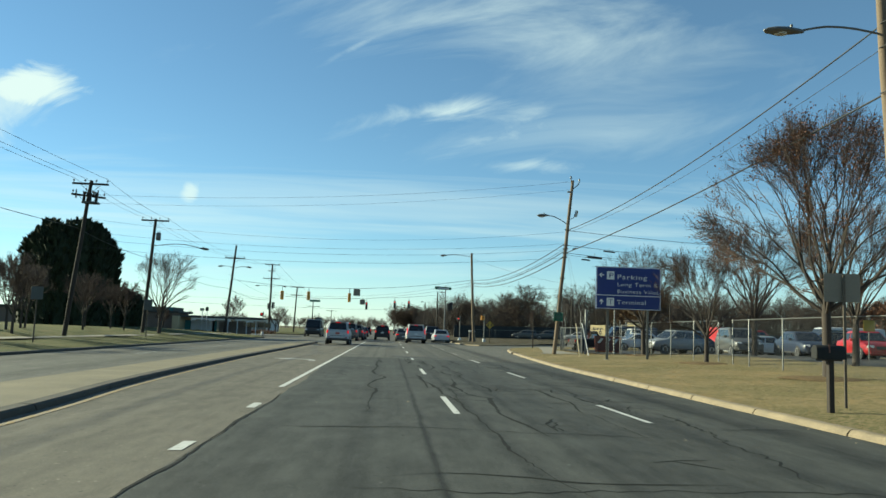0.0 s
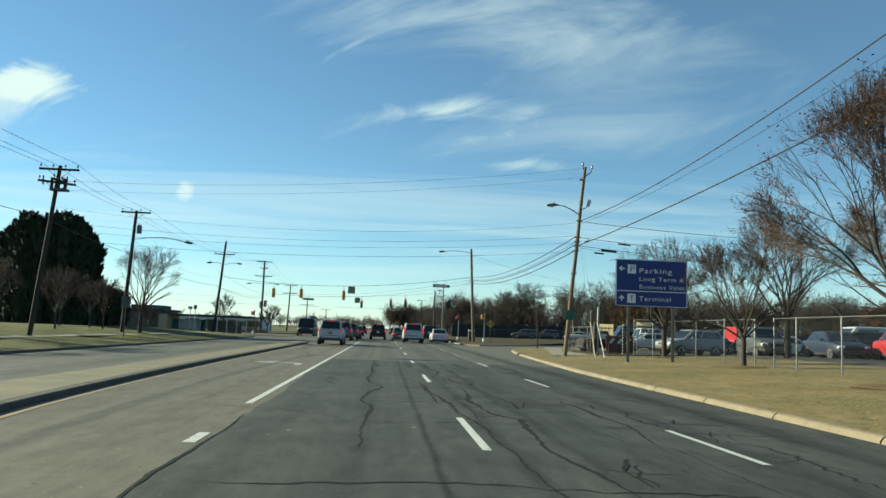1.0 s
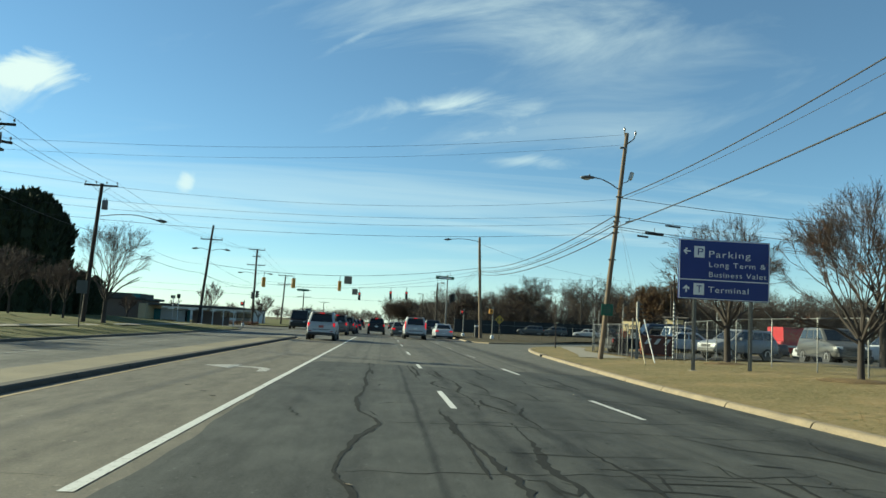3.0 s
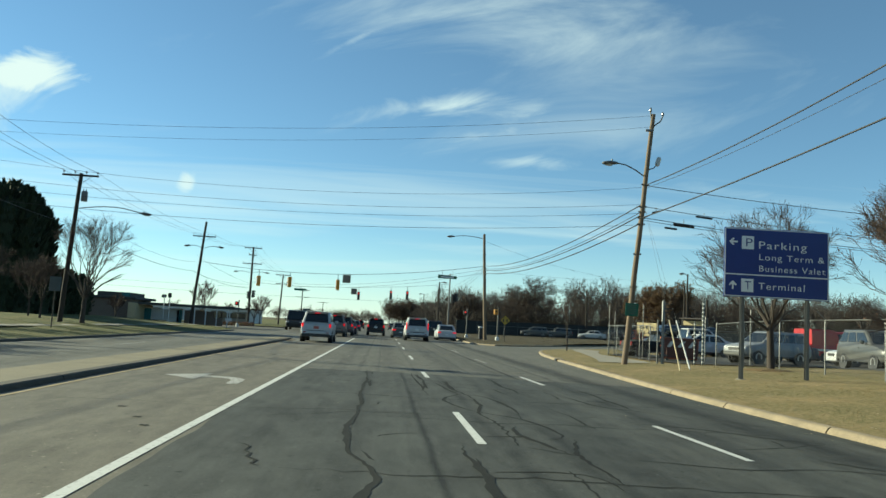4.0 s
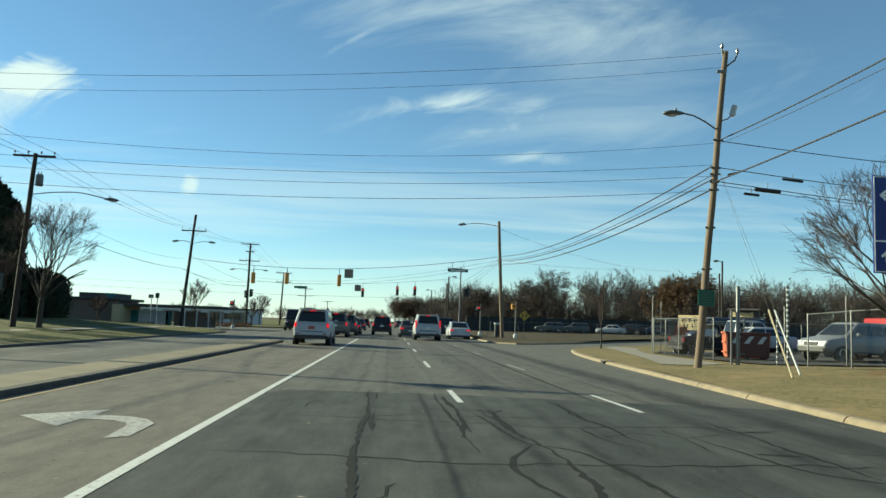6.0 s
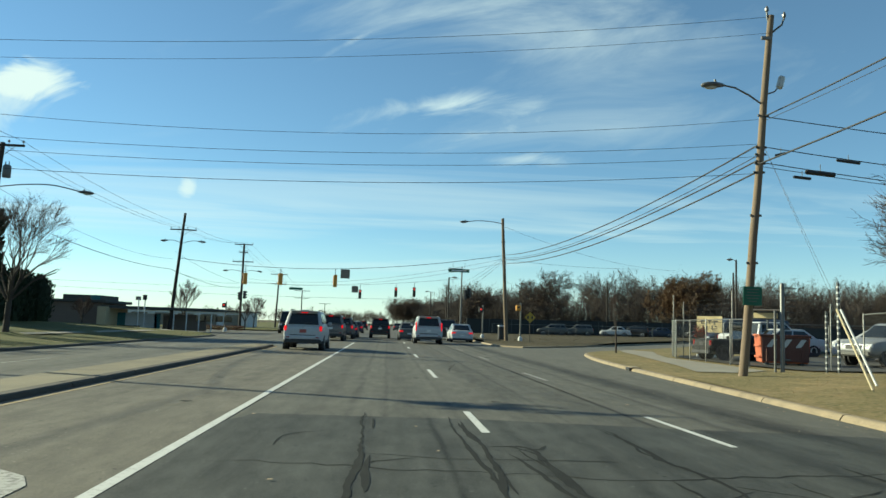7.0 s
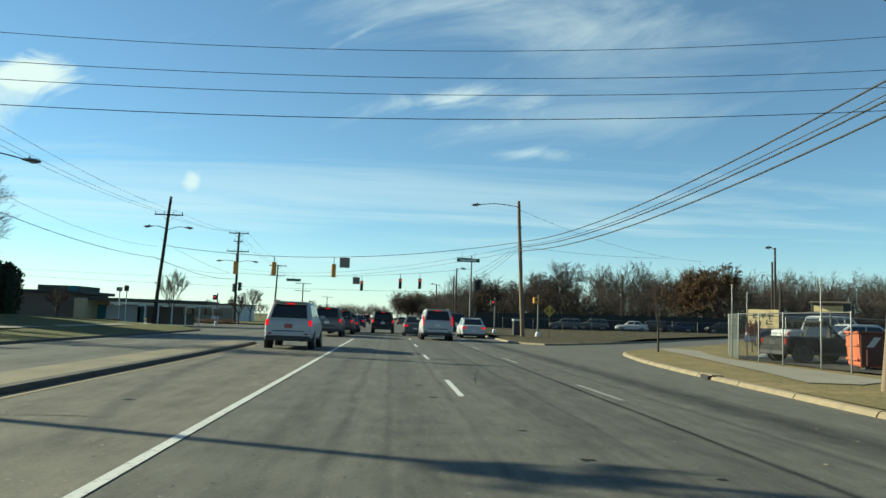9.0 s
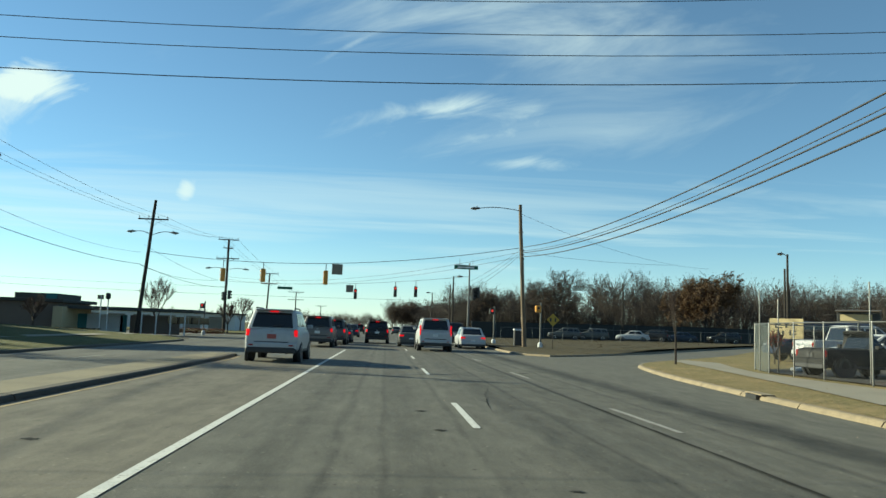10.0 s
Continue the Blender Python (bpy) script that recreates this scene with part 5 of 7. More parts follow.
fence = tagged(new("lot_fence"), "galvanised chain-link fence with a top rail along the parking lot", "fence")
line = [(14.2, 8.0), (14.3, 11.0), (14.35, 14.0), (14.4, 17.2), (14.45, 20.3), (14.5, 23.4), (14.6, 26.5), (14.75, 29.4), (15.1, 31.6), (15.4, 33.7), (15.35, 36.4), (15.45, 39.7), (15.4, 42.6), (15.35, 45.4), (15.3, 47.9)]
fence_posts(fence, line, 1.85)
for a, b in zip(line, line[1:]):
    if a[1] > 31 and a[1] < 33:
        fence_panel(fence, a, b, 1.2, LINK)
        continue
    fence_panel(fence, a, b, 1.8, LINK)
    rail(fence, a, b, 1.84)
for k in (3, 6, 9, 11):
    x, y = line[k]
    z = right_z(x, y) + 1.85
    part("barb_arm", Shape().tube([(x, y, z), (x - 0.12, y, z + 0.12), (x - 0.3, y, z + 0.28)], 0.02, 6), GALV, fence)
fence2 = tagged(new("corner_fence"), "galvanised chain-link fence round the works yard at the corner", "fence")
line2 = [(14.15, 53.2), (14.2, 54.9), (14.3, 57.5), (14.35, 59.4), (14.35, 61.1), (15.3, 64.1)]
fence_posts(fence2, line2, 1.83)
for a, b in zip(line2, line2[1:]):
    fence_panel(fence2, a, b, 1.8, LINK_DENSE if a[1] > 61 else LINK)
    rail(fence2, a, b, 1.82)
line2b = [(15.3, 64.1), (19, 66.2), (23, 68), (27, 69.5), (31, 70.8)]
fence_posts(fence2, line2b[1:], 1.83)
for a, b in zip(line2b, line2b[1:]):
    fence_panel(fence2, a, b, 1.8, LINK)
    rail(fence2, a, b, 1.82)
for x, y, h in ((14.9, 62.9, 3.1), (14.75, 61.2, 2.7), (14.6, 55.6, 3.0), (16.2, 51.2, 2.3), (17.4, 49.0, 2.6)):
    t = thing("steel_stake", (x, y, right_z(x, y)), "tall bare galvanised steel stake in the works yard", "post", "yard stakes")
    part("stake", Shape().tube([(0, 0, -0.2), (0, 0, h), (0, 0, h + 0.02)], [0.022, 0.022, 0.015], 8), GALV, t, smooth=True)

# gate posts
g1 = thing("gate_post", (13.3, 49.1, right_z(13.3, 49.1)), "tall round galvanised gate post with hinge straps", "post", "gate posts")
part("post", Shape().tube([(0, 0, -0.3), (0, 0, 2.85), (0, 0, 2.9)], [0.068, 0.068, 0.04], 14), GALV, g1, smooth=True)
for z in (2.75, 2.5, 1.4, 0.4):
    part("hinge", Shape().box((0.26, 0.1, 0.05), (0.12, 0, z), None, 0.01), STEEL_DARK, g1)
for z in (1.95, 2.15, 2.35, 2.55, 2.75):
    part("insulator_arm", Shape().tube([(0.05, 0, z), (0.5, 0.05, z - 0.01)], 0.016, 6), TRIM, g1)
part("side_post", Shape().tube([(-0.22, 0.05, -0.3), (-0.22, 0.05, 2.0)], 0.04, 10), GALV, g1, smooth=True)
for z in (2.0, 2.2, 2.4, 2.6):
    cable(V((13.3, 49.1, z + 0.2)), V((14.9, 62.9, z + 0.3)), 0.05, 0.003, "barbed_wire", "thin barbed wire strand above the yard fence")
g2 = thing("taped_post", (15.15, 49.0, right_z(15.15, 49.0)), "tall dark post wound with white reflective tape", "post", "gate posts")
part("post", Shape().tube([(0, 0, -0.3), (0, 0, 2.95)], 0.045, 12), STEEL_DARK, g2, smooth=True)
for k in range(15):
    part("tape", Shape().tube([(0, 0, 0.1 + 0.19 * k), (0, 0, 0.17 + 0.19 * k)], 0.048, 12, phase=0.2 * k), STRIPE_WHITE, g2)
g3 = thing("taped_post", (14.85, 49.2, right_z(14.85, 49.2)), "shorter dark post with white bands beside it", "post", "gate posts")
part("post", Shape().tube([(0, 0, -0.3), (0, 0, 2.0)], 0.032, 12), STEEL_DARK, g3, smooth=True)
for k in range(10):
    part("tape", Shape().tube([(0, 0, 0.1 + 0.19 * k), (0, 0, 0.16 + 0.19 * k)], 0.035, 12), STRIPE_WHITE, g3)

# guy-wire guards
for (x0, y0), (x1, y1, z1), mt, lab in (((10.8, 40.6), (11.25, 46.0, 2.35), SIGN_YELLOW, "pale yellow guy-wire guard leaning from the grass"), ((11.55, 41.6), (11.3, 46.1, 2.6), SIGN_WHITE, "white guy-wire guard leaning from the grass")):
    z0 = right_z(x0, y0)
    gw = thing("guy_guard", (x0, y0, z0), lab, "guy wire", "guy wires")
    top = V((11.3, 46.35, 7.0)) - V((x0, y0, z0))
    d = top * 0.27
    part("guard", Shape().tube([d * 0.02, d * 0.98], 0.027, 8), WALL_TAN if mt is SIGN_YELLOW else STRIPE_WHITE, gw, smooth=True)
    part("wire", Shape().tube([d * -0.05, d, top], 0.004, 6), CABLE, gw)

# striped barricade, barrels, board and lamp trailer in the yard
bar = thing("striped_container", (15.45, 54.9, right_z(15.45, 54.9)), "orange-red steel container with slanted white reflective stripes", "container", "", -18)
BW, BD, BT = 1.85, 1.6, 1.2
body = part("body", Shape().loft([[V((x, y, z)) for x, y in ((i2, i2), (BW - i2, i2), (BW - i2, BD - i2), (i2, BD - i2))] for i2, z in ((0.10, 0.12), (0.06, 0.16), (0.0, 1.05), (0.0, BT), (0.06, BT), (0.10, 0.5))]), SKIP_ORANGE, bar, "sunlit orange-red steel body")
# front of the same orange box; its shade is coloured in as dark red
part("shaded_front", Shape().box((BW - 0.1, 0.03, 0.98), (BW / 2, -0.012, 0.68), None, 0.008), SHADED_RED, bar, "front face, its shade put into a dark red")
part("rim", Shape().box((BW + 0.08, 0.08, 0.08), (BW / 2, -0.02, BT + 0.02), None, 0.015), SHADED_RED, bar)
part("rim", Shape().box((0.08, BD, 0.08), (-0.02, BD / 2, BT + 0.025), None, 0.015), SKIP_ORANGE, bar)
for x in (0.22, 0.76, 1.3):
    out = [(x, -0.16), (x + 0.2, -0.16), (x + 0.42, 0.16), (x + 0.22, 0.16)]
    part("stripe", Shape().prism(out, 0.006, Matrix.Translation((0, -0.03, 0.92)) @ Matrix.Rotation(radians(90), 4, "X")), STRIPE_WHITE, bar, "white slanted stripe")
for x in (0.25, 0.9, 1.55):
    part("foot", Shape().box((0.16, 0.5, 0.16), (x, 0.3, 0.07), None, 0.01), STEEL_DARK, bar)
    part("rib", Shape().box((0.09, 0.06, 0.5), (x, -0.05, 0.42), None, 0.01), SHADED_RED, bar)
for z in (0.35, 0.8):
    part("side_rib", Shape().box((0.05, BD - 0.2, 0.08), (-0.01, BD / 2, z), None, 0.01), SKIP_ORANGE, bar)
board = thing("painted_board", (19.9, 70.2, right_z(19.9, 70.2)), "yellowed board with dark painted shapes on two stakes", "sign", turn=-48)
part("panel", Shape().box((1.6, 0.03, 0.98), (0, 0, 1.72), None, 0.006), PLY, board)
for x, z, w, h in ((-0.3, 1.78, 0.22, 0.05), (-0.38, 1.7, 0.06, 0.2), (-0.24, 1.62, 0.2, 0.05), (0.02, 1.78, 0.2, 0.05), (0.0, 1.7, 0.06, 0.2), (0.3, 1.76, 0.24, 0.06), (0.26, 1.66, 0.06, 0.2),
                   (-0.3, 1.42, 0.06, 0.24), (-0.12, 1.4, 0.06, 0.2), (-0.2, 1.3, 0.2, 0.05), (0.14, 1.42, 0.06, 0.24), (0.28, 1.36, 0.18, 0.05), (0.3, 1.48, 0.14, 0.05)):
    part("painted_mark", Shape().box((1.3 * w, 0.006, 1.1 * h), (1.3 * x, -0.019, 1.72 + 1.15 * (z - 1.58))), TRIM, board, "dark painted mark")
for x in (-0.35, 0.35):
    part("stake", Shape().box((0.06, 0.05, 1.5), (x, 0.04, 0.65), None, 0.005), POLE_WOOD, board)
truck = thing("message_trailer", (23.4, 69.9, right_z(23.4, 69.9)), "dark lamp trailer with a raised sunlit panel", "trailer", turn=-42)
part("chassis", Shape().box((2.4, 1.3, 0.5), (0, 0, 0.6), None, 0.05), STEEL_DARK, truck)
part("mast", Shape().tube([(0, 0, 0.8), (0, 0, 2.2)], 0.06, 10), STEEL_DARK, truck)
hood = part("panel", Shape().box((1.9, 0.14, 0.55), (0, 0, 2.35), None, 0.03), SIGN_BLACK, truck)
part("pale_face", Shape().box((1.4, 0.02, 0.32), (-0.1, -0.09, 2.33), None, 0.004), PLY, hood)
part("hood", Shape().box((2.0, 0.5, 0.05), (0, -0.2, 2.66), Matrix.Rotation(radians(8), 3, "X"), 0.01), WEATHERED_STEEL, hood)
for x in (-0.9, 0.9):
    part("wheel", Shape().tube([(x, -0.75, 0.33), (x, -0.55, 0.33)], 0.33, 16), TYRE, truck)
for x, y, w in ((16.3, 62.6, 0.35), (16.6, 62.2, 0.25)):
    sk = thing("sandbag", (x, y, right_z(x, y) + 0.01), "pale filled sandbag lying by the fence", "sandbag", "sandbags")
    part("bag", Shape().loft([[Vector((w * r * math.cos(a), 0.2 * r * math.sin(a), z)) for a in [2 * math.pi * k / 12 for k in range(12)]] for r, z in ((0.7, 0.0), (1.0, 0.06), (0.95, 0.14), (0.5, 0.19))]), WALL_WHITE, sk, smooth=True)


# ---- traffic signals ----
def signal(at, facing, mat, lit, label, hang=0.5, heads=3, visor=0.2):
    ob = thing("traffic_signal", at, label, "traffic light", "traffic signals", turn=facing)
    hs = part("housing", Shape().box((0.34, 0.26, 0.35 * heads + 0.04), (0, 0, 0), None, 0.03), mat, ob)
    for k in range(heads):
        z = (heads / 2 - 0.5 - k) * 0.35
        c0 = Vector((0, -0.132, z))
        part("lens", Shape().tube([c0, c0 + Vector((0, -0.02, 0))], [0.105, 0.09], 14), LENS_RED if lit == k else LENS_OFF, hs, "glowing red lens" if lit == k else "")
        arc = [radians(a) for a in range(-30, 211, 20)]
        rings = [[c0 + Vector((r * math.cos(a), y, r * math.sin(a))) for a in arc] + [c0 + Vector((r * 0.93 * math.cos(a), y, r * 0.93 * math.sin(a))) for a in reversed(arc)] for r, y in ((0.155, 0.0), (0.15, -visor))]
        part("visor", Shape().loft(rings), mat if mat is SIGNAL_YELLOW else TRIM, hs)
    if hang:
        part("hanger", Shape().tube([(0, 0, 0.175 * heads), (0, 0, 0.175 * heads + hang)], 0.03, 8), STEEL_DARK, ob)
    return ob


for x, zc in ((-13.0, 5.1), (-9.55, 5.1), (-4.4, 5.0)):
    w0 = on_wire(SPAN_A, SPAN_B, SPAN_SAG, x)
    signal((x, w0.y, zc), -168 if x > -5 else -150, SIGNAL_YELLOW, -1, "yellow traffic signal hung on the span wire, seen from behind", w0.z - zc - 0.50)
for x, zc in ((-2.95, 4.75), (1.3, 5.0), (3.35, 5.0)):
    w0 = on_wire(FAR_A, FAR_B, FAR_SAG, x)
    signal((x, w0.y, zc), 0, TRIM, 0, "dark traffic signal showing red over the far side", w0.z - zc - 0.50)
signal((8.75, 107.75, 4.75), 60, TRIM, -1, "dark traffic signal on the corner mast", 0)
signal((9.2, 107.8, 4.95), -40, TRIM, -1, "dark traffic signal on the corner mast", 0)
signal((-19.05, 130.9, 4.6), 70, TRIM, -1, "dark traffic signal on the utility pole", 0)
signal((-19.6, 130.62, 4.4), -30, TRIM, -1, "dark traffic signal on the utility pole", 0)
for x, zc, sz, lab, wire in ((-3.5, 5.66, 0.82, "square grey lane-control plate on the span wire", (SPAN_A, SPAN_B, SPAN_SAG)), (-3.6, 5.33, 0.78, "square grey plate hung beside the far signal", (FAR_A, FAR_B, FAR_SAG))):
    w0 = on_wire(*wire, x)
    pl = thing("span_plate", (x, w0.y, zc), lab, "sign", "span plates")
    part("plate", Shape().box((sz, 0.02, sz), (0, 0, 0), None, 0.004), SIGN_BACK, pl)
    part("hanger", Shape().tube([(0, 0, sz / 2), (0, 0, w0.z - zc + 0.02)], 0.03, 8), STEEL_DARK, pl)
mast = thing("signal_mast", (8.35, 108.0, 0.3), "slim grey steel corner mast with a green street sign", "mast")
part("bracket", Shape().tube([(0, 0, 4.6), (0.4, -0.22, 4.6), (0.85, -0.2, 4.75)], 0.03, 8), LAMP_GREY, mast)
part("mast", Shape().tube([(0, 0, -0.3), (0, 0, 7.5)], [0.11, 0.07], 12), LAMP_GREY, mast, smooth=True)
part("sign_arm", Shape().tube([(0, 0, 7.25), (-1.5, -0.1, 7.3)], 0.035, 8), LAMP_GREY, mast)
sg = part("street_sign", Shape().box((2.3, 0.04, 0.36), (-0.35, -0.14, 7.05), None, 0.01), SIGN_GREEN, mast)
part("name_bar", Shape().box((1.6, 0.01, 0.14), (-0.35, -0.167, 7.05)), SIGN_WHITE, sg, "pale bar of writing")
for x in (-1.0, 0.3):
    part("drop", Shape().tube([(x, -0.13, 7.2), (x, -0.13, 7.9)], 0.02, 6), STEEL_DARK, mast)
w0 = on_wire(FAR_A, FAR_B, FAR_SAG, -11.4)
st2 = thing("street_sign", (-11.4, w0.y, 5.42), "green street name sign hung from the far span wire", "sign")
part("panel", Shape().box((1.7, 0.03, 0.3), (0, 0, 0), None, 0.008), SIGN_GREEN, st2)
part("hanger", Shape().tube([(0, 0, 0.15), (0, 0, w0.z - 5.40)], 0.02, 6), STEEL_DARK, st2)


def pedestal(at, label, red=True, turn=0):
    ob = thing("signal_pedestal", at, label, "signal pedestal", "signal pedestals", turn=turn)
    part("base", Shape().tube([(0, 0, -0.1), (0, 0, 0.25), (0, 0, 0.35)], [0.2, 0.18, 0.08], 12), WALL_WHITE, ob, smooth=True)
    part("post", Shape().tube([(0, 0, 0.3), (0, 0, 3.2)], 0.065, 10), GALV, ob, smooth=True)
    hd = part("head", Shape().box((0.42, 0.36, 0.5), (-0.22, -0.1, 2.75), None, 0.05), SIGNAL_YELLOW if not red else TRIM, ob)
    part("lens", Shape().tube([(-0.22, -0.285, 2.8), (-0.22, -0.31, 2.8)], [0.095, 0.08], 12), LENS_RED if red else LENS_OFF, hd)


pedestal((11.7, 89.5, right_z(11.7, 89.5)), "grey signal pedestal with a yellow head at the corner", False)
pedestal((9.9, 101.0, right_z(9.9, 101)), "grey signal pedestal with a red light", True)
pedestal((-17.3, 111.0, 0.0), "grey signal pedestal with a red light", True)
dia = thing("warning_sign", (11.95, 86.5, right_z(11.95, 86.5)), "yellow diamond warning sign with two dark marks", "sign")
part("post", Shape().box((0.05, 0.03, 2.5), (0, 0, 1.1), None, 0.004), WEATHERED_STEEL, dia)
pn = part("panel", Shape().prism([(-0.45, 0), (0, -0.45), (0.45, 0), (0, 0.45)], 0.006, Matrix.Translation((0, -0.03, 2.0)) @ Matrix.Rotation(radians(90), 4, "X")), SIGN_YELLOW, dia)
for x in (-0.17, 0.17):
    part("mark", Shape().box((0.12, 0.006, 0.26), (x, -0.042, 2.0), None, 0.002), SIGN_BLACK, pn, "dark mark")
hs = thing("bus_stop_sign", (-23.6, 99.5, 0.1), "small dark sign on twin pale posts by the roadside", "sign")
for x in (0.5, 1.08):
    part("post", Shape().tube([(x, 0, -0.2), (x, 0, 2.9)], 0.05, 10), WALL_WHITE, hs, smooth=True)
part("panel", Shape().box((0.5, 0.05, 0.35), (0.45, 0, 2.85), None, 0.01), SIGN_BACK, hs)
part("head", Shape().box((0.36, 0.3, 0.5), (1.08, -0.1, 2.95), None, 0.06), TRIM, hs)
for (x, y, w, h, z) in ((-15.9, 37.0, 0.55, 0.6, 2.0), (-16.6, 56.0, 0.6, 0.75, 1.9), (-12.9, 150, 1.2, 1.5, 1.6)):
    rs = thing("road_sign", (x, y, left_z(x, y)), "dark back of a road sign on a post by the lawn", "sign", "roadside signs")
    part("post", Shape().box((0.06, 0.04, z + h), (0, 0, (z + h) / 2), None, 0.005), WEATHERED_STEEL, rs)
    part("panel", Shape().box((w, 0.012, h), (0, -0.03, z + h / 2), None, 0.004), STEEL_DARK, rs)


# ---- vehicles ----
def car(at, heading, mat, label, kind="suv", L=4.5, Wd=1.85, Hh=1.75, brake=False, plate=None, rails=False, lit_front=False, cladding=None, name="car", vertical_lamps=False, group="waiting cars", category="car"):
    """A car that faces +y before it is turned; body, cabin, glazing, lamps and wheels are parts."""
    ob = thing(name, at, label, category, group, turn=heading)
    w = Wd / 2
    r = 0.36 if kind in ("suv", "pickup", "van") else 0.325
    clear = 0.2 if kind == "sedan" else (0.34 if kind == "suv" else 0.28)
    belt = {"suv": 0.645, "sedan": 0.63, "pickup": 0.60, "van": 0.52}[kind] * Hh
    hoodz = {"suv": 0.60, "sedan": 0.60, "pickup": 0.58, "van": 0.50}[kind] * Hh
    tailz = {"suv": belt, "sedan": belt + 0.02, "pickup": belt - 0.02, "van": belt}[kind]
    hy = L / 2
    cab = {"suv": (-hy + 0.06, hy - 1.15, -hy + 0.42, hy - 2.0), "sedan": (-hy + 0.55, hy - 1.2, -hy + 1.25, hy - 2.05),
           "pickup": (-hy + 1.75, hy - 1.2, -hy + 1.95, hy - 1.95), "van": (-hy + 0.05, hy - 0.6, -hy + 0.16, hy - 1.35)}[kind]
    stations = [(-hy, clear + 0.14, tailz - 0.30, 0.86), (-hy + 0.03, clear + 0.05, tailz - 0.10, 0.925), (-hy + 0.10, clear + 0.02, tailz - 0.03, 0.965), (-hy + 0.25, clear, tailz, 0.985), (-hy + 0.9, clear, lerp(tailz, belt, 0.6), 1.0), (0.0, clear, belt, 1.0),
                (hy - 1.25, clear, belt - 0.02, 1.0), (hy - 0.7, clear, hoodz - 0.02, 0.985), (hy - 0.25, clear + 0.03, hoodz - 0.09, 0.94), (hy - 0.05, clear + 0.08, hoodz - 0.20, 0.86), (hy, clear + 0.16, hoodz - 0.36, 0.78)]
    rings = []
    for y, z0, z1, k in stations:
        ww = w * k
        half = [(ww * 0.80, z0), (ww * 0.965, z0 + 0.10), (ww, lerp(z0, z1, 0.45)), (ww * 0.985, lerp(z0, z1, 0.8)), (ww * 0.93, z1 - 0.015), (ww * 0.84, z1 + 0.012), (ww * 0.4, z1 + 0.03)]
        rings.append([Vector((x, y, z)) for x, z in half] + [Vector((-x, y, z)) for x, z in reversed(half)])
    body = part("body", Shape().loft(rings), mat, ob, smooth=True)
    if kind == "pickup":
        part("bed_void", Shape().box((Wd * 0.78, 1.45, 0.03), (0, -hy + 0.95, tailz + 0.025), None, 0.01), TRIM, ob)
    y0, y1, t0, t1 = cab
    wb, wt = w * 0.915, w * (0.77 if kind == "suv" else 0.74)
    zb, zt = belt - 0.01, Hh - 0.03
    if kind == "van":
        wt = w * 0.86
    corners_b = [Vector((-wb, y0, zb)), Vector((wb, y0, zb)), Vector((wb, y1, zb)), Vector((-wb, y1, zb))]
    corners_t = [Vector((-wt, t0, zt)), Vector((wt, t0, zt)), Vector((wt, t1, zt)), Vector((-wt, t1, zt))]

    def rounded(cs, k):
        out = []
        for i in range(4):
            a, b, c2 = cs[i - 1], cs[i], cs[(i + 1) % 4]
            out += [b + (a - b).normalized() * k, b + ((a - b).normalized() + (c2 - b).normalized()) * k * 0.3, b + (c2 - b).normalized() * k]
        return out
    cen = sum(corners_t, Vector()) / 4
    roof = [cen + (p - cen) * 0.88 + Vector((0, 0, 0.045)) for p in corners_t]
    part("cabin", Shape().loft([rounded(corners_b, 0.08), rounded([a.lerp(b, 0.93) for a, b in zip(corners_b, corners_t)], 0.10), rounded([a.lerp(b, 0.99) + Vector((0, 0, 0.012)) for a, b in zip(corners_b, corners_t)], 0.14), rounded(roof, 0.16)]),
         mat, ob, smooth=True)

    def pane(nm, q, u0, u1, v0, v1, off=0.012, m2=None, parent=None):
        a, b, c2, d = q
        pts = []
        for u, v in ((u0, v0), (u1, v0), (u1, v1), (u0, v1)):
            pts.append(a.lerp(b, u).lerp(d.lerp(c2, u), v))
        n = (pts[1] - pts[0]).cross(pts[3] - pts[0]).normalized()
        mid = sum(pts, Vector()) / 4
        if n.dot(mid - Vector((0, (y0 + y1) / 2, (zb + zt) / 2))) < 0:
            n = -n
        inner = [mid + (p - mid) * 0.97 for p in pts]
        part(nm, Shape().loft([[p - n * 0.02 for p in pts], [p + n * off * 0.6 for p in pts], [p + n * off for p in inner]]), m2 or GLASS, parent or ob)
    bq = (corners_b[0], corners_b[1], corners_t[1], corners_t[0])
    fq = (corners_b[3], corners_b[2], corners_t[2], corners_t[3])
    rq = (corners_b[1], corners_b[2], corners_t[2], corners_t[1])
    lq = (corners_b[0], corners_b[3], corners_t[3], corners_t[0])
    pane("rear_window", bq, 0.09, 0.91, 0.05, 0.88)
    pane("windscreen", fq, 0.07, 0.93, 0.08, 0.92)
    cuts = {"suv": ((0.05, 0.29), (0.32, 0.58), (0.61, 0.93)), "sedan": ((0.10, 0.48), (0.52, 0.92)), "pickup": ((0.08, 0.45), (0.5, 0.92)), "van": ((0.62, 0.92),)}[kind]
    for q in (rq, lq):
        for u0, u1 in cuts:
            pane("side_window", q, u0, u1, 0.14, 0.86)
    # rear
    lampm = TAIL_ON if brake else TAIL_OFF
    lz = lerp(clear, tailz, 0.80 if kind == "suv" else 0.74)
    lh = 0.42 if vertical_lamps else (0.24 if kind != "sedan" else 0.15)
    lw = 0.13 if kind != "sedan" else 0.34
    if vertical_lamps:
        lz = tailz - 0.02
        lw = 0.09
        lh = 0.62
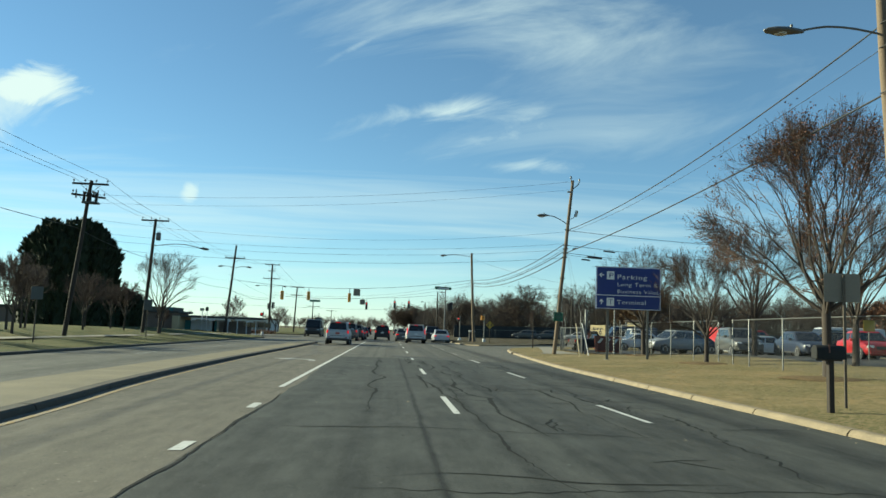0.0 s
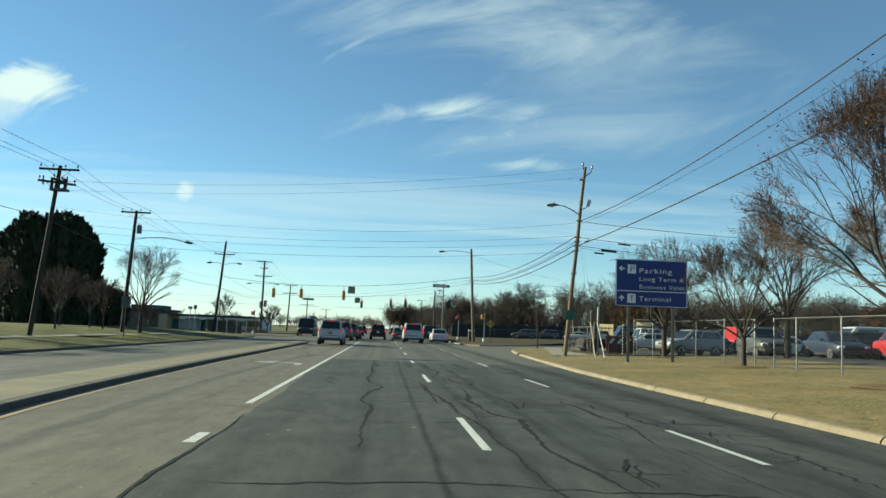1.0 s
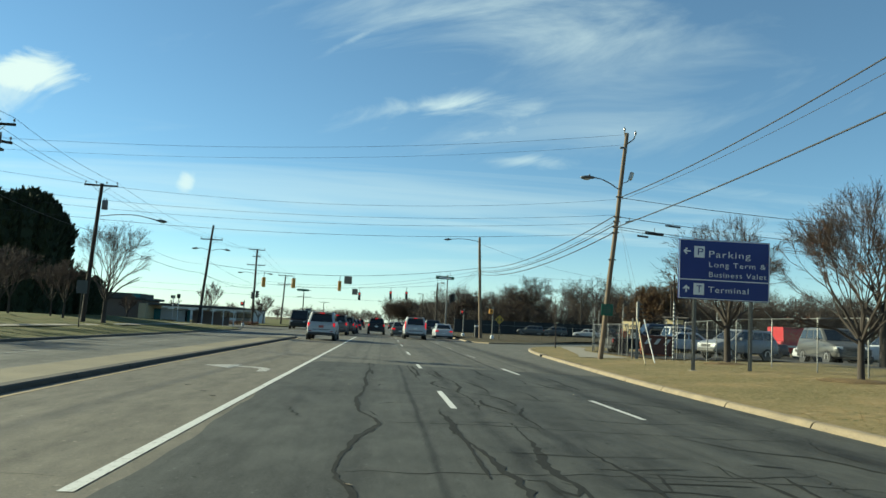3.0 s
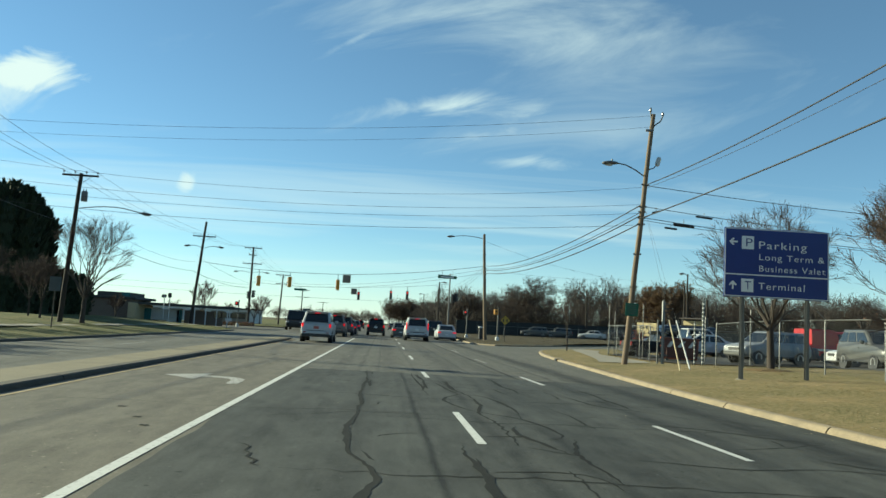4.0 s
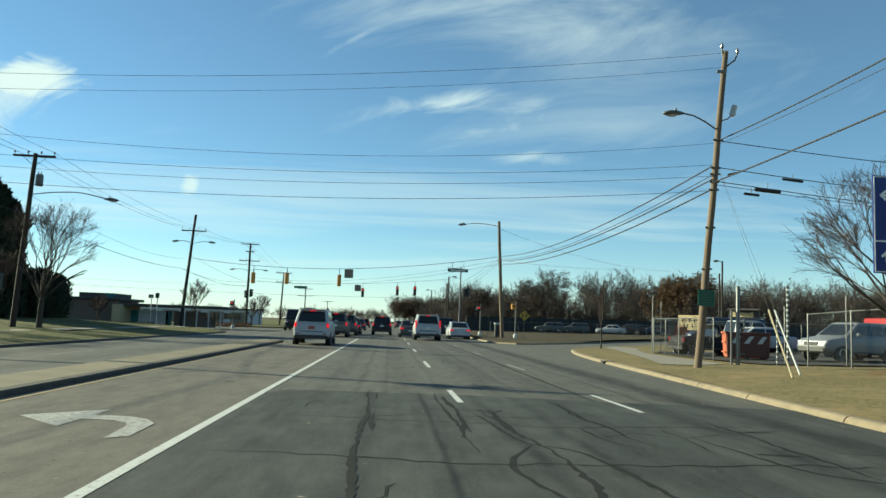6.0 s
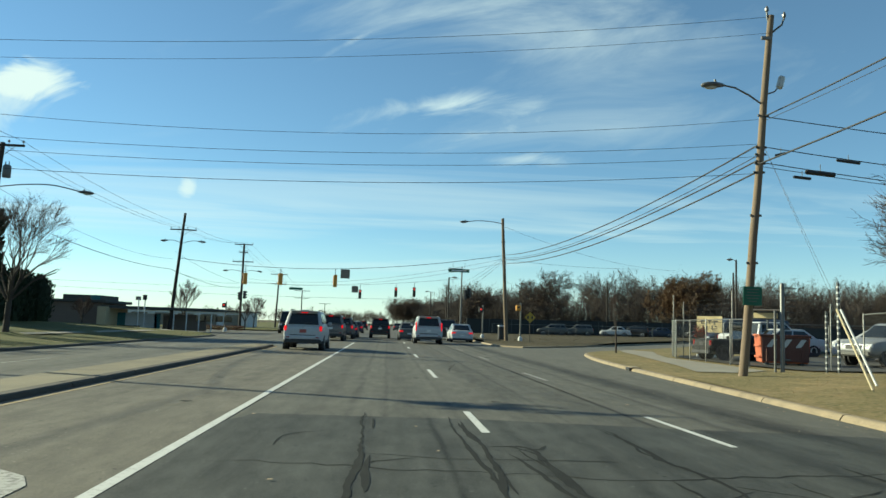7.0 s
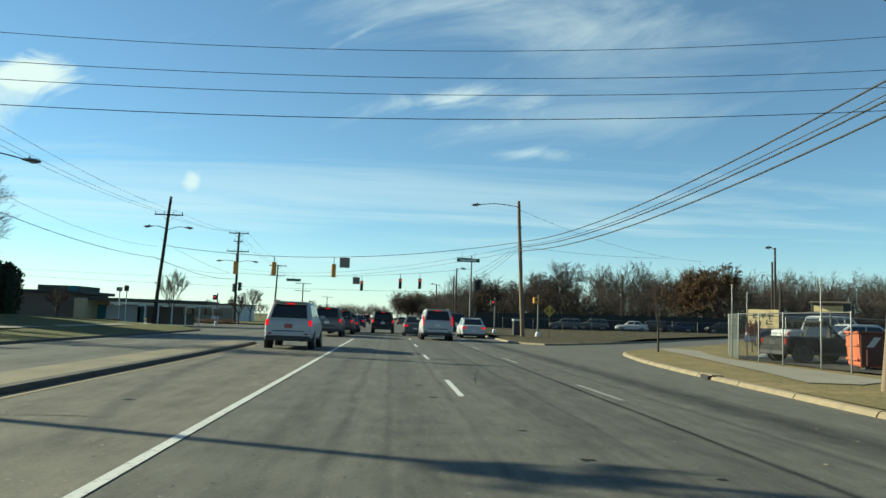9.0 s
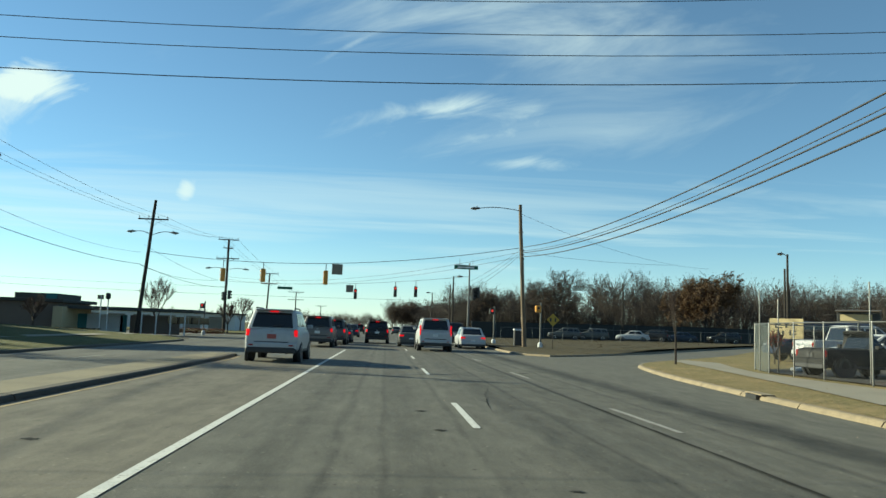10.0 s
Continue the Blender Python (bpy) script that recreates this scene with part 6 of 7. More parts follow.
    for sx in (-1, 1):
        part("tail_lamp", Shape().box((lw, 0.10, lh), (sx * (w * 0.93 - lw / 2), -hy + 0.05, lz), None, 0.03), lampm, ob, "lit red tail lamp" if brake else "red tail lamp")
        part("headlamp", Shape().box((0.34, 0.14, 0.16), (sx * (w * 0.70), hy - 0.10, hoodz - 0.24), Matrix.Rotation(radians(-14 * sx), 3, "Z"), 0.04), HEADLAMP, ob)
        part("mirror", Shape().box((0.20, 0.10, 0.15), (sx * (w + 0.08), y1 - 0.55, belt + 0.08), None, 0.035), mat, ob)
        if rails:
            part("roof_rail", Shape().tube([(sx * wt * 0.92, t0 + 0.15, zt), (sx * wt * 0.92, t0 + 0.25, zt + 0.10), (sx * wt * 0.92, t1 - 0.3, zt + 0.10), (sx * wt * 0.92, t1 - 0.15, zt)], 0.022, 6), TRIM, ob)
        part("sill", Shape().box((0.05, L * 0.48, 0.10), (sx * w * 0.955, 0, clear + 0.05), None, 0.015), TRIM, ob)
        for k in ((0.0,) if kind in ("sedan", "pickup") else (0.05, -0.95)):
            part("door_handle", Shape().box((0.03, 0.16, 0.03), (sx * (w + 0.002), k, belt - 0.16), None, 0.01), mat, ob)
    if brake:
        part("high_brake_lamp", Shape().box((0.30 if kind != "sedan" else 0.22, 0.04, 0.045), (0, (t0 - 0.035) if kind != "sedan" else y0 + 0.3, zt - 0.03 if kind != "sedan" else belt + 0.12), None, 0.01), TAIL_ON, ob, "lit red brake lamp")
    bz = clear + 0.20
    part("rear_bumper", Shape().box((Wd * 0.93, 0.16, 0.26), (0, -hy + 0.01, bz), None, 0.05), cladding or mat, ob)
    part("bumper_step", Shape().box((Wd * 0.92, 0.18, 0.17), (0, -hy + 0.0, clear + 0.06), None, 0.03), TRIM, ob)
    part("front_bumper", Shape().box((Wd * 0.80, 0.16, 0.22), (0, hy - 0.04, clear + 0.16), None, 0.05), cladding or mat, ob)
    part("grille", Shape().box((Wd * 0.42, 0.06, 0.17), (0, hy - 0.02, hoodz - 0.30), None, 0.02), TRIM, ob)
    part("number_plate", Shape().box((0.31, 0.012, 0.155), (0, -hy - 0.012 + (0.0 if kind != "sedan" else -0.01), lerp(clear, tailz, 0.66 if kind != "sedan" else 0.45)), None, 0.004), plate or PLATE_PALE, ob, "plain number plate")
    if kind == "suv":
        part("spoiler", Shape().box((wt * 1.75, 0.34, 0.05), (0, t0 - 0.02, zt + 0.015), Matrix.Rotation(radians(-6), 3, "X"), 0.02), mat, ob)
        part("valance", Shape().box((Wd * 0.86, 0.06, 0.16), (0, -hy - 0.05, clear + 0.1), None, 0.02), TRIM, ob)
        for sx in (-1, 1):
            part("reflector", Shape().box((0.16, 0.02, 0.05), (sx * w * 0.72, -hy - 0.07, clear + 0.24), None, 0.008), TAIL_OFF, ob)
        part("tailpipe", Shape().tube([(w * 0.55, -hy + 0.2, clear - 0.02), (w * 0.55, -hy - 0.06, clear - 0.02)], 0.035, 8), STEEL_DARK, ob)
    if kind in ("suv", "van"):
        part("tailgate_trim", Shape().box((Wd * 0.62, 0.02, 0.05), (0, -hy + 0.005, lerp(clear, tailz, 0.42)), None, 0.006), TRIM, ob)
        part("emblem", Shape().box((0.12, 0.012, 0.05), (0, -hy - 0.004, lerp(clear, tailz, 0.88)), None, 0.004), RIM, ob)
        part("rear_wiper", Shape().tube([(0, y0 - 0.01, zb + 0.1), (0.38, y0 + 0.0, zb + 0.14)], 0.012, 6), TRIM, ob)
    # wheels
    for sx in (-1, 1):
        for wy in (-hy + 0.19 * L, hy - 0.19 * L):
            c0 = Vector((sx * (w - 0.13), wy, r))
            ax = Vector((sx, 0, 0))
            part("wheel_arch", Shape().tube([c0 + ax * 0.02, c0 + ax * 0.128 + Vector((0, 0, 0.01))], [r + 0.08, r + 0.07], 20), TRIM, ob)
            wh = part("tyre", Shape().tube([c0 - ax * 0.12, c0 - ax * 0.11, c0 + ax * 0.115, c0 + ax * 0.135], [r * 0.93, r, r, r * 0.90], 20), TYRE, ob, smooth=True)
            part("rim", Shape().tube([c0 + ax * 0.12, c0 + ax * 0.14, c0 + ax * 0.125], [r * 0.66, r * 0.64, r * 0.2], 14), TRIM if mat is MATT_BLACK else RIM, wh)
    return ob


# queue ahead
car((-3.4, 62.7, 0), 0.0, WHITE_PAINT, "white sport utility vehicle with brake lamps lit, waiting to turn", "suv", 4.45, 1.86, 1.78, True, PLATE, True)
car((-3.6, 82.5, 0), 0.5, TAN_PAINT, "dark taupe sport utility vehicle with lit brake lamps", "suv", 4.8, 1.92, 1.82, True)
car((-3.2, 90.0, 0), 0, GREY_PAINT, "dark grey sport utility vehicle in the turn queue", "suv", 4.7, 1.88, 1.72, True)
car((-3.1, 97.0, 0), 0, NAVY_PAINT, "dark blue car in the turn queue", "sedan", 4.7, 1.82, 1.48, True)
car((-4.6, 112.0, 0), 8, BLACK_PAINT, "black car turning ahead at the junction", "sedan", 4.7, 1.82, 1.48, True)
car((-0.2, 97.6, 0), 0, BLACK_PAINT, "black sport utility vehicle with lit brake lamps in the middle lane", "suv", 4.6, 1.9, 1.78, True)
car((3.4, 82.0, 0), 0, WHITE_PAINT, "large white sport utility vehicle with tall lit tail lamps", "suv", 5.2, 2.04, 1.92, True, None, True, vertical_lamps=True)
car((2.3, 91.0, 0), 0, GREY_PAINT, "grey saloon car ahead of the white vehicle", "sedan", 4.8, 1.84, 1.5, True)
car((6.7, 91.2, 0), 0, WHITE_PAINT, "white saloon car with brake lamps lit, waiting at the junction", "sedan", 5.0, 1.9, 1.5, True)
car((6.2, 100.0, 0), 0, BLACK_PAINT, "black pickup ahead of the white saloon", "pickup", 5.6, 1.98, 1.9, False)
car((-9.9, 110.0, street_z(-9.9, 110)), 180, BLACK_PAINT, "dark bus seen from the front in the oncoming lanes", "van", 6.5, 2.3, 2.35, False, name="bus", category="bus", group="oncoming traffic")

for x, y, mt, kd, lab in ((-3.6, 128.0, NAVY_PAINT, "sedan", "dark blue saloon car beyond the junction"), (-0.6, 150.0, SILVER_PAINT, "suv", "silver car beyond the junction"), (-4.2, 175.0, BLACK_PAINT, "suv", "black car far down the road"),
                          (2.6, 185.0, GREY_PAINT, "sedan", "grey car far down the road"), (-9.6, 190.0, WHITE_PAINT, "suv", "pale car coming along the far road"), (-0.4, 230.0, BLACK_PAINT, "suv", "dark car far down the road")):
    car((x, y, street_z(x, y)), 180 if x < -8 else 0, mt, lab, kd, 4.6, 1.84, 1.5 if kd == "sedan" else 1.7, x > -8, group="far traffic")

# parking lot
def lot_car(x, y, heading, mat, label, kind, L=4.6, Wd=1.85, Hh=1.7, **kw):
    return car((x, y, right_z(x, y) + 0.04), heading, mat, label, kind, L, Wd, Hh, group="parked cars", **kw)


lot_car(21.6, 55.6, 106, SILVER_PAINT, "silver sport utility vehicle parked behind the fence", "suv", 4.6, 1.9, 1.75, cladding=GREY_PAINT)
lot_car(33.5, 75.5, 60, WHITE_PAINT, "white car parked at the back of the lot", "sedan", 4.7, 1.84, 1.5)
red = lot_car(31.2, 64.0, -86, RED_PAINT, "bright red pickup truck with a box body and pale stripe", "pickup", 6.2, 2.1, 2.0)
part("box_body", Shape().loft([[V((x * k, y, z)) for x, y in ((-1.0, -2.95), (1.0, -2.95), (1.0, -1.05 - dy), (-1.0, -1.05 - dy))] for k, z, dy in ((1.0, 0.95, 0.0), (1.0, 1.7, 0.0), (0.97, 2.05, 0.25), (0.9, 2.12, 0.35))]), RED_PAINT, red, "tall red box over the bed")
for sx in (-1, 1):
    part("pale_stripe", Shape().box((0.02, 4.6, 0.13), (sx * 1.055, -0.5, 0.78), None, 0.005), STRIPE_WHITE, red, "white side stripe")
lot_car(23.2, 48.4, 172, GREY_PAINT, "grey sport utility vehicle parked nose out", "suv", 4.6, 1.9, 1.8)
lot_car(25.6, 45.0, 172, NAVY_PAINT, "dark blue saloon car parked in the lot", "sedan", 4.9, 1.85, 1.48)
lot_car(29.6, 49.5, 80, BLACK_PAINT, "black sport utility vehicle parked in the second row", "suv", 4.7, 1.9, 1.75)
lot_car(27.2, 41.2, 168, RED_PAINT, "red hatchback parked in the lot", "sedan", 4.5, 1.8, 1.52)
lot_car(28.6, 37.0, 172, WHITE_PAINT, "white sport utility vehicle parked in the lot", "suv", 4.7, 1.88, 1.7)
lot_car(31.0, 50.0, 84, WHITE_PAINT, "white van parked in the back row", "van", 5.4, 2.0, 2.1)
lot_car(34.0, 44.0, 80, SILVER_PAINT, "silver car parked in the back row", "suv", 4.7, 1.85, 1.6)
lot_car(28.6, 57.0, 84, WHITE_PAINT, "white saloon car parked in the second row", "sedan", 4.7, 1.85, 1.5)
lot_car(36.0, 62.0, 84, WHITE_PAINT, "white pickup parked at the far side", "pickup", 5.4, 1.95, 1.85)
lot_car(16.6, 59.4, -84, MATT_BLACK, "black open-topped off-road vehicle in the works yard", "pickup", 3.6, 1.7, 1.55, plate=TRIM)
lot_car(24.0, 71.2, -88, WHITE_PAINT, "white pickup with red tail lamps in the works yard", "pickup", 5.6, 1.98, 1.9)
lot_car(22.6, 67.0, 90, WHITE_PAINT, "white saloon car behind the striped container", "sedan", 4.8, 1.85, 1.48)
lot_car(25.2, 61.5, 88, NAVY_PAINT, "dark blue car behind the striped container", "sedan", 4.7, 1.84, 1.5)
lot_car(24.1, 74.5, 88, NAVY_PAINT, "dark blue van behind the yard fence", "van", 5.6, 2.0, 2.1)
yb = thing("price_board", (24.6, 37.0, right_z(24.6, 37.0)), "small yellow placard on a post in the lot", "sign")
part("post", Shape().tube([(0, 0, -0.1), (0, 0, 1.9)], 0.03, 8), GALV, yb)
part("panel", Shape().box((0.6, 0.03, 0.55), (0, -0.03, 1.75), None, 0.006), SIGN_YELLOW, yb)


# ---- trees ----
def grow(rng, out, p, d, length, r, level, spec):
    """One branch and its children; out collects (level, points, radii)."""
    n = (5, 6, 4, 3, 3, 2)[min(level, 5)]
    pts, rad = [p.copy()], [r]
    cur, dd = p.copy(), d.normalized()
    for k in range(n):
        lift = spec["lift"] * (0.3 if level == 0 else 1.0)
        dd = (dd + Vector((rng.gauss(0, 1), rng.gauss(0, 1), rng.gauss(0, 0.6))) * spec["wander"] + Vector((0, 0, lift)) * (k / n)).normalized()
        cur = cur + dd * (length / n)
        pts.append(cur.copy())
        rad.append(max(spec["tip"], r * (1 - 0.72 * (k + 1) / n)))
    out.append((level, pts, rad))
    if level >= len(spec["kids"]):
        return
    kids = spec["kids"][level]
    start = spec["start"][level]
    for j in range(kids):
        t = start + (1 - start) * (j + rng.random()) / kids
        i = min(n - 1, int(t * n))
        f = t * n - i
        q = pts[i].lerp(pts[i + 1], f)
        along = (pts[i + 1] - pts[i]).normalized()
        az = 2 * math.pi * (j / kids * (1 if level == 0 else 1.62) + rng.uniform(-0.08, 0.08)) + level
        side = along.cross(Vector((math.cos(az), math.sin(az), 0.15))).normalized()
        ang = radians(rng.uniform(*spec["angle"][level]))
        nd = along * math.cos(ang) + side * math.sin(ang)
        nl = length * spec["ratio"][level] * rng.uniform(0.75, 1.2) * (1.0 if level == 0 else (1.15 - 0.5 * t))
        nr = max(spec["tip"], lerp(rad[i], rad[i + 1], f) * spec["thin"])
        grow(rng, out, q, nd, nl, nr, level + 1, spec)


ROUND = dict(kids=[7, 6, 5, 4], start=[0.55, 0.3, 0.25, 0.2], angle=[(30, 62), (22, 50), (22, 50), (22, 55)], ratio=[1.0, 0.55, 0.58, 0.6], lift=0.07, wander=0.09, tip=0.012, thin=0.62)
SHRUB = dict(fork=True, limbs=8, levels=4, spread=(8, 44), split=(9, 30), shrink=0.76, first=0.9, side=7, curve=0.04, tip=0.008, thin=0.66, trunk=0.42)
BRUSH = dict(kids=[7, 5, 4], start=[0.4, 0.3, 0.25], angle=[(14, 40), (14, 40), (18, 45)], ratio=[1.2, 0.5, 0.55], lift=0.06, wander=0.08, tip=0.012, thin=0.6)
TALL = dict(kids=[9, 5, 4], start=[0.35, 0.25, 0.2], angle=[(25, 50), (22, 48), (24, 50)], ratio=[0.42, 0.5, 0.55], lift=0.10, wander=0.06, tip=0.012, thin=0.5)


def fork(rng, out, p, d, length, r, level, spec):
    """A straight limb that divides again and again into narrow forks, with short side twigs."""
    dd = d.normalized()
    bend = Vector((rng.gauss(0, 1), rng.gauss(0, 1), rng.gauss(0, 0.5))) * spec["curve"] + Vector((0, 0, 0.03))
    pts, rad = [p.copy()], [r]
    n = 3
    for k in range(n):
        dd = (dd + bend).normalized()
        pts.append(pts[-1] + dd * (length / n))
        rad.append(max(spec["tip"], lerp(r, r * spec["thin"], (k + 1) / n)))
    out.append((min(4, level), pts, rad))

    def offshoot(q, axis, lo, hi):
        az = rng.uniform(0, 6.283)
        perp = axis.cross(Vector((math.cos(az), math.sin(az), rng.uniform(-0.4, 0.4)))).normalized()
        ang = radians(rng.uniform(lo, hi))
        return axis * math.cos(ang) + perp * math.sin(ang)
    if level >= 2:
        for _ in range(spec["side"]):
            t = rng.uniform(0.2, 1.0)
            i = min(n - 1, int(t * n))
            q = pts[i].lerp(pts[i + 1], t * n - i)
            nd = offshoot(q, dd, 18, 50)
            L = length * rng.uniform(0.35, 0.75)
            out.append((4, [q, q + nd * L * 0.5, q + (nd + Vector((0, 0, 0.12))) * L], [max(spec["tip"], rad[i] * 0.5), spec["tip"], spec["tip"] * 0.7]))
    if level >= spec["levels"]:
        for _ in range(3):
            nd = offshoot(pts[-1], dd, 5, 35)
            L = length * rng.uniform(0.4, 0.9)
            out.append((4, [pts[-1], pts[-1] + nd * L], [spec["tip"], spec["tip"] * 0.7]))
        return
    for _ in range(2 if rng.random() < 0.62 else 3):
        nd = offshoot(pts[-1], dd, *spec["split"])
        fork(rng, out, pts[-1], nd, length * spec["shrink"] * rng.uniform(0.8, 1.15), rad[-1] * 0.85, level + 1, spec)


def fork_tree(rng, out, trunk_len, girth, spec):
    top = Vector((rng.gauss(0, 0.03), rng.gauss(0, 0.03), trunk_len))
    out.append((0, [Vector((0, 0, -0.2)), Vector((0, 0, 0.05)), top * 0.5, top], [girth * 1.35, girth * 1.1, girth, girth * 0.9]))
    n = spec["limbs"]
    for k in range(n):
        az = 2 * math.pi * (k + rng.uniform(-0.3, 0.3)) / n * (2.0 if n > 6 else 1.0)
        ang = radians(lerp(spec["spread"][0], spec["spread"][1], (k + 0.5) / n))
        d = Vector((math.sin(ang) * math.cos(az), math.sin(ang) * math.sin(az), math.cos(ang)))
        fork(rng, out, top * rng.uniform(0.86, 1.0), d, trunk_len * spec["first"] * rng.uniform(0.85, 1.1), girth * rng.uniform(0.42, 0.6), 1, spec)


def fit_height(branches, h):
    """Scale branches so that the highest tip is h above the base."""
    top = max(p.z for _, pts, _ in branches for p in pts)
    k = h / top
    return [(l, [p * k for p in pts], rad) for l, pts, rad in branches]


def leaf_cards(rng, spots, size, flat=False):
    s = Shape()
    for p in spots:
        a, b = rng.uniform(0, 6.28), rng.uniform(-0.9, 0.9)
        u = Vector((math.cos(a), math.sin(a), 0 if flat else b)).normalized()
        v = u.cross(Vector((0, 0, 1)) if not flat else Vector((0.15, 0.1, 1))).normalized()
        if not flat:
            v = (v + Vector((0, 0, rng.uniform(-0.8, 0.3)))).normalized()
        k = size * rng.uniform(0.6, 1.3)
        s.add([p - u * k * 0.5, p + v * k * 0.28 + u * k * 0.05, p + u * k * 0.55, p - v * k * 0.28], [(0, 1, 2, 3)])
    return s


def tree(at, h, spec, seed, label, trunk=None, bark=None, twig=None, leaf=None, leaves=0, leafsize=0.09, girth=0.11, name="tree", trunk_len=1.9, lean=(0, 0), group="bare trees", squash=1.0):
    rng = random.Random(seed)
    out = []
    if spec.get("fork"):
        fork_tree(rng, out, trunk_len, girth, spec)
    else:
        grow(rng, out, Vector((0, 0, -0.15)), Vector((lean[0], lean[1], 1)), trunk_len, girth, 0, spec)
    out = fit_height(out, h)
    if squash != 1.0:
        out = [(l, [Vector((p.x * squash, p.y * squash, p.z)) for p in pts], rad) for l, pts, rad in out]
    ob = thing(name, at, label, "tree", group)
    tr, cr = Shape(), Shape()
    for l, pts, rad in out:
        if l <= 1:
            tr.tube(pts, rad, 8 if l == 0 else 6, cap=False)
        else:
            cr.tube(pts, rad, 4 if l == 2 else 3, cap=False)
    part("trunk", tr, bark or BARK, ob, smooth=True, recalc=False)
    part("crown", cr, twig or TWIG, ob, recalc=False)
    if leaves:
        tips = [pts[-1] for l, pts, _ in out if l >= 3] + [pts[len(pts) // 2] for l, pts, _ in out if l >= 3]
        spots = [rng.choice(tips) + Vector((rng.gauss(0, 0.07), rng.gauss(0, 0.07), rng.gauss(0, 0.07))) for _ in range(leaves)]
        part("foliage", leaf_cards(rng, spots, leafsize), leaf or LEAF_BROWN, ob, recalc=False)
    return ob


def crown_tree(at, h, width, fork_h, seed, label, limbs=10, spread=(6, 58), levels=6, girth=0.1, leaves=0, leafsize=0.08, clump=0.16, belly=0.52, twig=None, shift=(0.0, 0.0), side=5, first=0.2, group="bare trees"):
    """A street tree: straight limbs fan out from the fork and divide again and again until they fill a rounded crown."""
    rng = random.Random(seed)
    ob = thing("tree", at, label, "tree", group)
    low = fork_h * 0.95
    mid_z = low + belly * (h - low)
    fine = 0.0045 if h < 7.5 else 0.0058
    ph = [rng.uniform(0, 6.28) for _ in range(3)]

    def depth(p):
        """Below 1 inside the crown."""
        a = math.atan2(p.y, p.x)
        w = 0.5 * width * (1 + 0.10 * math.sin(3 * a + ph[0]) + 0.07 * math.sin(5 * a + ph[1]))
        up = (h - mid_z) if p.z > mid_z else (mid_z - low) * 1.25
        return ((p.x / w) ** 2 + (p.y / w) ** 2 + ((p.z - mid_z) / up) ** 2) ** 0.5
    tr, cr = Shape(), Shape()
    spots = []

    def bent(p):
        f = max(0.0, (p.z - fork_h) / (h - fork_h))
        return Vector((p.x + shift[0] * f, p.y + shift[1] * f, p.z))

    def turned(d, lo, hi):
        az = rng.uniform(0, 6.283)
        perp = d.cross(Vector((math.cos(az), math.sin(az), rng.uniform(-0.5, 0.5)))).normalized()
        ang = radians(rng.uniform(lo, hi))
        return (d * math.cos(ang) + perp * math.sin(ang)).normalized()

    def twiglet(p, d, L, r):
        n = turned(d, 14, 48)
        q = p + n * L * 0.5
        e = q + (n + Vector((rng.gauss(0, 0.12), rng.gauss(0, 0.12), 0.12))).normalized() * L * 0.5
        cr.tube([bent(p), bent(q), bent(e)], [r, r * 0.85, r * 0.55], 3, cap=False)
        spots.append(e)
        spots.append(q)

    def limb(p, d, L, r, level):
        bend = Vector((rng.gauss(0, 0.03), rng.gauss(0, 0.03), rng.gauss(0.012, 0.02)))
        pts, rad = [p], [r]
        dd = d
        n = 4
        for k in range(n):
            dd = (dd + bend + Vector((rng.gauss(0, 0.03), rng.gauss(0, 0.03), rng.gauss(0, 0.03)))).normalized()
            pts.append(pts[-1] + dd * L / n)
            rad.append(max(fine, r * (1 - 0.26 * (k + 1) / n)))
        (tr if level <= 2 else cr).tube([bent(q) for q in pts], rad, 6 if level <= 1 else (5 if level == 2 else 3), cap=False)
        if level >= 3:
            for _ in range(side):
                t = rng.uniform(0.1, 1.0) * n
                q = pts[int(min(n - 1, t))].lerp(pts[min(n, int(t) + 1)], t - int(t))
                twiglet(q, dd, h * rng.uniform(0.03, 0.075), max(fine, rad[-1] * 0.6))
        if level >= levels or depth(pts[-1]) > 1.0:
            for _ in range(3):
                twiglet(pts[-1], dd, h * rng.uniform(0.03, 0.07), fine)
            return
        out = Vector((pts[-1].x, pts[-1].y, 0.35 * (pts[-1].z - mid_z)))
        out = out.normalized() if out.length > 0.05 else Vector((0, 0, 1))
        for k in range(2 if rng.random() < 0.55 else 3):
            nd = (turned(dd, 9, 26) + out * 0.05).normalized()
            limb(pts[-1], nd, L * rng.uniform(0.72, 0.95), rad[-1] * rng.uniform(0.66, 0.82), level + 1)
    top = Vector((rng.gauss(0, 0.04), rng.gauss(0, 0.04), fork_h))
    tr.tube([Vector((0, 0, -0.2)), Vector((0, 0, 0.06)), top * 0.4, top * 0.8, top], [girth * 1.5, girth * 1.12, girth, girth * 0.95, girth * 0.8], 9, cap=False)
    for k in range(limbs):
        ang = radians(lerp(spread[0], spread[1], ((k + 0.5) / limbs) ** 0.85))
        az = 2.4 * k + rng.uniform(-0.4, 0.4)
        d = Vector((math.sin(ang) * math.cos(az), math.sin(ang) * math.sin(az), math.cos(ang)))
        limb(top * lerp(1.0, 0.78, k / limbs), d, h * first * rng.uniform(0.85, 1.15), girth * rng.uniform(0.36, 0.52), 1)
    part("trunk", tr, BARK, ob, smooth=True, recalc=False)
    part("crown", cr, twig or TWIG, ob, recalc=False)
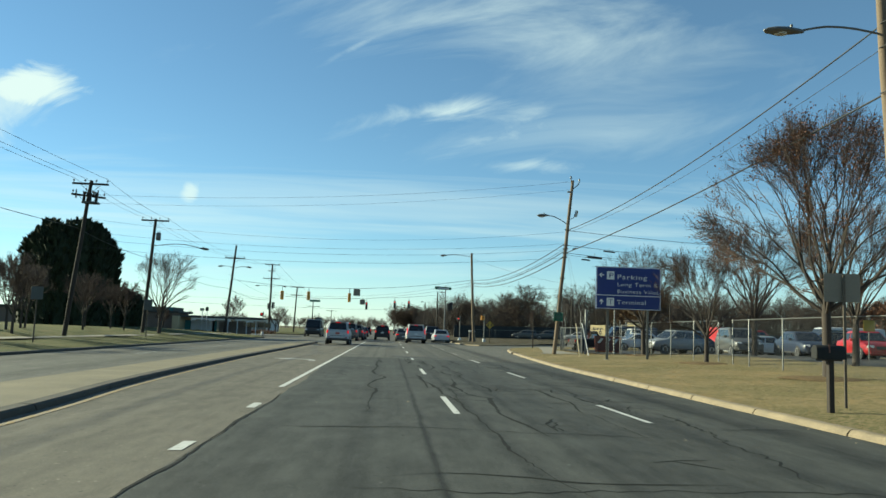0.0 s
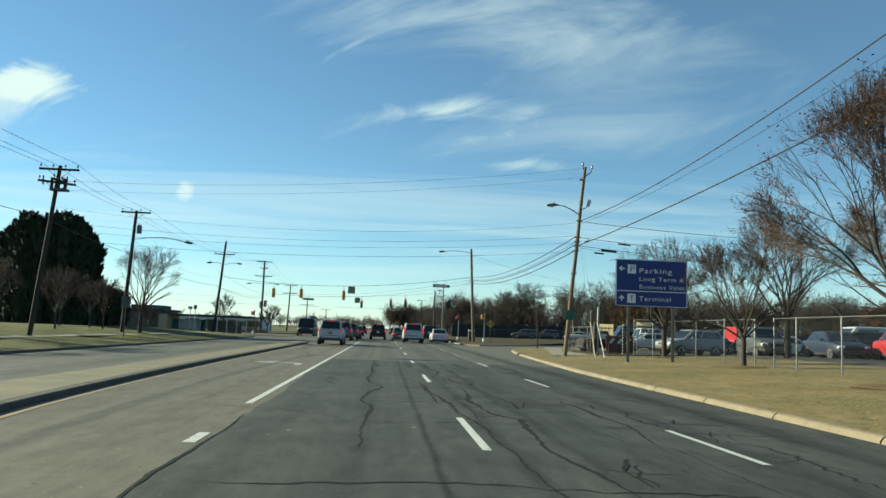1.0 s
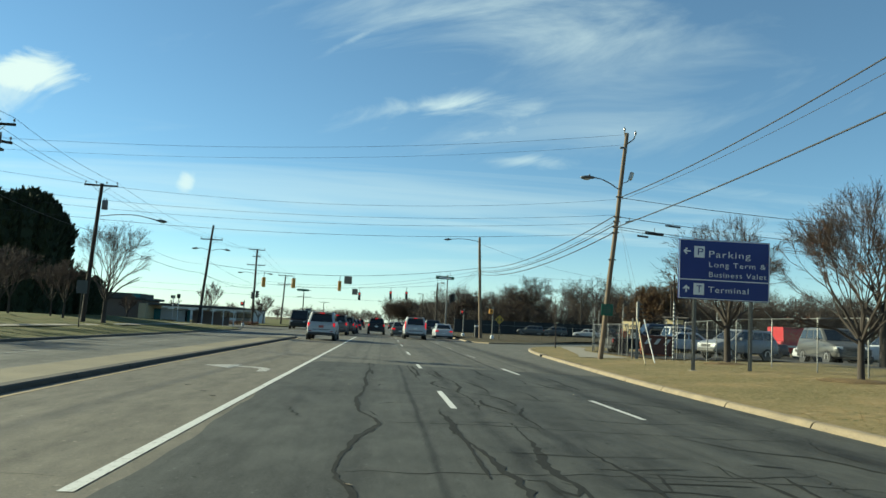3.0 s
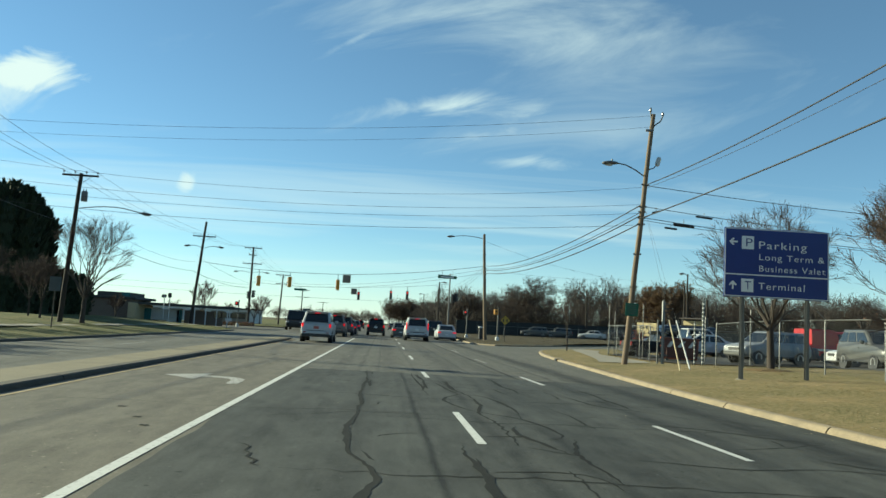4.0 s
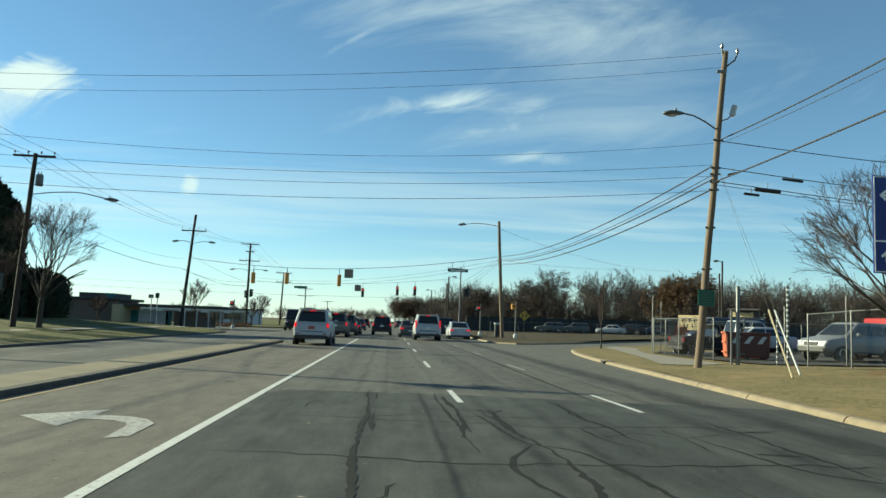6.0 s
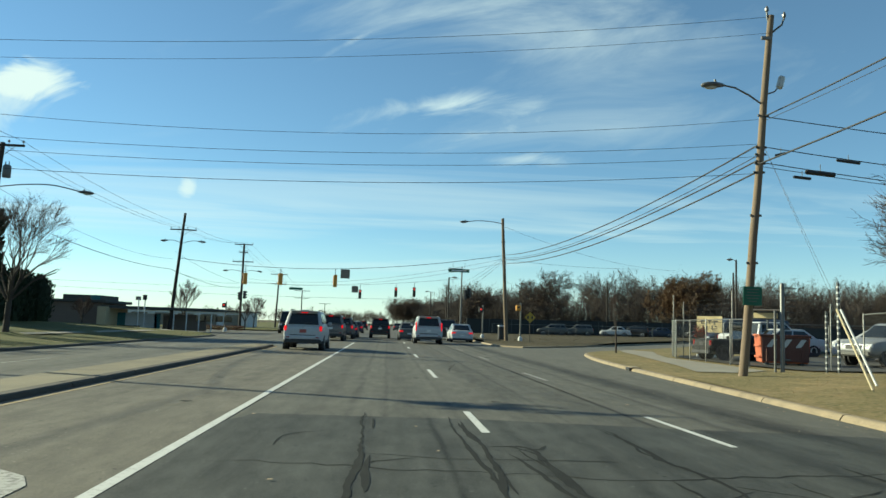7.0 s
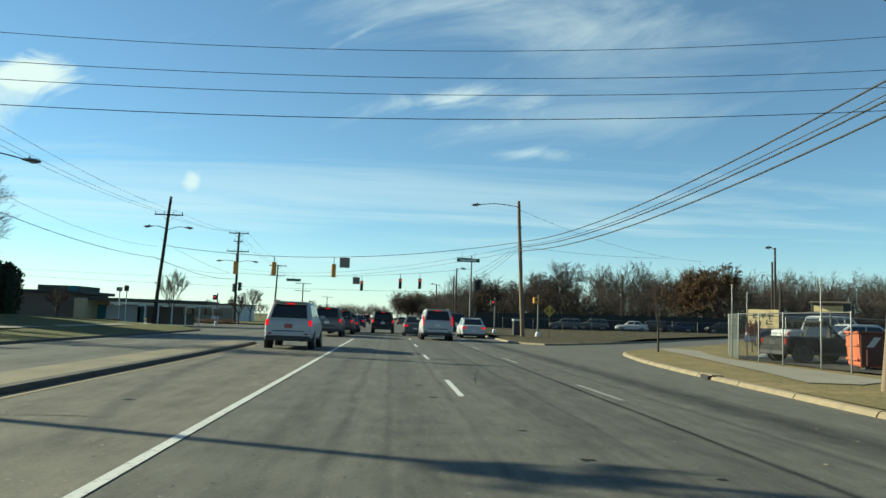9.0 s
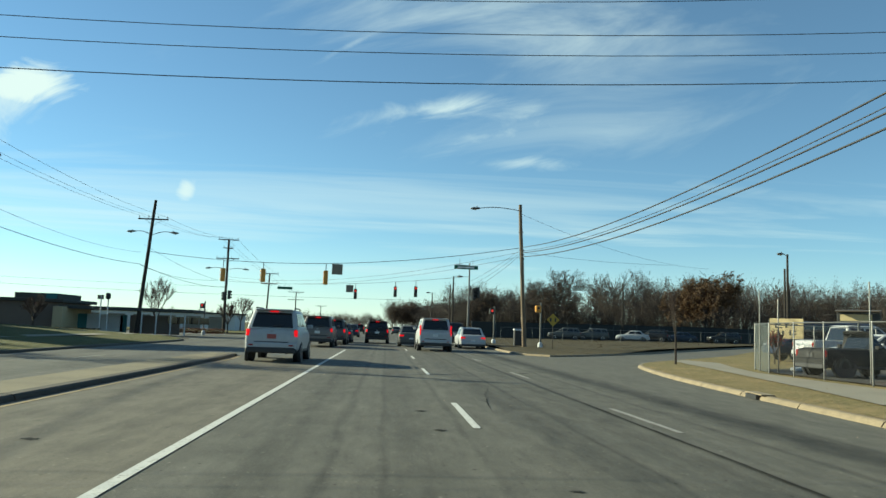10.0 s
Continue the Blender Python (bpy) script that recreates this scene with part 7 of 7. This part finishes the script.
    if leaves:
        seeds = rng.sample(spots, max(8, leaves // 22))
        where = [bent(rng.choice(seeds)) + Vector((rng.gauss(0, clump), rng.gauss(0, clump), rng.gauss(0, clump * 0.8))) for _ in range(int(leaves * 0.6))]
        where += [bent(rng.choice(spots)) + Vector((rng.gauss(0, 0.05), rng.gauss(0, 0.05), rng.gauss(-0.03, 0.05))) for _ in range(int(leaves * 0.4))]
        part("foliage", leaf_cards(rng, where, leafsize), LEAF_BROWN, ob, recalc=False)
    return ob


def rz(x, y):
    return right_z(x, y)


crown_tree((13.6, 22.0, rz(13.6, 22)), 7.4, 6.3, 2.35, 3, "spreading street tree still holding dry brown leaves", 17, (5, 62), 6, 0.135, 8500, 0.085, 0.14, first=0.19)
crown_tree((14.25, 32.3, rz(14.25, 32.3)), 5.0, 4.1, 1.3, 8, "small bare vase-shaped street tree on the verge", 10, (6, 55), 6, 0.095, 900, 0.055, 0.15, first=0.18, side=4)
crown_tree((20.1, 39.9, rz(20.1, 39.9)), 7.0, 4.9, 2.1, 12, "bare vase-shaped tree at the edge of the lot", 10, (5, 50), 6, 0.15, 700, 0.065, 0.18, first=0.18, side=4)
crown_tree((14.75, 42.0, rz(14.75, 42)), 5.6, 4.7, 1.75, 17, "bare vase-shaped tree behind the blue sign", 10, (6, 56), 6, 0.13, 500, 0.065, 0.18, first=0.17, side=4)
crown_tree((19.0, 29.2, rz(19, 29.2)), 6.2, 4.6, 1.9, 23, "bare brown-twigged tree by the lot", 10, (6, 54), 6, 0.13, 2500, 0.07, 0.18, first=0.18, side=4)
tree((13.3, 67.4, rz(13.3, 67.4)), 3.6, dict(SHRUB, limbs=3, levels=2), 29, "thin bare sapling on the corner verge", girth=0.05, trunk_len=2.4, squash=0.45)
tree((19.3, 70.2, rz(19.3, 70.2)), 1.7, SHRUB, 31, "small sapling with bright red leaves", leaf=LEAF_RED, leaves=500, leafsize=0.08, girth=0.03, trunk_len=0.7, squash=0.6)
crown_tree((-17.8, 63.2, left_z(-17.8, 63.2)), 6.2, 3.7, 1.6, 41, "bare tree by the road with upswept limbs", 11, (4, 46), 6, 0.14, 0, belly=0.64, shift=(0.5, 0.0), side=3, first=0.19)
for k, (x, y, h) in enumerate(((-20.5, 44.0, 4.6), (-19.0, 41.5, 4.2), (-22.5, 50.0, 4.6), (-21.0, 56.0, 4.2), (-22.6, 60.5, 4.4), (-24.5, 55.0, 4.8), (-21.5, 66.0, 4.2), (-25.5, 46.0, 5.2), (-24.0, 70.0, 4.2), (-22, 37.0, 5.0))):
    tree((x, y, left_z(x, y)), h, SHRUB, 50 + k, "small multi-stemmed bare ornamental tree on the lawn", girth=0.07, trunk_len=1.3, group="ornamental trees", squash=1.0, twig=TWIG_HAZE)
for k, (x, y, h) in enumerate(((-20.6, 106.5, 5.4), (-27.0, 96.4, 2.9), (-19.5, 142.0, 4.8), (-16.8, 120.0, 3.4), (-37.0, 48.0, 6.0))):
    tree((x, y, 0.1), h, SHRUB, 70 + k, "small bare tree near the low building", girth=0.09, trunk_len=1.5, group="ornamental trees", squash=0.9, twig=TWIG_HAZE)


def evergreen(at, rx, ry, h, seed, label, spires=24, n=9000, size=0.5):
    """A dense evergreen: a cluster of upright leaders, each clad in upswept pointed sprays."""
    rng = random.Random(seed)
    ob = thing("evergreen_tree", at, label, "tree", "evergreen trees")
    part("trunk", Shape().tube([(0, 0, -0.2), (0, 0, h * 0.5)], [0.35, 0.2], 10), BARK, ob)
    core, s = Shape(), Shape()
    leaders = []
    for k in range(spires):
        q = math.sqrt((k + 0.5) / spires)
        a = 2.39996 * k + rng.uniform(-0.25, 0.25)
        top = h * (1.0 - 0.17 * q ** 5) * rng.uniform(0.92, 1.01)
        leaders.append((0.78 * q * rx * math.cos(a), 0.78 * q * ry * math.sin(a), top, 0.29 * rx * rng.uniform(0.85, 1.15), q))

    def girth_at(t, r):
        return r * (0.92 + 0.14 * math.sin(6.0 * t + 20 * r)) if t < 0.78 else r * max(0.05, 1 - ((t - 0.78) / 0.22) ** 1.6)
    for x, y, top, r, q in leaders:
        core.loft([[Vector((x + 0.86 * girth_at(t, r) * math.cos(b), y + 0.86 * girth_at(t, r) * math.sin(b), t * top * 0.97)) for b in [2 * math.pi * j / 9 for j in range(9)]] for t in (0.0, 0.15, 0.3, 0.45, 0.6, 0.78, 0.86, 0.94, 1.0)])
    for _ in range(n):
        x, y, top, r, q = leaders[min(spires - 1, int(spires * rng.random() ** 0.8))]
        t = rng.random() ** 0.75
        b = rng.uniform(0, 6.283)
        g = girth_at(t, r) * rng.uniform(0.75, 1.12)
        p = Vector((x + g * math.cos(b), y + g * math.sin(b), t * top))
        d = (Vector((math.cos(b), math.sin(b), 0)) * rng.uniform(0.25, 0.8) + Vector((rng.gauss(0, 0.2), rng.gauss(0, 0.2), rng.uniform(0.6, 1.3)))).normalized()
        w = d.cross(Vector((rng.gauss(0, 1), rng.gauss(0, 1), rng.gauss(0, 1)))).normalized()
        k = size * rng.uniform(0.5, 1.25)
        s.add([p - w * k * 0.16, p + w * k * 0.16, p + d * k * 0.45 + w * k * 0.20, p + d * k, p + d * k * 0.45 - w * k * 0.20], [(0, 1, 2, 3, 4)])
    part("inner_crown", core, LEAF_GREEN, ob, recalc=False)
    part("foliage", s, LEAF_GREEN, ob, recalc=False)
    return ob


evergreen((-32.8, 82.0, 0.3), 4.75, 4.6, 11.0, 2, "huge dense dark evergreen tree with a ragged spiky outline", 30, 30000, 0.62)
evergreen((-28.8, 86.0, 0.3), 1.9, 1.7, 4.2, 5, "low dark evergreen bush beside the tall one", 9, 3000, 0.45)
evergreen((-31.0, 92.0, 0.3), 3.3, 2.6, 4.6, 7, "rounded dark evergreen bush by the building", 16, 9000, 0.28)


# ---- far woods ----
def merge_trees(name, makers, places, mat_twig, mat_leaf, label, seed, leaf_frac=0.0, leafsize=0.5, leaves=120):
    """One thicket mesh from repeats of a few grown trees, each turned and scaled."""
    rng = random.Random(seed)
    kinds = []
    for spec, sd in makers:
        out = []
        r2 = random.Random(sd)
        grow(r2, out, Vector((0, 0, -0.3)), Vector((0, 0, 1)), 5.0, 0.16, 0, spec)
        out = fit_height(out, 10.0)
        s = Shape()
        for l, pts, rad in out:
            s.tube([pts[0], pts[len(pts) // 2], pts[-1]] if l else pts, ([rad[0] * 1.3, rad[len(rad) // 2] * 1.5, rad[-1] * 1.3] if l else rad), 3 if l else 5, cap=False)
        tips = [pts[-1] for l, pts, _ in out if l >= 2]
        f = leaf_cards(r2, [r2.choice(tips) + Vector((r2.gauss(0, 0.35), r2.gauss(0, 0.35), r2.gauss(0, 0.35))) for _ in range(leaves)], leafsize)
        kinds.append((np.array([tuple(v) for v in s.v]), s.f, np.array([tuple(v) for v in f.v]), f.f))
    tw, lf = Shape(), Shape()
    for (x, y, z, h, leafy) in places:
        v, f, lv, lff = kinds[rng.randrange(len(kinds))]
        a, k = rng.uniform(0, 6.283), h / 10.0
        w = k * rng.uniform(0.8, 1.1)
        m = np.array([[w * math.cos(a), -w * math.sin(a), 0], [w * math.sin(a), w * math.cos(a), 0], [0, 0, k]])
        n = len(tw.v)
        tw.v += (v @ m.T + (x, y, z)).tolist()
        tw.f += [tuple(i + n for i in q) for q in f]
        if leafy:
            n = len(lf.v)
            lf.v += (lv @ m.T + (x, y, z)).tolist()
            lf.f += [tuple(i + n for i in q) for q in lff]
    ob = part(name, tw, mat_twig, None, label, recalc=False)
    tagged(ob, category="woods", kind="stuff")
    if lf.f:
        o2 = part(name + "_leaves", lf, mat_leaf, None, "rust-brown leaves clinging to the far trees", recalc=False)
        tagged(o2, category="leaves", kind="stuff")


rng = random.Random(77)
places = []
for _ in range(400):
    x = rng.uniform(16, 150)
    y = rng.uniform(155, 200) + 0.25 * x
    places.append((x, y, 0.6, (rng.uniform(4.8, 8.6) if x < 45 else rng.uniform(6.0, 11.5)) * (y / 150), rng.random() < 0.25))
for _ in range(230):
    y = rng.uniform(190, 430)
    places.append((rng.uniform(11, 40) + 0.012 * y, y, 0.2, rng.uniform(7.0, 12.5), rng.random() < 0.55))
merge_trees("woods", [(TALL, 1), (TALL, 2), (dict(TALL, kids=[11, 6, 4]), 3), (dict(ROUND, kids=[8, 6, 5]), 4)], places, TWIG_FAR, LEAF_RUST,
            "far leafless winter woods beyond the street", 6, leaves=900, leafsize=0.17)
low = []
for _ in range(480):
    x = rng.uniform(12, 140)
    low.append((x, rng.uniform(150, 165) + 0.25 * x, 0.3, rng.uniform(3.2, 5.8), True))
for _ in range(60):
    y = rng.uniform(180, 420)
    low.append((rng.uniform(11, 22), y, 0.1, rng.uniform(3, 5), True))
merge_trees("thicket", [(BRUSH, 11), (dict(BRUSH, kids=[9, 5, 4]), 12)], low, TWIG_FAR, LEAF_DULL,
            "dense brown brush at the foot of the woods", 9, leaves=900, leafsize=0.26)
far_left = [(rng.uniform(-90, -2) * (1 if k % 3 else 0.4), rng.uniform(330, 460), 0.0, rng.uniform(4, 7.5), rng.random() < 0.5) for k in range(70)]
far_left += [(rng.uniform(3.5, 40), rng.uniform(434, 475), 0.0, rng.uniform(9, 16) * min(1.0, 0.6 + 0.03 * k), True) for k in range(120)]
far_left += [(rng.uniform(-130, 0), rng.uniform(470, 620), 0.0, rng.uniform(4, 9), True) for k in range(110)]
merge_trees("far_trees", [(TALL, 21), (dict(ROUND, kids=[7, 5, 4]), 22)], far_left, TWIG_FAR, LEAF_RUST, "thin far trees along the end of the road", 4, leaves=700, leafsize=0.4)
OAK = dict(ROUND, kids=[13, 9, 7, 5], tip=0.016)
tree((28.4, 158.0, rz(28.4, 158)), 11.6, OAK, 91, "broad bare round-crowned tree in front of the woods", twig=TWIG_FAR, girth=0.3, trunk_len=2.6, leaves=12000, leaf=LEAF_RUST, leafsize=0.17, squash=1.25)
tree((16.0, 150.0, 0.3), 7.8, OAK, 92, "smaller tree still holding reddish brown leaves", twig=TWIG_FAR, girth=0.22, trunk_len=2.0, leaves=2200, leaf=LEAF_RUST, leafsize=0.25, squash=0.8)
tree((53.0, 158.0, rz(53, 158)), 11.9, OAK, 93, "large oak covered in rust-orange leaves", twig=TWIG_FAR, girth=0.4, trunk_len=3.0, leaves=52000, leaf=LEAF_ORANGE, leafsize=0.24, squash=1.15)
tree((64.0, 188.0, 0.8), 11.0, OAK, 94, "oak with rust-brown leaves", twig=TWIG_FAR, girth=0.35, trunk_len=3.0, leaves=20000, leaf=LEAF_ORANGE, leafsize=0.26, squash=1.2)
tree((58.0, 88.0, rz(58, 88)), 7.0, OAK, 95, "small tree with red-brown leaves beyond the lot", twig=TWIG_FAR, girth=0.2, trunk_len=2.2, leaves=2500, leaf=LEAF_BROWN, leafsize=0.3, squash=0.8)

# ---- across the side street ----
screen = tagged(new("screen_fence"), "black fabric windscreen fence along the far lot", "fence")
line3 = [(13.0 + 3.6 * k, 146.0 + 0.25 * k) for k in range(22)]
fence_posts(screen, line3, 2.35, 0.03, STEEL_DARK)
for a, b in zip(line3, line3[1:]):
    za, zb = right_z(*a), right_z(*b)
    q = [V((*a, za + 0.02)), V((*b, zb + 0.02)), V((*b, zb + 2.3)), V((*a, za + 2.3))]
    part("fabric", Shape().loft([q, [p + V((0, 0.02, 0)) for p in q]]), SCREEN, screen)
link3 = tagged(new("street_fence"), "low chain-link fence across the side street", "fence")
line4 = [(14.0 + 4.0 * k, 124.0 + 1.3 * k) for k in range(12)]
fence_posts(link3, line4, 1.5, 0.025, STEEL_DARK)
for a, b in zip(line4, line4[1:]):
    fence_panel(link3, a, b, 1.45, LINK)
    rail(link3, a, b, 1.48)
for x, y, hd, mt, kd, lab in ((25.8, 142.0, 80, GREY_PAINT, "suv", "dark grey car behind the far fence"), (35.4, 141.0, 70, WHITE_PAINT, "sedan", "pale saloon car before the far fence"), (30.2, 143.5, 85, GREY_PAINT, "suv", "grey car behind the far fence"),
                              (39.3, 143.8, 60, BLACK_PAINT, "suv", "black car behind the far fence"), (43.5, 144.2, 75, NAVY_PAINT, "sedan", "dark blue car behind the far fence"), (50.5, 145.0, 85, BLACK_PAINT, "suv", "black car behind the far fence")):
    car((x, y, right_z(x, y)), hd, mt, lab, kd, 4.6, 1.84, 1.5 if kd == "sedan" else 1.7, group="cars behind the far fence")
for x, y, h, r, lab, head in ((31.6, 91.7, 7.6, 0.11, "dark pole with a small lamp on an arm", -1), (31.1, 91.2, 6.4, 0.10, "dark bare pole beyond the lot", 0), (8.3, 125.0, 7.4, 0.12, "slim dark pole past the junction", 1),
                              (9.2, 140.0, 7.2, 0.12, "slim dark pole past the junction", 0), (8.2, 165.0, 7.2, 0.12, "slim dark pole past the junction", -1), (36.0, 147.6, 8.6, 0.16, "bare dead trunk before the woods", 0), (41.6, 110.0, 5.9, 0.16, "bare dead trunk beyond the lot", 0),
                              (56, 70, 6.0, 0.09, "light pole in the parking lot", 1)):
    pp = thing("light_pole", (x, y, right_z(x, y)), lab, "pole", "light poles")
    part("pole", Shape().tube([(0, 0, -0.3), (0, 0, h)], [r, r * 0.7], 10), POLE_DARK, pp, smooth=True)
    if head:
        lamp_arm(pp, (0, 0, h - 0.2), (head * 0.45, -0.2, h - 0.02), 0.05)
tele = thing("utility_box", (10.6, 92.5, right_z(10.6, 92.5)), "dark cabinet with a pale rounded lid by the corner pole", "cabinet")
part("body", Shape().box((0.7, 0.5, 1.15), (0, 0, 0.55), None, 0.05), TRIM, tele)
part("lid", Shape().box((0.78, 0.58, 0.16), (0, 0, 1.2), None, 0.06), WALL_WHITE, tele, "pale rounded lid")
stub = thing("leaning_stub", (10.9, 91.0, right_z(10.9, 91.0)), "short leaning pale post by the corner", "post")
part("post", Shape().tube([(0, 0, -0.2), (-0.35, 0, 2.2)], 0.07, 8), WALK, stub)

# ---- low building across the road ----
bl = thing("low_building", (-27.0, 99.0, 0.0), "low flat-roofed brown building with teal panels under a canopy", "building")
part("wall", Shape().box((36.2, 7, 2.5), (-17.7, 4.2, 1.2), None, 0.02), WALL_BROWN, bl)
part("roof", Shape().box((36.9, 7.6, 0.28), (-17.55, 4.2, 2.52), None, 0.04), ROOF_DARK, bl)
part("end_wall", Shape().box((0.78, 0.3, 2.1), (0.76, 0.0, 1.0), None, 0.02), WALL_TAN, bl)
part("end_return", Shape().box((0.3, 6.0, 2.1), (0.98, 3.1, 1.0), None, 0.02), WALL_TAN, bl)
part("upper_block", Shape().box((3.5, 5.0, 0.5), (-1.75, 4.0, 2.88), None, 0.03), ROOF_DARK, bl)
part("teal_edge", Shape().box((0.9, 0.05, 0.46), (-0.48, 1.47, 2.88), None, 0.01), TEAL, bl)
can = part("canopy", Shape().box((10.2, 6.0, 0.26), (5.9, 4.2, 2.06), Matrix.Rotation(radians(4), 3, "Z"), 0.04), ROOF_DARK, bl)
part("fascia", Shape().box((10.2, 0.06, 0.12), (5.9, 1.15, 1.98), Matrix.Rotation(radians(4), 3, "Z"), 0.01), ROOF_DARK, can)
for x, w, mt in ((1.5, 0.75, TEAL), (3.4, 3.0, WALL_WHITE), (4.95, 0.57, TEAL), (7.6, 4.2, WALL_BROWN)):
    part("panel", Shape().box((w, 0.1, 1.55), (x, 3.2, 0.78), None, 0.01), mt, bl)
for k in range(4):
    part("column", Shape().box((0.1, 0.1, 2.0), (7.0 + 1.15 * k, 1.4 + 0.15 * k, 0.98), None, 0.01), WALL_WHITE, bl)
for k in range(4):
    part("window", Shape().box((0.8, 0.05, 0.6), (9.1 + 0.9 * k, 3.05, 1.25), None, 0.01), GLASS, bl)
pv = thing("long_shed", (-34.0, 150.0, 0.0), "long low pale shed beyond the junction", "building")
part("wall", Shape().box((26, 8, 2.4), (0, 0, 1.1), None, 0.02), WALL_WHITE, pv)
part("roof", Shape().box((26.6, 8.6, 0.2), (0, 0, 2.4), None, 0.02), ROOF_DARK, pv)
for k in range(7):
    part("door", Shape().box((2.4, 0.06, 1.9), (-10.5 + 3.5 * k, -4.03, 0.95), None, 0.01), SIGN_BACK, pv)
hg = thing("hedge", (-17.5, 112.0, 0.0), "low brown winter hedge by the junction", "hedge")
hrng = random.Random(3)
part("foliage", leaf_cards(hrng, [V((hrng.uniform(-4.5, 2.0), hrng.uniform(-0.6, 0.6), hrng.uniform(0.05, 0.55))) for _ in range(2600)], 0.16), LEAF_BROWN, hg, recalc=False)
hy = thing("hedge", (-26.5, 95.2, 0.1), "low dark clipped hedge before the tan wall", "hedge")
part("foliage", leaf_cards(hrng, [V((hrng.uniform(-3.5, 5.0), hrng.uniform(-0.5, 0.5), hrng.uniform(0.03, 0.32))) for _ in range(2400)], 0.16), LEAF_GREEN, hy, recalc=False)
fw = thing("board_fence", (-50.0, 70.0, 0.38), "grey board fence behind the lawn trees", "fence")
for k in range(24):
    part("board", Shape().box((0.95, 0.03, 1.5), (-12 + k * 1.0, 0, 0.72), None, 0.008), SIGN_BACK, fw)

# ---- mulch, grass and litter ----
for x, y, r in ((14.25, 32.3, 1.1), (13.6, 22.0, 1.3), (14.75, 42.0, 0.9)):
    s = Shape().loft([[V((x + r * k * math.cos(a) * (1 + 0.12 * math.sin(5 * a)), y + r * k * math.sin(a), right_z(x, y) + z)) for a in [2 * math.pi * j / 20 for j in range(20)]] for k, z in ((1.0, -0.03), (0.85, 0.03), (0.2, 0.07))], close=True)
    ob = part("mulch_bed", s, MULCH, None, "ring of brown mulch round a tree", smooth=True)
    tagged(ob, category="mulch", kind="structure")
rng = random.Random(19)


def kerb_x(y):
    best = min(KERB_RIGHT, key=lambda p: abs(p.y - y))
    return best.x + 0.28


KX = [kerb_x(0.5 * k) for k in range(0, 133)]
s = Shape()
for _ in range(14000):
    y = rng.uniform(7, 64) if rng.random() < 0.45 else rng.uniform(7, 34)
    x0 = KX[int(y * 2)]
    x = x0 + (14.8 - x0) * rng.random() ** 1.2
    z = right_z(x, y)
    for _k in range(3):
        a = rng.uniform(0, 6.28)
        hgt = rng.uniform(0.006, 0.018)
        dx, dy = math.cos(a), math.sin(a)
        ox, oy = rng.gauss(0, 0.03), rng.gauss(0, 0.03)
        s.add([(x + ox - dy * 0.006, y + oy + dx * 0.006, z - 0.005), (x + ox + dy * 0.006, y + oy - dx * 0.006, z - 0.005), (x + ox + dx * 0.03, y + oy + dy * 0.03, z + hgt)], [(0, 1, 2)])
tagged(part("grass", s, BLADE, None, "short dry winter grass on the verge", recalc=False), category="grass", kind="stuff")
spots = []
for _ in range(2600):
    y = rng.uniform(8, 62)
    x0 = KX[int(y * 2)]
    if rng.random() < 0.6:
        cx, cy = rng.choice(((13.6, 22.0), (14.25, 32.3), (14.75, 42.0)))
        x, y = cx + rng.gauss(-0.8, 2.0), cy + rng.gauss(0, 2.5)
        x = max(x, KX[max(0, min(131, int(y * 2)))])
    else:
        x = rng.uniform(x0, 15)
    spots.append(V((x, y, right_z(x, y) + 0.022)))
tagged(part("leaf_litter", leaf_cards(rng, spots, 0.085, True), LEAF_LITTER, None, "fallen leaves scattered over the verge", recalc=False), category="leaves", kind="stuff")
s = Shape()
for _ in range(9000):
    x, y = -13.4 - rng.random() ** 1.3 * 9, rng.uniform(26, 90)
    z = left_z(x, y)
    a = rng.uniform(0, 6.28)
    s.add([(x - 0.012, y, z - 0.005), (x + 0.012, y, z - 0.005), (x + 0.04 * math.cos(a), y + 0.04 * math.sin(a), z + rng.uniform(0.012, 0.035))], [(0, 1, 2)])
tagged(part("lawn_grass", s, BLADE_LAWN, None, "rough winter grass on the lawn across the road", recalc=False), category="grass", kind="stuff")

spots = []
for _ in range(3200):
    y = rng.uniform(78, 140)
    x = rng.uniform(9.5, 46)
    if y > 84 + 1.45 * (x - 15.5) or x < 15.5:
        spots.append(V((x, y, right_z(x, y) + 0.05)))
tagged(part("far_leaf_litter", leaf_cards(rng, spots, 0.2, True), LEAF_RUST, None, "brown leaves on the verge across the side street", recalc=False), category="leaves", kind="stuff")
spots = [V((rng.uniform(-1.4, 7.2), rng.uniform(9, 62), 0.02)) for _ in range(46)] + [V((KX[int(2 * yy)] - 0.45 - 0.3 * rng.random(), yy, 0.02)) for yy in [rng.uniform(8, 62) for _ in range(120)]]
tagged(part("road_litter", leaf_cards(rng, spots, 0.07, True), LEAF_LITTER, None, "a few dry leaves lying on the road and along the kerb", recalc=False), category="leaves", kind="stuff")
